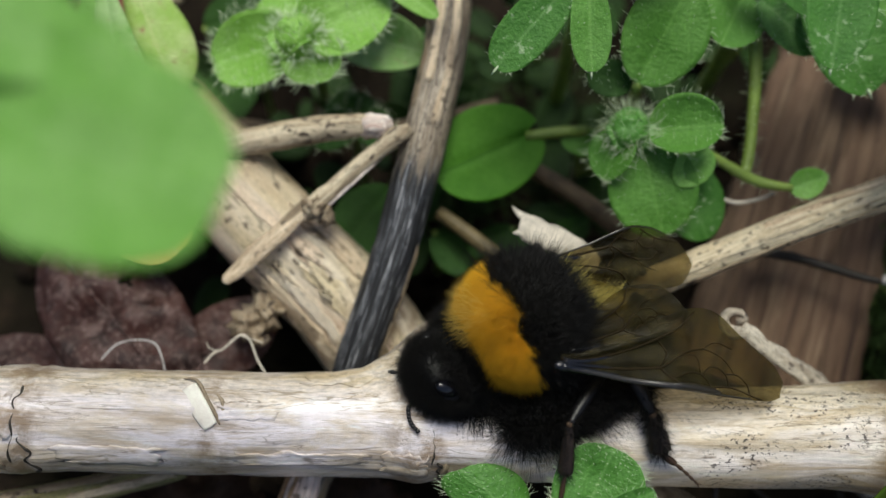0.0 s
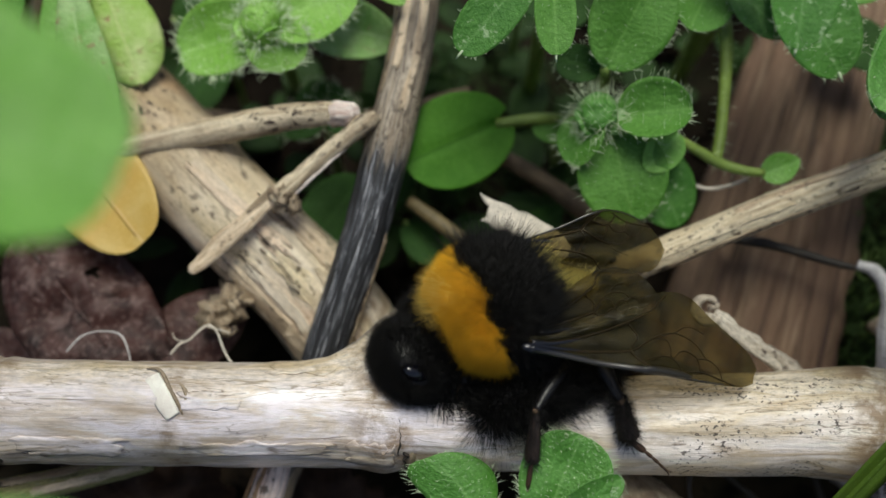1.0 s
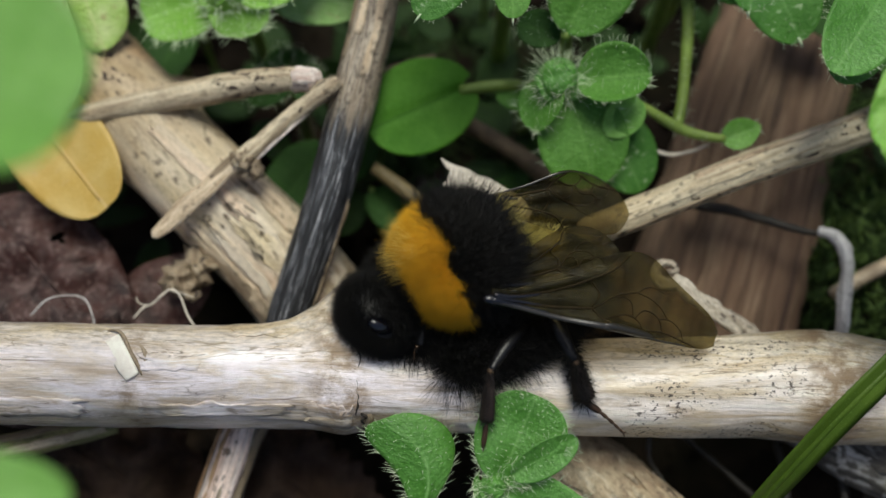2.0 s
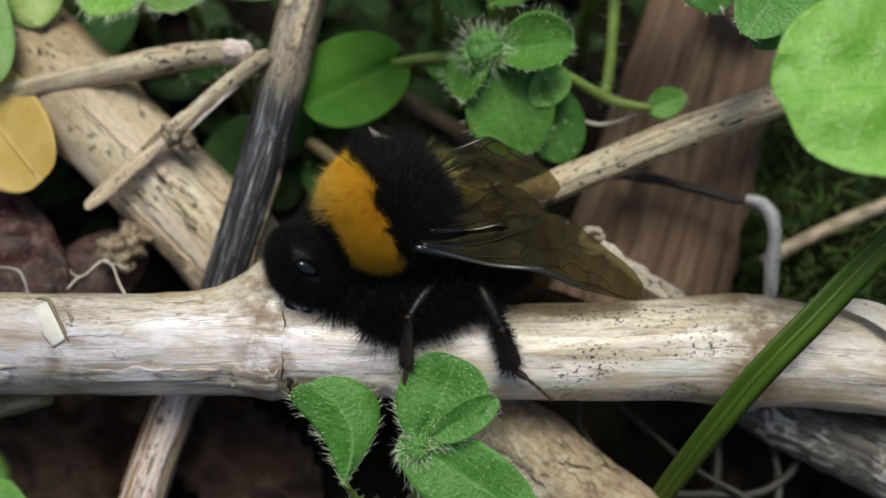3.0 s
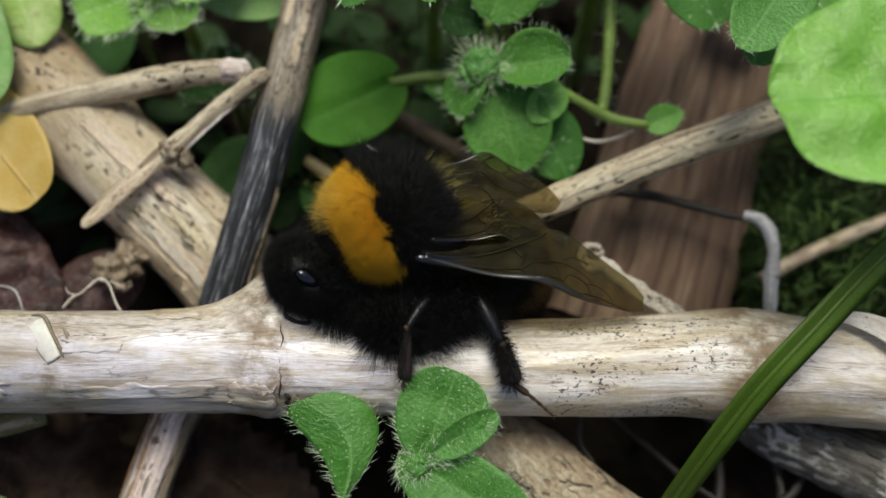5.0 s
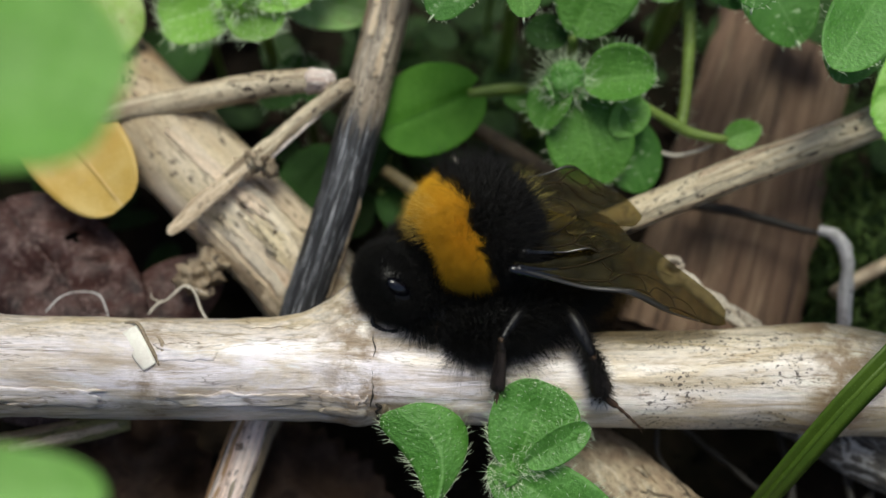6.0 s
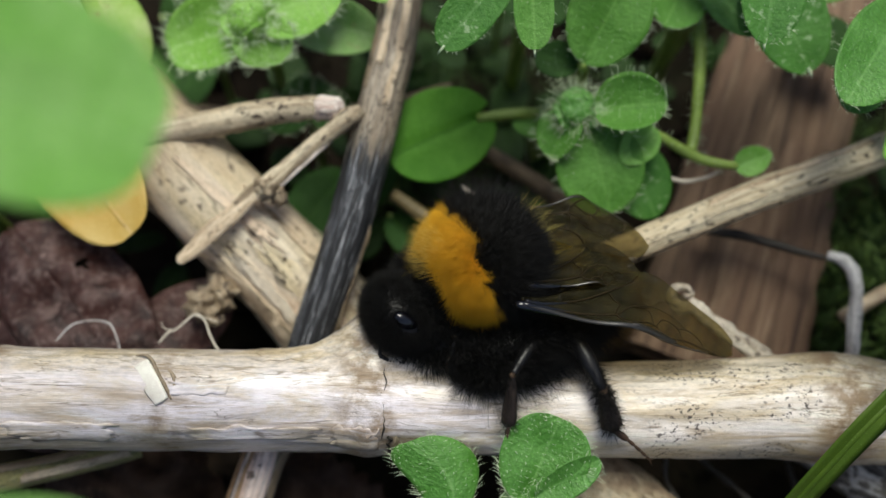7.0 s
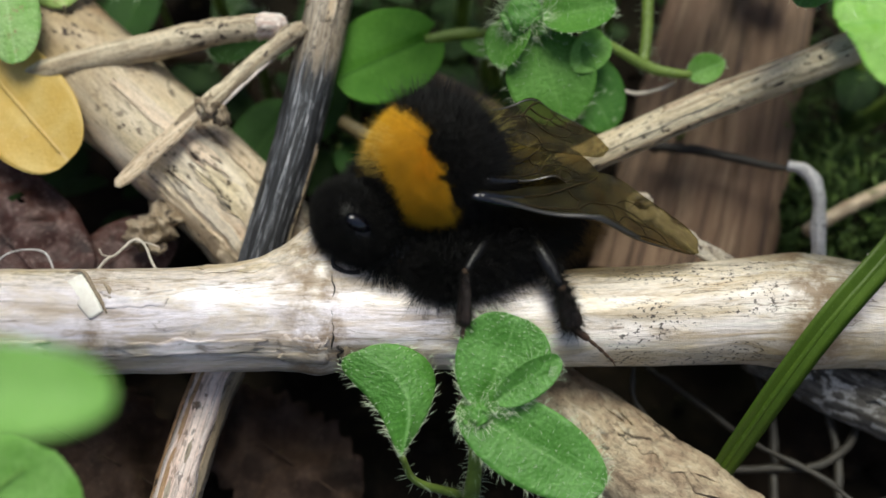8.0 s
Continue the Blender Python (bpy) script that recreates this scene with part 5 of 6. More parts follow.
def build_left_leaves():
    w = thing("spotted_weed", (-36, 36, 0), "weed with a spoon-shaped yellow-green leaf spotted with rust", "weed")
    part("leaf", leaf((-34.7, 34.9, 21.0), (-30.0, 23.3, 16.8), 5.8, (0.0, -0.25, 1), 1.5, 0.68, -0.35, 0.08, 0.1, 0.06, 0, 0, 0.05, seed=31), M_POD, w, "yellow-green leaf with rusty spots")
    part("red_edge", tube([(-34.4, 31.4, 20.4, 0.08), (-34.2, 30.3, 20.0, 0.15), (-33.8, 28.7, 19.3, 0.08)], 16, 8, 0.06, 3, flat=0.6), M_RED, w, "reddened leaf edge")
    part("leaf", leaf((-36.6, 35.0, 19.6), (-36.2, 22.8, 17.0), 3.2, (0.0, -0.3, 1), 1.1, 0.6, 0.25, 0.06, 0.25, 0.04, seed=35), M_PALELEAF, w, "narrow pale green leaf")
    stalk(w, [(-37.0, 34.2, 18.6, 0.5), (-41.5, 30.2, 16.5, 0.7), (-46.2, 26.2, 14, 0.7), (-50, 22, 4, 0.7)])
    tipc = cones([(-30.1, 23.6, 16.3)], [(0.25, -0.9, -0.2)], 0.8, 0.25)
    part("leaf_tip", tipc, M_TAN, w, "dry brown leaf tip")
    part("leaf", leaf((-35.8, 32.9, 21.0), (-32.6, 17.7, 17.5), 4.6, (0.05, -0.35, 1), 1.2, 0.5, -0.15, 0.06, 0.25, 0.05, 0, 0, 0.04, seed=32), M_SPOON, w, "spoon-shaped pale mottled leaf")
    part("leaf", leaf((-38.5, 34, 21), (-44, 22, 17), 5.0, (0, -0.3, 1), 0.9, 0.5, 0.25, 0.06, 0.25, 0.05, seed=33), M_LEAF, w)
    stalk(w, [(-35.2, 33.6, 19.8, 0.3), (-35.8, 35.2, 12, 0.7), (-36, 36, -4.8, 0.8)])
    stalk(w, [(-35.8, 32.7, 20.8, 0.25), (-35.8, 33.9, 14, 0.6), (-36, 36, 4, 0.7)])

    part_of = thing("fallen_leaf", (-32, 15.5, 12.5), "withered yellow oval leaf lying over the dead twig", "leaf")
    part("blade", leaf((-38.6, 22.0, 15.0), (-29.1, 11.2, 13.7), 8.0, (-0.10, -0.25, 1), 0.42, 0.36, 0.10, 0.02, 0.25, 0.03, 0, 0, 0.03, seed=34), M_YELLOW, part_of)
    part("midrib", tube([(-38.3, 21.7, 15.0, 0.12), (-33.9, 16.6, 14.4, 0.10), (-29.7, 11.8, 13.85, 0.04)], 20, 7, 0.02, 3), M_YELLOW, part_of)

    n = thing("tall_weed", (-44, 14, 0), "tall weed with broad bright leaves held close over the litter", "weed")
    stalk(n, [(-34.1, 7.1, 53.0, 0.6), (-40, 12.0, 34, 0.9), (-44, 14, -4.8, 1.0)])
    part("leaf", leaf((-34.5, 7.2, 53.0), (-16.1, 0.5, 51.4), 8.8, (0.1, -0.1, 1), 0.55, 0.30, 0.10, 0.06, 0.15, 0.06, 7, 0.05, 0.07, seed=41), M_PALELEAF, n, "broad scalloped leaf")
    part("leaf", leaf((-33.5, 7.2, 53.9), (-20.2, 6.2, 52.4), 4.4, (0.1, -0.1, 1), 0.55, 0.45, 0.12, 0.06, 0.15, 0.06, 5, 0.05, 0.06, seed=42), M_PALELEAF, n, "smaller pale leaf")

    k = thing("low_weed", (-34, -20, 0), "weed with lobed bright green leaves beside the hollow", "weed")
    near = thing("low_weed", (-30, -22, 0), "slender weed holding one bright leaf over the hollow", "weed")
    part("leaf", leaf((-23.5, -15.4, 43.4), (-14.2, -15.6, 43.0), 3.7, (0.1, -0.1, 1), 0.55, 0.45, 0.2, 0.08, 0.2, 0.05, seed=43), M_PALELEAF, near)
    stalk(near, [(-23.4, -15.4, 43.3, 0.3), (-28, -18, 30, 0.5), (-30, -22, -4.8, 0.7)])
    part("leaf", leaf((-34.5, -15.3, 22.0), (-22.2, -16.7, 21.5), 9.0, (0.1, -0.15, 1), 0.5, 0.36, 0.10, 0.05, 0.3, 0.10, 6, 0.05, 0.08, seed=44), M_PALELEAF, k, "broad veined leaf")
    ribs = [tube([(-34.3, -15.4, 22.1, 0.18), (-28.5, -16.0, 21.9, 0.15), (-22.8, -16.6, 21.6, 0.05)], 20, 6, 0.02, 1)]
    for x0, x1, y1 in ((-31.5, -27.5, -12.6), (-28.8, -25.2, -13.4), (-31.0, -27.2, -19.6), (-28.4, -25.0, -18.9)):
        y0 = -15.35 - (x0 + 34.5) * 0.11
        ribs.append(tube([(x0, y0, 22.05, 0.12), ((x0 + x1) / 2, (y0 + y1) / 2, 22.12, 0.09), (x1, y1, 22.25, 0.03)], 12, 6, 0.02, 1))
    part("vein_net", join(*ribs), M_FRESH, k, "pale raised veins")
    part("leaf", leaf((-24.5, -20.0, 20.0), (-16.5, -18.6, 20.0), 4.4, (0.1, -0.15, 1), 0.5, 0.45, 0.15, 0.08, 0.2, 0.06, 5, 0.06, 0.05, seed=45), M_PALELEAF, k)
    stalk(k, [(-34.3, -15.3, 21.9, 0.4), (-36.0, -20, 14, 0.6), (-34, -20, 2, 0.7)])
    stalk(k, [(-24.3, -20.0, 19.9, 0.35), (-26.5, -19.4, 12, 0.5), (-34, -20, 0, 0.7)])
    return n, near


def build_top_right():
    w = thing("goosegrass", (1.5, 31, 0), "whorled weed with narrow pointed leaves tipped white", "weed")
    stalk(w, [(1.4, 28.8, 27, 0.6), (1.8, 30, 18, 0.65), (1.5, 31, -4.8, 0.7)], None, 40)
    whorl = [((-4.9, 21.7, 24.8), 3.7, M_MILDEW), ((1.7, 20.9, 26.0), 2.9, M_LEAF), ((-8.6, 29.8, 26.2), 3.4, M_MILDEW), ((-3.0, 35.5, 26), 3.2, M_LEAF), ((4.6, 36, 26.5), 3.2, M_LEAF), ((9.5, 31.5, 27), 3.2, M_MILDEW)]
    for i, (tipp, width, m) in enumerate(whorl):
        data = leaf((1.4, 28.8, 27.2), tipp, width, (0, -0.3, 1), 0.75, 0.42, 0.2, 0.06, 0.3, 0.05, 0, 0, 0.04, seed=51 + i)
        ob = hairy(w, "leaf", data, m, 40, 10, 0.35)
        d = unit(np.array(tipp) - (1.4, 28.8, 27.2))
        part("leaf_tip", cones([np.array(tipp) - d * 0.35 - (0, 0, 0.4)], [d - (0, 0, 0.1)], 0.85, 0.26), M_HAIR, ob, "white pointed tip")
    r = thing("hairy_weed", (8, 26, 0), "bristly seedling with a broad round leaf held high", "weed")
    stalk(r, [(6.0, 23.4, 20.0, 0.4), (6.6, 24.5, 14, 0.5), (8, 26, -4.8, 0.6)], None, 60)
    hairy(r, "leaf", leaf((6.0, 23.2, 20.2), (9.4, 29.4, 24.0), 6.4, (0.15, -0.4, 1), 0.5, 0.45, 0.15, 0.08, 0.2, 0.05, seed=61), M_LEAF, 80, 60, 0.7)
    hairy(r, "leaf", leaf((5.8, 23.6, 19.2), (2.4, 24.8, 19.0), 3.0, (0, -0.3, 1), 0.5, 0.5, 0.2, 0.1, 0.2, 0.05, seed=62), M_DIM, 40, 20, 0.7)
    s = thing("hairy_weed", (16, 33, 0), "tall bristly weed with overlapping rounded leaves", "weed")
    stalk(s, [(15.2, 30, 19.4, 0.6), (15.6, 32, 10, 0.7), (16, 33, -4.8, 0.8)], None, 40)
    for i, (b, tp, wd, m, nrm) in enumerate((
            ((14.6, 31.4, 20.0), (12.4, 26.6, 20.6), 4.8, M_LEAF, (0, -0.3, 1)),
            ((15.6, 30.6, 20.6), (19.6, 26.2, 20.4), 3.6, M_LEAF2, (0, -0.3, 1)),
            ((13.2, 32.6, 25.0), (19.0, 26.6, 24.0), 2.8, M_MILDEW, (0.1, -0.3, 1)),
            ((19.4, 31.5, 22.0), (23.8, 23.3, 19.6), 6.2, M_MILDEW, (0.05, -0.4, 1)),
            ((18.0, 28.0, 31.0), (16.6, 19.4, 29.6), 4.6, M_MILDEW, (0, -0.2, 1)),
            ((21, 33, 20), (28, 31, 20), 5.0, M_LEAF, (0, -0.3, 1)))):
        data = leaf(b, tp, wd, nrm, 0.55, 0.5, 0.2, 0.08, 0.2, 0.05, 0, 0, 0.05, seed=63 + i)
        ob = hairy(s, "leaf", data, m, 50, 30, 0.6)
        if m is M_MILDEW:
            d = unit(np.array(tp) - b)
            part("leaf_tip", cones([np.array(tp) - d * 0.5 - (0, 0, 0.5)], [d - (0, 0, 0.1)], 0.9, 0.3), M_HAIR, ob, "white pointed tip")
    stalk(s, [(18.0, 28.2, 30.9, 0.4), (17.5, 31, 22, 0.5), (16, 33, 4, 0.6)])
    t = thing("round_leaved_weed", (38, 22, 0), "weed with big glossy round leaves reaching over the wood", "weed")
    part("leaf", leaf((39.5, 12.5, 29.6), (22.6, 9.6, 31.4), 12.6, (0, -0.12, 1), 0.5, 0.42, 0.10, 0.03, 0.35, 0.10, 0, 0, 0.07, nu=24, nv=36, seed=71), M_ROUND, t, "big glossy round leaf")
    hairy(t, "leaf", leaf((29, 26, 24.5), (22.9, 16.8, 26.6), 5.4, (0, -0.25, 1), 0.5, 0.5, 0.15, 0.06, 0.2, 0.05, seed=72), M_LEAF2, 50, 20, 0.6)
    hairy(t, "leaf", leaf((29.5, 27.5, 22.4), (25.4, 18.9, 21.4), 5.4, (0, -0.3, 1), 0.5, 0.5, 0.15, 0.06, 0.2, 0.05, seed=73), M_LEAF2, 50, 20, 0.6)
    part("leaf", leaf((33, 26, 20), (30.5, 17.5, 19.5), 5.0, (0, -0.3, 1), 0.5, 0.5, 0.15, 0.06, 0.2, 0.05, seed=74), M_LEAF, t)
    stalk(t, [(39.4, 12.6, 29.5, 0.7), (40, 17, 18, 0.9), (38, 22, -4.8, 1.0)])
    stalk(t, [(29.2, 26.2, 24.4, 0.5), (34, 25, 14, 0.7), (38, 22, 2, 0.9)])
    stalk(t, [(29.7, 27.6, 22.3, 0.45), (34, 26, 12, 0.6), (38, 22, 1, 0.8)])
    stalk(t, [(33.2, 26.1, 19.9, 0.45), (36, 25, 10, 0.6), (38, 22, 0, 0.8)])


def build_front_weed():
    w = thing("hairy_weed", (1, -13.5, 0), "bristly bright green seedling standing before the pale stem", "weed")
    stalk(w, [(0.6, -9.8, 14.2, 0.4), (1.2, -11.2, 10, 0.42), (1.2, -12.8, 5, 0.6), (1, -13.5, -4.8, 0.65)], None, 150)
    hairy(w, "leaf", leaf((-3.9, -12.0, 13.2), (-6.4, -5.6, 16.0), 5.0, (0.10, -0.3, 1), 0.85, 0.36, -0.25, 0.10, -0.4, 0.05, seed=81, arc=0.24), M_LEAF2, 130, 110, 0.9, "folded leaf")
    hairy(w, "leaf", leaf((1.6, -9.6, 14.8), (4.0, -3.9, 17.2), 6.2, (0, -0.35, 1), 0.5, 0.38, 0.15, 0.0, 0.35, 0.06, seed=82), M_LEAF2, 150, 220, 0.8)
    hairy(w, "leaf", leaf((0.0, -9.0, 14.8), (9.4, -14.6, 13.6), 5.4, (0.1, -0.3, 1), 0.5, 0.5, 0.15, 0.05, 0.35, 0.06, seed=83), M_LEAF2, 140, 170, 0.9)
    hairy(w, "leaf", leaf((2.4, -9.2, 15.4), (6.7, -6.6, 16.6), 2.4, (-0.1, -0.5, 1), 0.5, 0.5, 0.4, 0.0, 0.4, 0.05, seed=84), M_LEAF2, 30, 20, 0.8, "small folded leaf")
    bud_cluster(w, (1.2, -9.8, 15.0), 1.2, 5, 150, 1.3)
    stalk(w, [(-3.8, -12.1, 13.1, 0.2), (-2.9, -13.0, 9, 0.26), (0.2, -13.0, 3, 0.34)], None, 45)
    w.location += v(-0.3, 0.35, 1.0)


def build_grass():
    g = thing("grass_blade", (16.5, -16, -4.5), "single dark green keeled blade of grass", "grass")
    path = [(16.6, -16.5, -4.5), (17.4, -14.8, 1.5), (20.4, -9.6, 11.4), (22.3, -6.8, 15.4), (24.4, -4.2, 18.0), (27.4, -1.2, 19.4), (33.2, 4.4, 20.6), (43.2, 12.6, 21.6), (52, 19, 21)]
    c = spline(path, 80)
    tan = unit(np.gradient(c, axis=0))
    verts, rest, faces = [], [], []
    prof = [(-1, 0.14), (-0.55, 0.03), (-0.12, -0.05), (0, -0.08), (0.12, -0.05), (0.55, 0.03), (1, 0.14), (0.55, -0.12), (0.12, -0.26), (0, -0.34), (-0.12, -0.26), (-0.55, -0.12)]
    m, n = len(prof), len(c)
    for i in range(n):
        across = unit(np.cross(tan[i], (0.2, -0.5, 1)))
        up = np.cross(across, tan[i])
        half = 1.12 * min(1, 0.5 + i / 40)
        for x, z in prof:
            verts.append(c[i] + across * x * half + up * z * half)
            rest.append((x * half, i * 0.9, 5))
    for i in range(n - 1):
        for k in range(m):
            k2 = (k + 1) % m
            faces.append((i * m + k, i * m + k2, (i + 1) * m + k2, (i + 1) * m + k))
    faces += [tuple(range(m)), tuple(range((n - 1) * m + m - 1, (n - 1) * m - 1, -1))]
    part("blade", (np.array(verts), faces, np.array(rest)), M_GRASS, g)
    part("keel", tube([(x, y, z - 0.25, 0.26) for x, y, z in path], 80, 8, 0.02, 3), M_GRASS, g, "raised keel along the blade")


def build_dead_leaves():
    for i, (b, t, wd, m, nrm, lab) in enumerate((
            ((-40, 12.5, 11.4), (-29.0, 0.6, 9.6), 10.5, M_DEAD, (0.1, -0.2, 1), "wet purple-brown dead leaf with a small hole"),
            ((-22.4, 8.6, 8.2), (-30.6, 1.8, 8.8), 6.4, M_DEAD, (-0.1, -0.2, 1), "wet purple-brown rounded dead leaf"),
            ((-46, 4, 8), (-33, -3, 7), 9.0, M_DEAD, (0, -0.2, 1), "wet purple-brown dead leaf"),
            ((-36, -4, 5.5), (-22, -12, 4.0), 11, M_DEAD2, (0.1, 0.1, 1), "black-brown rotten leaf in the hollow"),
            ((-20, -5, 3.0), (-8, -13, 2.4), 9, M_DEAD2, (0, 0, 1), "black-brown rotten leaf in the hollow"),
            ((-46, -8, 7), (-34, -14, 6), 8, M_DEAD2, (0, 0, 1), "black-brown rotten leaf in the hollow"))):
        ob = thing("dead_leaf", np.array(b) * 0.5 + np.array(t) * 0.5, lab, "leaf", "dead leaves under the stem")
        verts, faces, rest = leaf(b, t, wd, nrm, 0.45, 0.42, -0.22, 0.05, 0.2, 0.08, 9 if m is M_DEAD2 else 0, 0.25, 0.28 if m is M_DEAD2 else 0.13, nu=28, nv=44, seed=91 + i)
        if i == 0:
            verts = np.asarray(verts)
            faces = [f for f in faces if np.linalg.norm(verts[list(f)].mean(0)[:2] - (-33.9, 9.6)) > 0.55 + 0.25 * noise.noise(Vector(verts[f[0]]) * 2.0)]
        part("blade", (verts, faces, rest), m, ob)
        mid = np.array(b) * 0.5 + np.array(t) * 0.5 + (0, 0, 0.1)
        part("midrib", tube([(*b, 0.12), (*mid, 0.1), (*t, 0.05)], 14, 7, 0.03, 95 + i), m, ob)
    tpts = [(-50, -9.4, 10.4, 1.0), (-42, -8.2, 10.0, 1.1), (-35, -6.6, 9.4, 1.0), (-28, -4.6, 8.6, 0.8)]
    mt = thing("mossy_twig", (-40, -8, 8), "small mossy olive twig tucked under the stem", "twig")
    part("shaft", tube(tpts, 40, 12, 0.16, 45), M_MOSSY, mt)
    for k, (s0, s1, a0, a1, m) in enumerate(((3, 12, 60, 100, M_MOSSY), (9, 19, 105, 140, M_TWIG), (14, 22, 40, 80, M_FRAG))):
        part("bark_strip", tube_patch(tpts, s0, s1, a0, a1, 0.08, 0.16, 141.0 + k, None, 6, 20, 0.6), m, mt)


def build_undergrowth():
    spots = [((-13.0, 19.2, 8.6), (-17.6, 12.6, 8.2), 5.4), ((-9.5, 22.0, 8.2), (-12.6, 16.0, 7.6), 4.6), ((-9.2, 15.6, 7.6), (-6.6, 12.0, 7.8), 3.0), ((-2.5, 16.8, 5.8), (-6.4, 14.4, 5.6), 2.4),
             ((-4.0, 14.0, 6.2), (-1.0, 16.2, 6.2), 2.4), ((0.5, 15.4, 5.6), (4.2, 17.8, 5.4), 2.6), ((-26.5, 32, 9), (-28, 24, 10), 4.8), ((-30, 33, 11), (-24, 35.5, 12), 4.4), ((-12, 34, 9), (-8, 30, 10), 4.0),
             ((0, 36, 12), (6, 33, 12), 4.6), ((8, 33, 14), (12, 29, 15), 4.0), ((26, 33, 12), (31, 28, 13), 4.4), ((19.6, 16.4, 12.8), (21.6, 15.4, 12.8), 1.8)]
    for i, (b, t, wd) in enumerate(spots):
        ob = thing("ground_leaf", (b[0], b[1], 0), "low green leaf with shade put into its colour", "leaf", "low leaves in the shade")
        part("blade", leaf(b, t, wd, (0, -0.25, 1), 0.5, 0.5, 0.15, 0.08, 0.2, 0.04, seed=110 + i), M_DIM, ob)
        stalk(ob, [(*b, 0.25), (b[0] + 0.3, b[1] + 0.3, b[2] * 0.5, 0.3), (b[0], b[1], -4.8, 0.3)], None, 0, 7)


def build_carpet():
    """Low leaves between the taller plants, with deep shade put into their dark green."""
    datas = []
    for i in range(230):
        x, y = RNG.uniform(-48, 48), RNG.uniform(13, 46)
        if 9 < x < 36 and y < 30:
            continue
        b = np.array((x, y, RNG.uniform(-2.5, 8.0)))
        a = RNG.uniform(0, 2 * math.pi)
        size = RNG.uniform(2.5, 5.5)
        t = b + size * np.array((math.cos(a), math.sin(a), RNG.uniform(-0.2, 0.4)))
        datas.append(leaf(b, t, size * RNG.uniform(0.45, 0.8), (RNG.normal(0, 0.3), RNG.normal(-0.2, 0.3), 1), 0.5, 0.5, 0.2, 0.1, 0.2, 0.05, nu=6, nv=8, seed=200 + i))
    solo("undergrowth", join(*datas), M_DIM2, "mat of small low leaves, their green darkened for shade", "undergrowth", kind="stuff")
    bits = []
    for i in range(170):
        p = np.array((RNG.normal(-46, 5.0), RNG.normal(38, 4.5), RNG.uniform(4, 12)))
        bits.append(ellipsoid(p, (RNG.uniform(0.5, 1.6), RNG.uniform(0.4, 1.0), RNG.uniform(0.3, 0.8)), 5, 7, None, 0.6, i * 1.7))
    solo("dry_litter", join(*bits), M_RIGHT, "crumbly tan dry plant litter", "litter", kind="stuff")


def build_moss():
    n = 1300
    x = np.r_[28 + np.abs(RNG.normal(6, 6.0, n)), RNG.uniform(28, 50, 1200), RNG.uniform(-14, 12, 900)]
    y = np.r_[1 + np.abs(RNG.normal(9, 8.5, n)), RNG.uniform(1, 30, 1200), RNG.uniform(18, 36, 900)]
    z = RNG.uniform(-0.5, 5.0, len(x))
    z[-900:] *= 0.4
    ways = RNG.normal(0, 0.8, (len(x), 3)) + (0, 0, 0.7)
    data = cones(np.stack([x, y, z], 1), ways, RNG.uniform(1.0, 2.8, len(x)), 0.24, RNG.normal(0, 0.35, (len(x), 3)))
    k = 480
    tips = np.stack([29 + np.abs(RNG.normal(7, 5, k)), 1 + np.abs(RNG.normal(9, 8, k)), RNG.uniform(3.0, 6.5, k)], 1)
    solo("moss_tips", cones(tips, RNG.normal(0, 0.7, (k, 3)) + (0, -0.2, 0.6), RNG.uniform(1.0, 2.6, k), 0.26, RNG.normal(0, 0.4, (k, 3))), M_MOSS2, "pale olive tips of moss shoots", "moss", kind="stuff")
    solo("moss", data, M_MOSS, "deep green tangled moss in the shade", "moss", kind="stuff")

# ---- the bumblebee, in its own space: x ahead, y to its left, z up its back ----
def fur(centre, radii, count, length, keep, turn=None, sweep=-0.55, width=0.06, lift=1.0, mess=0.22):
    """Hairs over an ellipsoid, combed backwards; keep(direction) picks where."""
    d = unit(RNG.normal(0, 1, (count, 3)))
    d = d[np.array([keep(*p) for p in d])]
    radii = np.array(radii, float)
    nrm = unit(d / radii)
    roots = d * radii * 0.97
    ways = nrm * lift + np.array((sweep, 0, 0)) + RNG.normal(0, mess, nrm.shape)
    bow = RNG.normal(0, 0.16, nrm.shape) + (sweep * 0.35, 0, -0.08)
    size = length * RNG.uniform(0.55, 1.15, len(d))
    if turn is not None:
        m = np.array(turn)
        roots, ways, bow = roots @ m.T, ways @ m.T, bow @ m.T
    return cones(roots + np.array(centre, float), ways, size, width, bow)


BEE_LATE = pose(-1.3 * MM, 6.8 * MM, 20.4 * MM, 28, 0, 212)


FORE = ([0, 0.3, 0.6, 0.85, 0.95, 1], [0, -0.04, -0.03, 0.0, 0.03, 0.10], [0, 0.1, 0.25, 0.42, 0.56, 0.66, 0.76, 0.87, 0.95, 1], [0.14, 0.22, 0.48, 0.80, 0.99, 0.97, 0.78, 0.60, 0.46, 0.28])
HIND = ([0, 0.4, 0.8, 1], [0, -0.04, 0.06, 0.32], [0, 0.15, 0.4, 0.6, 0.8, 0.93, 1], [0.2, 0.5, 0.86, 1.0, 0.92, 0.66, 0.36])
FAR = ([0, 0.25, 0.5, 0.7, 0.87, 0.96, 1], [0, -0.22, -0.48, -0.52, -0.36, -0.16, 0.02], [0, 0.2, 0.5, 0.75, 0.9, 0.97, 1], [0.14, 0.25, 0.42, 0.46, 0.40, 0.22, 0.06])


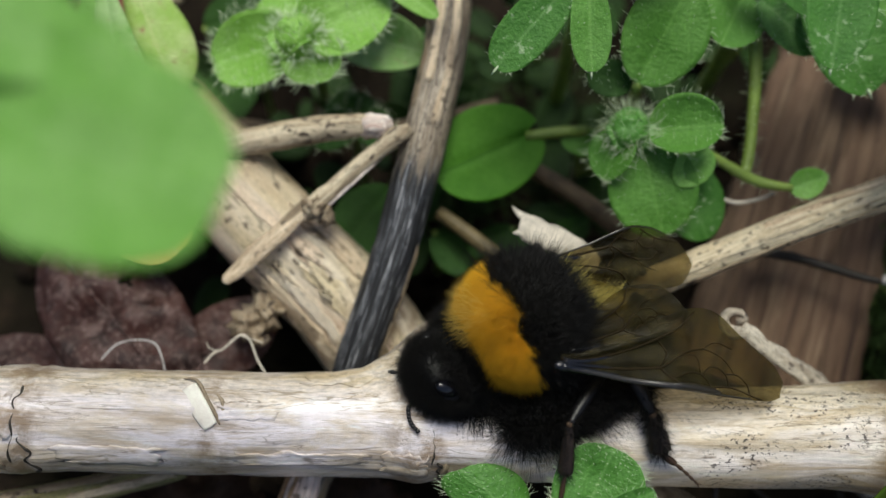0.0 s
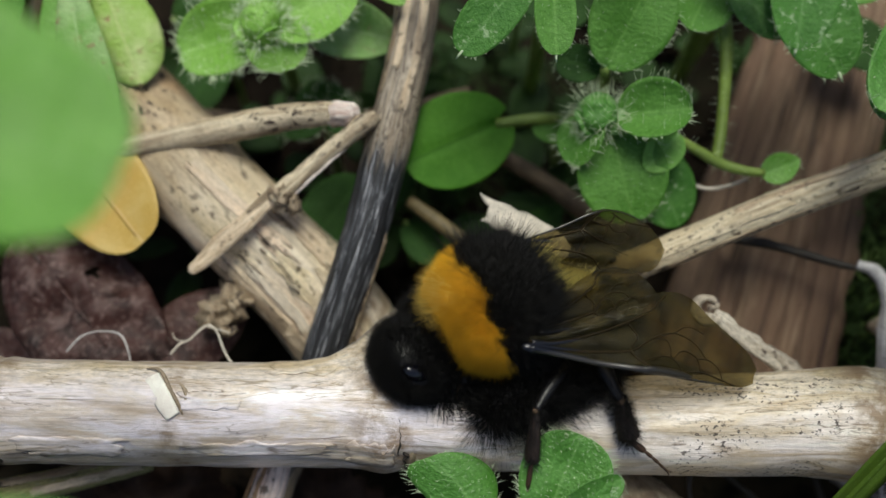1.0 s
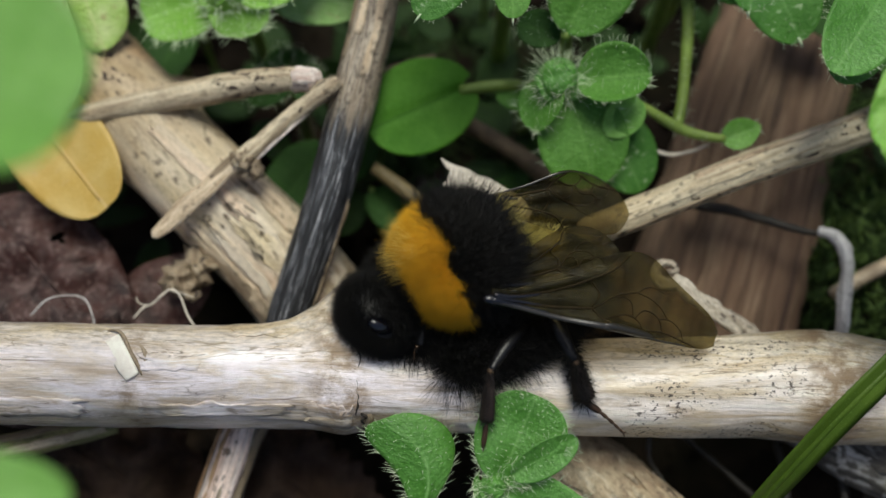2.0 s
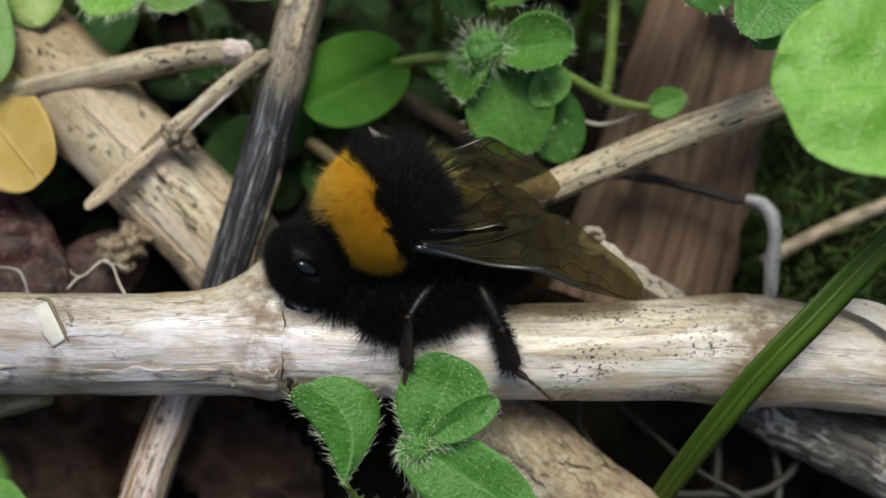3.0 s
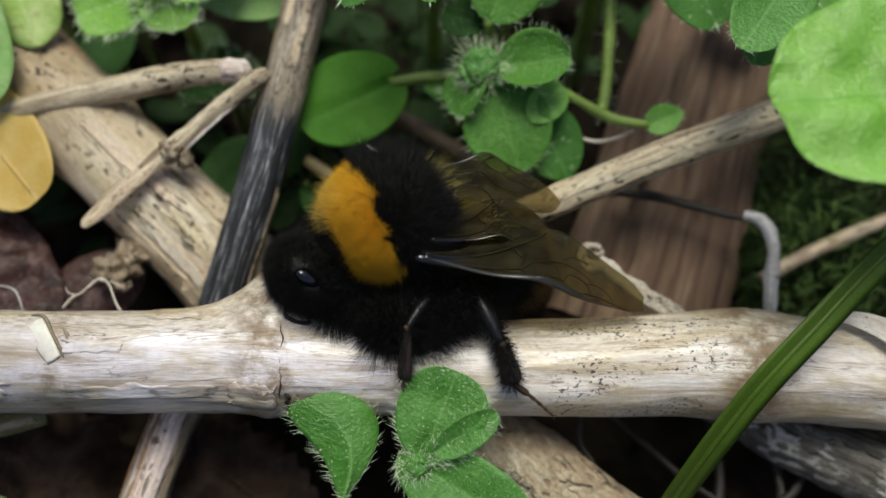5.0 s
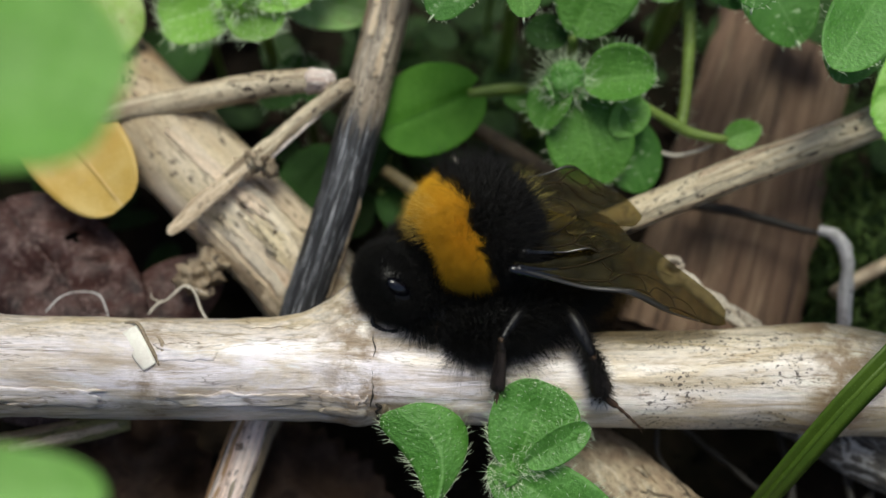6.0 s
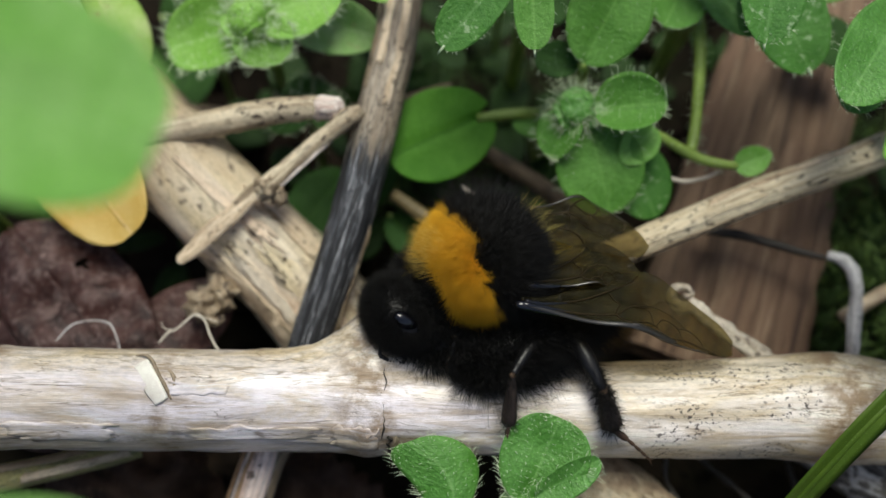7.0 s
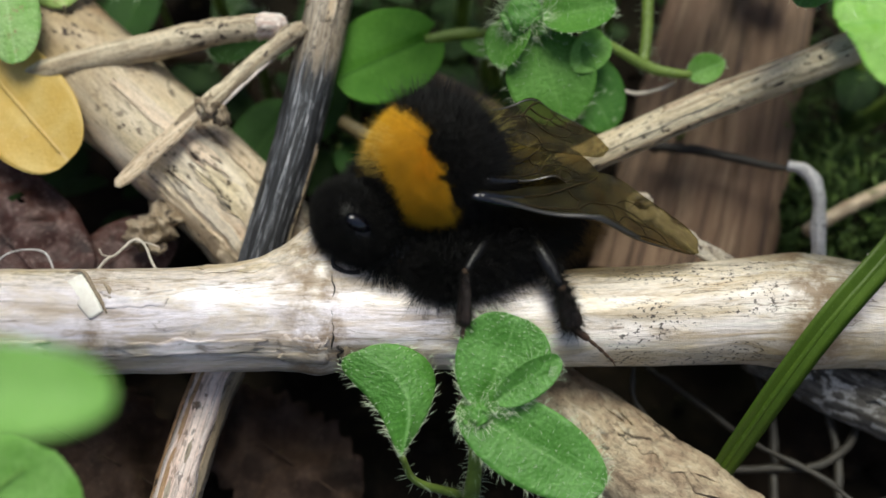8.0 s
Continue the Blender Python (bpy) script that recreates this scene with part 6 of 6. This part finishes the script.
def wing(parent, name, size, width, side, label, outline):
    """A wing in its own space: x to the tip, y to the trailing edge (side turns it over)."""
    ob = new(name)
    ob.parent = parent
    ORIGIN[ob.name] = np.zeros(3)
    tagged(ob, label)
    nu, nv = 22, 64
    up, low, rest, faces = [], [], [], []
    lead_at = spline(list(zip(outline[0], outline[1], [0] * len(outline[0]))), 60)
    trail_at = spline(list(zip(outline[2], outline[3], [0] * len(outline[2]))), 60)

    def edge(t):
        lead, trail = np.interp(t, lead_at[:, 0], lead_at[:, 1]), np.interp(t, trail_at[:, 0], trail_at[:, 1])
        return lead * width, max(trail, lead + 0.01) * width

    def lift(t, s):
        pleat = 0.23 * math.sin(s * 17 + t * 3.0) * math.sin(math.pi * min(1, t * 1.15)) * (0.4 + s)
        fold = 0.9 * math.exp(-((t - 0.47) / 0.13) ** 2) * (1 - s) ** 3
        return 0.22 * math.sin(t * 5 + s * 3) * s * t + pleat + fold - 0.5 * t * t + 0.35 * (1 - s) ** 3 * (1 - t)

    for j in range(nv + 1):
        t = j / nv
        a, b = edge(t)
        for i in range(nu + 1):
            s = i / nu
            p = np.array((t * size, (a + (b - a) * s) * side, lift(t, s)))
            up.append(p + (0, 0, 0.02)), low.append(p - (0, 0, 0.02)), rest.append((p[0], p[1], 0))
    n = len(up)
    at = lambda i, j: j * (nu + 1) + i
    for j in range(nv):
        for i in range(nu):
            f = (at(i, j), at(i, j + 1), at(i + 1, j + 1), at(i + 1, j))
            faces.append(f), faces.append(tuple(k + n for k in f[::-1]))
        for i in (0, nu):
            faces.append((at(i, j), at(i, j + 1), at(i, j + 1) + n, at(i, j) + n))
    membrane = part("membrane", (np.vstack([up, low]), faces, np.vstack([rest, rest])), M_WING, ob, "smoky translucent membrane")

    def on(t, s):
        a, b = edge(t)
        return (t * size, (a + (b - a) * s) * side, lift(t, s) + 0.03)

    lines = [([(0, 0.30), (0.2, 0.25), (0.42, 0.27)], 0.11), ([(0, 0.60), (0.25, 0.63), (0.48, 0.78), (0.56, 0.95)], 0.09), ([(0.41, 0.28), (0.46, 0.13), (0.53, 0.04)], 0.10), ([(0.42, 0.27), (0.50, 0.43), (0.62, 0.53)], 0.08),
             ([(0.41, 0.29), (0.44, 0.50), (0.40, 0.68)], 0.07), ([(0.47, 0.14), (0.56, 0.23), (0.63, 0.19), (0.665, 0.05)], 0.08), ([(0.61, 0.21), (0.65, 0.34), (0.72, 0.31), (0.75, 0.12)], 0.075), ([(0.72, 0.31), (0.78, 0.37), (0.83, 0.27), (0.85, 0.09)], 0.07),
             ([(0.63, 0.05), (0.75, 0.15), (0.86, 0.08), (0.91, 0.02)], 0.08), ([(0.50, 0.43), (0.57, 0.42), (0.60, 0.24)], 0.06), ([(0.62, 0.53), (0.72, 0.50), (0.765, 0.36)], 0.06), ([(0.62, 0.53), (0.66, 0.64), (0.74, 0.70)], 0.05)]
    veins = []
    for pts, r in lines:
        c = spline([(t, s, 0) for t, s in pts], 14)
        veins.append(tube([(*on(t, s), r * (0.88 - 0.36 * t)) for t, s, _ in c], 18, 6, 0, 1))
    swell = spline([(0, 0.03, 0.16), (0.15, 0.03, 0.14), (0.32, 0.03, 0.17), (0.48, 0.03, 0.20), (0.62, 0.02, 0.08), (0.86, 0.02, 0.04)], 30)
    rim = tube([(*on(t, s), r * (1.0 if outline is FORE else 0.4)) for t, s, r in swell], 60, 10, 0.02, 2, flat=0.6)
    if outline is FORE:
        stout = [[(0, 0.05), (0.10, 0.10), (0.24, 0.10)], [(0, 0.30), (0.10, 0.30), (0.26, 0.24)], [(0.01, 0.5), (0.09, 0.52), (0.2, 0.58)]]
        part("wing_base", join(*[tube([(*on(t, s), 0.17 - 0.4 * t) for t, s, _ in spline([(t, s, 0) for t, s in c], 10)], 14, 8, 0.03, 3) for c in stout]), M_EYE, membrane, "shiny stout veins at the wing's base")
    part("vein_net", join(*veins), M_VEIN, membrane, "dark network of veins")
    part("wing_edge", rim, M_COSTA, membrane, "glossy dark leading edge")
    root = join(ellipsoid((0.1, 0.05 * side, 0.12), (0.6, 0.34, 0.3), 10, 14), tube([(0.0, 0.0, 0.12, 0.30), (size * 0.10, -0.05 * side, 0.2, 0.2), (size * 0.22, -0.05 * side, 0.3, 0.1)], 12, 8, 0.02, 1))
    if outline is FORE:
        mark = [(*on(t, 0.05), w) for t, w in ((0.45, 0.05), (0.49, 0.22), (0.58, 0.27), (0.66, 0.2), (0.70, 0.04))]
        part("wing_mark", tube([(x, y, z + 0.12, w) for x, y, z, w in mark], 20, 12, 0.04, 2, flat=0.7), M_COSTA, membrane, "shiny thickened mark on the wing's edge")
    part("wing_root", root, M_EYE, ob, "shiny dark wing root")
    return ob


def leg(parent, hip, knee, ankle, toe, thick, hairs, name, label=""):
    """A leg of hairy joints, a flattened shin and a thin jointed foot with claws, given in the bee's space."""
    hip, knee, ankle, toe = (np.array(p, float) for p in (hip, knee, ankle, toe))
    ob = new(name)
    ob.parent = parent
    ORIGIN[ob.name] = np.zeros(3)
    tagged(ob, label)
    mid = (hip + knee) / 2 + (0, 0, 0.3)
    shade = M_SHIN if hairs > 300 else M_BLACK
    thigh = tube([(*hip, thick * 0.7), (*mid, thick * 0.85), (*knee, thick * 0.5)], 16, 12, 0.05, 1)
    shin = tube([(*knee, thick * 0.45), (*(knee * 0.55 + ankle * 0.45), thick * 0.85), (*(knee * 0.1 + ankle * 0.9), thick * 1.0), (*ankle, thick * 0.6)], 20, 12, 0.05, 2, flat=0.6)
    part("thigh", thigh, M_BLACK, ob)
    part("shin", shin, shade, ob, "flattened dark brown shin" if shade is M_SHIN else "")
    step = toe - ankle
    cuts = [ankle + step * s + np.array((0, 0, 0.25)) * math.sin(math.pi * s) for s in (0, 0.4, 0.6, 0.76, 0.9, 1.0)]
    for k in range(5):
        w = thick * (0.36, 0.21, 0.19, 0.17, 0.14)[k]
        part("foot_joint", tube([(*cuts[k], w * 0.7), (*(cuts[k] * 0.3 + cuts[k + 1] * 0.7), w), (*cuts[k + 1], w * 0.65)], 8, 8, 0.02, 3 + k), M_FOOT, ob, "brown foot joint")
    out = unit(np.cross(step, (0, 0, 1)))
    for side in (1, -1):
        part("claw", cones([toe], [unit(step) + out * 0.6 * side], thick * 0.7, 0.12), M_FOOT, ob)
    part("knee_joint", ellipsoid(knee, np.array((1, 1, 1)) * thick * 0.5, 8, 10), M_KNEE, ob, "pale amber knee")
    roots, ways = [], []
    for a, b, count in ((hip, knee, hairs), (knee, ankle, hairs)):
        for _ in range(count):
            s = RNG.random()
            w = unit(RNG.normal(0, 1, 3))
            roots.append(a + (b - a) * s + w * thick * 0.5)
            ways.append(w + unit(b - a) * 0.8)
    part("leg_hairs", cones(roots, ways, RNG.uniform(0.3, 1.1, len(roots)) * (0.45 + (0.9 if thick < 0.8 else 1.3) * thick), 0.03), M_FURB, ob, kind="stuff")
    return ob


def build_bee():
    bee = thing("bumblebee", (0, 0, 0), "furry black bumblebee with an orange-yellow collar clinging to the pale stem", "bumblebee")
    ORIGIN[bee.name] = np.zeros(3)
    bee.matrix_basis = BEE_LATE
    thorax = part("thorax", ellipsoid((0, 0, 0), (3.7, 3.9, 3.4), 20, 28), M_BLACK, bee)
    collar = lambda x, y, z: x - 0.10 * y + 0.07 * math.sin(5 * y + 0.6) + 0.12 * noise.noise(Vector((x * 7, y * 7, z * 7))) > 0.17 and x - 0.04 * y < 0.85 and z > -0.42
    part("collar_fur", fur((0, 0, 0), (3.8, 4.0, 3.5), 140000, 1.3, collar, None, -0.12, 0.024, 1.0, 0.13), M_FURY, thorax, "orange-yellow collar of dense fur", "stuff")
    part("fringe_fur", fur((0, 0, 0), (3.8, 4.0, 3.5), 15000, 1.85, lambda x, y, z: 0.42 < x < 0.92 and y < 0.10 and z > -0.4, None, 0.22, 0.024), M_FURP, thorax, "pale fringe of longer hairs on the collar", "stuff")
    part("long_fur", fur((0, 0, 0), (3.8, 4.0, 3.5), 9000, 3.0, lambda x, y, z: -0.85 < x < 0.15, None, -0.15, 0.030, 1.0, 0.34), M_FURB, thorax, "longer loose black hairs", "stuff")
    part("black_fur", fur((0, 0, 0), (3.8, 4.0, 3.5), 52000, 1.5, lambda x, y, z: not collar(x, y, z), None, -0.35, 0.030), M_FURB, thorax, "black fur behind the collar", "stuff")

    part("rear_fringe", fur((0, 0, 0), (3.8, 4.0, 3.5), 5000, 2.5, lambda x, y, z: x < -0.86 and z > 0.0, None, -0.3, 0.028), M_FURG, thorax, "dull yellow hairs behind the thorax", "stuff")

    back = np.array(BEE_LATE.inverted())

    def own(x, y, z):
        return (back @ np.array((x * MM, y * MM, z * MM, 1)))[:3] / MM

    tc, tr = own(5.9, 6.3, 15.0), (4.8, 3.5, 3.0)
    tx = unit(own(-0.9, 6.9, 19.5) - tc)
    ty = unit(np.cross((0, 0, 1), tx))
    tail_turn = np.stack([tx, ty, np.cross(tx, ty)], 1)
    abdomen = part("abdomen", ellipsoid(tc, tr, 20, 28, tail_turn), M_BLACK, bee)
    band = lambda x, y, z: 0.45 < x < 0.80 and z > -0.1
    part("band_fur", fur(tc, tr, 14000, 2.3, band, tail_turn, -0.5, 0.034), M_FURG, abdomen, "dull yellow fur band", "stuff")
    part("black_fur", fur(tc, tr, 20000, 0.9, lambda x, y, z: not band(x, y, z), tail_turn, -0.9, 0.042), M_FURB, abdomen, "black fur", "stuff")

    part("tail_fur", fur(tc, tr, 9000, 1.9, lambda x, y, z: x < -0.45, tail_turn, -0.9, 0.030), M_TAIL, abdomen, "brown-buff wisps at the tail", "stuff")

    flank, flank_size = own(2.3, 2.4, 17.3), (5.8, 2.5, 2.2)
    under = part("underside", ellipsoid(flank, flank_size, 14, 20), M_BLACK, bee)
    part("black_fur", fur(flank, flank_size, 24000, 1.5, lambda x, y, z: True, None, -0.25, 0.040), M_FURB, under, "long black fur on the flank", "stuff")
    part("loose_fur", fur(flank, flank_size, 7000, 2.7, lambda x, y, z: True, None, -0.15, 0.028), M_FURB, under, "loose long black hairs", "stuff")
    part("hanging_fur", fur(flank, flank_size, 5000, 3.6, lambda x, y, z: y > 0.15 and z < 0.5, None, -0.1, 0.018, 0.8, 0.4), M_FURB, under, "long black hairs hanging over the cane", "stuff")
    neck = part("neck", ellipsoid(own(-4.6, 5.0, 17.9), (2.9, 3.4, 2.7), 12, 18), M_BLACK, bee)
    part("black_fur", fur(own(-4.6, 5.0, 17.9), (2.9, 3.4, 2.7), 16000, 1.25, lambda x, y, z: True, None, -0.1, 0.040), M_FURB, neck, "black neck ruff", "stuff")

    chest = part("chest", ellipsoid(own(-3.7, 2.5, 17.1), (3.2, 2.3, 2.0), 12, 18), M_BLACK, bee)
    part("black_fur", fur(own(-3.7, 2.5, 17.1), (3.2, 2.3, 2.0), 9000, 1.7, lambda x, y, z: True, None, -0.1, 0.036), M_FURB, chest, "black chest fur", "stuff")

    head_turn = Matrix.Rotation(radians(-14), 3, "Z") @ Matrix.Rotation(radians(30), 3, "Y")
    hc = own(-6.7, 3.3, 18.6)
    head = part("head", ellipsoid(hc, (2.2, 2.8, 2.9), 18, 24, head_turn), M_BLACK, bee)
    ht = np.array(head_turn)
    part("black_fur", fur(hc, (2.25, 2.8, 2.9), 26000, 0.95, lambda x, y, z: abs(y) < 0.5 or ((x * 2.25 + 0.8) / 0.38)**2 + ((z * 2.9 - 1.1) / 0.8)**2 > 1, head_turn, 0.05, 0.026), M_FURB, head, "short black face fur", "stuff")
    feelers = []
    for s in (1, -1):
        eye = ellipsoid(hc + ht @ (-0.8, 2.0 * s, 1.1), (0.60, 0.62, 1.12), 16, 22, head_turn)
        part("eye", eye, M_EYE, head, "glossy black compound eye")
        a0 = hc + ht @ (1.75, 0.7 * s, 0.8)
        feeler = new("antenna")
        feeler.parent = bee
        feeler.location = v(*a0)
        ORIGIN[feeler.name] = a0
        tagged(feeler, "bent jointed black antenna")
        elbow, end = a0 + (1.25, 0.9 * s, 0.7), a0 + (1.5, 2.3 * s, -0.5)
        part("scape", tube([(*a0, 0.15), (*(a0 * 0.4 + elbow * 0.6), 0.13), (*elbow, 0.15)], 12, 8, 0.02, 3), M_BLACK, feeler)
        for k in range(8):
            q0, q1 = elbow + (end - elbow) * k / 8 + np.array((0.25, 0, 0)) * math.sin(k * 0.4), elbow + (end - elbow) * (k + 1) / 8 + np.array((0.25, 0, 0)) * math.sin((k + 1) * 0.4)
            part("feeler_joint", tube([(*q0, 0.13), (*(q0 * 0.5 + q1 * 0.5), 0.17), (*q1, 0.13)], 6, 8, 0, 1), M_BLACK, feeler)
        feelers.append(feeler)
        m0 = hc + ht @ (0.9, 0.7 * s, -2.6)
        part("mandible", tube([(*m0, 0.42), (*(m0 + (0.35, -0.1 * s, -0.6)), 0.35), (*(m0 + (0.2, -0.5 * s, -1.0)), 0.12)], 10, 8, 0.02, 4), M_BLACK, head, "black jaw")
    lip = hc + ht @ (1.2, 0, -2.4)
    part("tongue_sheath", tube([(*lip, 0.4), (*(lip + (0.0, 0, -0.8)), 0.34), (*(lip + (-0.6, 0, -1.5)), 0.18)], 10, 8, 0.02, 5), M_KNEE, head)
    lw = wing(bee, "left_wing", 17.0, 5.6, 1, "left wing, smoky and translucent", FORE)
    rw = wing(bee, "right_wing", 11.4, 4.6, -1, "right wing, smoky and translucent", FAR)
    lh = wing(bee, "left_hindwing", 9.6, 3.6, 1, "left hind wing, smoky and translucent", HIND)
    legs = [
        leg(bee, own(2.6, 2.3, 19.0), own(0.3, -1.0, 19.9), own(0.1, -4.2, 18.3), own(-0.2, -8.1, 15.0), 0.54, 560, "middle_leg", "left middle leg gripping the stem"),
        leg(bee, own(4.6, 2.4, 18.6), own(6.7, -1.6, 18.3), own(7.5, -4.1, 17.0), own(10.3, -5.9, 15.2), 0.74, 1500, "hind_leg", "broad left hind leg pressed to the stem"),
        leg(bee, own(-3.6, 3.4, 18.4), own(-3.7, 1.9, 19.0), own(-3.9, 0.6, 18.4), own(-4.2, -0.2, 17.9), 0.42, 70, "front_leg", "left front leg tucked under the head"),
        leg(bee, own(-0.6, 9.0, 17.0), own(-1.4, 12.0, 15.5), own(-2.0, 12.2, 12.0), own(-2.6, 12.4, 10.8), 0.6, 60, "middle_leg", "right middle leg"),
        leg(bee, own(4.2, 8.0, 16.6), own(6.4, 10.4, 14.4), own(7.6, 10.6, 12.6), own(8.8, 10.6, 11.8), 0.8, 60, "hind_leg", "right hind leg"),
        leg(bee, own(-4.4, 5.6, 17.0), own(-6.4, 6.4, 15.0), own(-7.0, 5.2, 13.0), own(-7.4, 4.2, 12.4), 0.5, 50, "front_leg", "right front leg"),
    ]
    return bee, lw, rw, lh, legs, feelers


def axes(origin, ahead, normal):
    """A pose at origin (mm) with x along ahead and z near normal."""
    x = Vector(ahead).normalized()
    y = Vector(normal).cross(x).normalized()
    z = x.cross(y)
    m = Matrix((x, y, z)).transposed().to_4x4()
    m.translation = v(*origin)
    return m


build_ground()
build_crumbs()
build_main_stem()
build_twigs()
build_rootlets()
build_board()
build_middle_weed()
build_oval_seedling()
build_top_left_weed()
TALL_WEED, NEAR_WEED = build_left_leaves()
build_top_right()
build_front_weed()
build_grass()
build_dead_leaves()
build_undergrowth()
build_carpet()
build_moss()
BEE, LEFT_WING, RIGHT_WING, LEFT_HIND, LEGS, FEELERS = build_bee()


def motions():
    # the bee creeps up the cane, pauses, then shuffles a little
    crouch = [(t, pose(x * MM, y * MM, 20.2 * MM, 22, 4, 213)) for t, x, y in ((0, -2.7, 4.6), (0.5, -2.65, 4.7), (1.0, -2.45, 4.8), (1.5, -2.1, 5.4), (2.0, -1.9, 5.35), (2.2, -1.85, 5.45))]
    stand = [(t, pose(x * MM, y * MM, 20.4 * MM, 28, 0, 212)) for t, x, y in ((3.3, -1.3, 6.8), (4.7, -1.3, 6.8), (5.8, -1.5, 6.9), (6.5, -1.9, 7.1), (7.0, -1.9, 7.1), (7.5, -1.7, 6.8), (8.0, -1.5, 6.8))]
    between = (2.75, crouch[-1][1].lerp(stand[0][1], 0.5))
    walk(BEE, crouch + [between] + stand)
    # wings: where each root sits beside the thorax, where its tip points, and which way it faces, crouched and standing
    spread = {
        LEFT_WING: (((2.2, -3.8, 23.4), (16.5, -0.4, 17.5), (0.0, -0.15, 1)), ((2.6, -4.3, 23.4), (16.6, 0.9, 17.5), (0.0, 0.26, 1))),
        LEFT_HIND: (((3.2, -2.5, 22.2), (10.6, 5.2, 18.6), (0.0, -0.2, 1)), ((3.4, -2.6, 22.4), (11.4, 6.0, 17.9), (0.0, 0.05, 1))),
        RIGHT_WING: (((1.7, 4.4, 20.6), (10.6, 10.3, 17.6), (0.0, -0.2, 1)), ((1.7, 3.5, 20.8), (11.0, 9.8, 17.8), (0.0, 0.4, 1))),
    }

    def set_wing(body, root, tip, normal):
        at = body.translation / MM
        at = Vector((at.x + root[0], at.y + root[1], root[2]))
        return body.inverted() @ axes(at, Vector(tip) - at, normal)

    for ob, (low, high) in spread.items():
        a = [(t, set_wing(m, *low)) for t, m in crouch]
        b = [(t, set_wing(m, *high)) for t, m in stand]
        walk(ob, a + [(2.75, a[-1][1].lerp(b[0][1], 0.5))] + b)
    # the feet keep their hold while the body moves
    slid = ((0.2, -1.3, 0), (-0.4, 0.4, 0), (-0.5, -0.9, 0), (0, 0, 0), (0, 0, 0), (-0.4, -0.6, 0))
    for ob, d in zip(LEGS, slid):
        a = [(t, m.inverted() @ Matrix.Translation(v(*d)) @ BEE_LATE) for t, m in crouch]
        b = [(t, m.inverted() @ BEE_LATE) for t, m in stand]
        walk(ob, a + [(2.75, a[-1][1].lerp(b[0][1], 0.5))] + b)
    # the antennae fold down before the face
    for ob, s in zip(FEELERS, (1, -1)):
        up = Matrix.Translation(ob.location)
        down = up @ Euler((radians(-20 * s), radians(62), 0)).to_matrix().to_4x4()
        walk(ob, [(0, up), (0.6, up), (1.0, up.lerp(down, 0.7)), (2.2, down), (8, down)])
    # the tall weed over the litter sways a little
    home = v(-44, 14, 0)
    sway = lambda x, y: Matrix.Translation(home + v(x, y, 0))
    walk(TALL_WEED, [(0, sway(0, 0)), (0.5, sway(0, -0.1)), (1.0, sway(-1.1, -0.3)), (1.5, sway(-0.7, 0.4)), (2.0, sway(0.1, 0.2)), (3.3, sway(0, 0)), (4.7, sway(0, -0.8)), (6, sway(-0.1, -1.8)), (6.5, sway(0.05, -0.7)), (7, sway(0.5, 0.1)), (8, sway(0.3, 0))])
    low = v(-30, -22, 0)
    nod = lambda x, y: Matrix.Translation(low + v(x, y, 0))
    walk(NEAR_WEED, [(0, nod(-3.6, 3.2)), (2.0, nod(-3.1, 3.0)), (3.5, nod(0.1, 0.5)), (4.5, nod(-0.6, 1.0)), (6, nod(-3.0, 1.1)), (6.5, nod(-3.4, 2.3)), (7, nod(-3.0, 2.0)), (7.5, nod(-0.5, 0.3)), (8, nod(0.2, 0.6))])


motions()
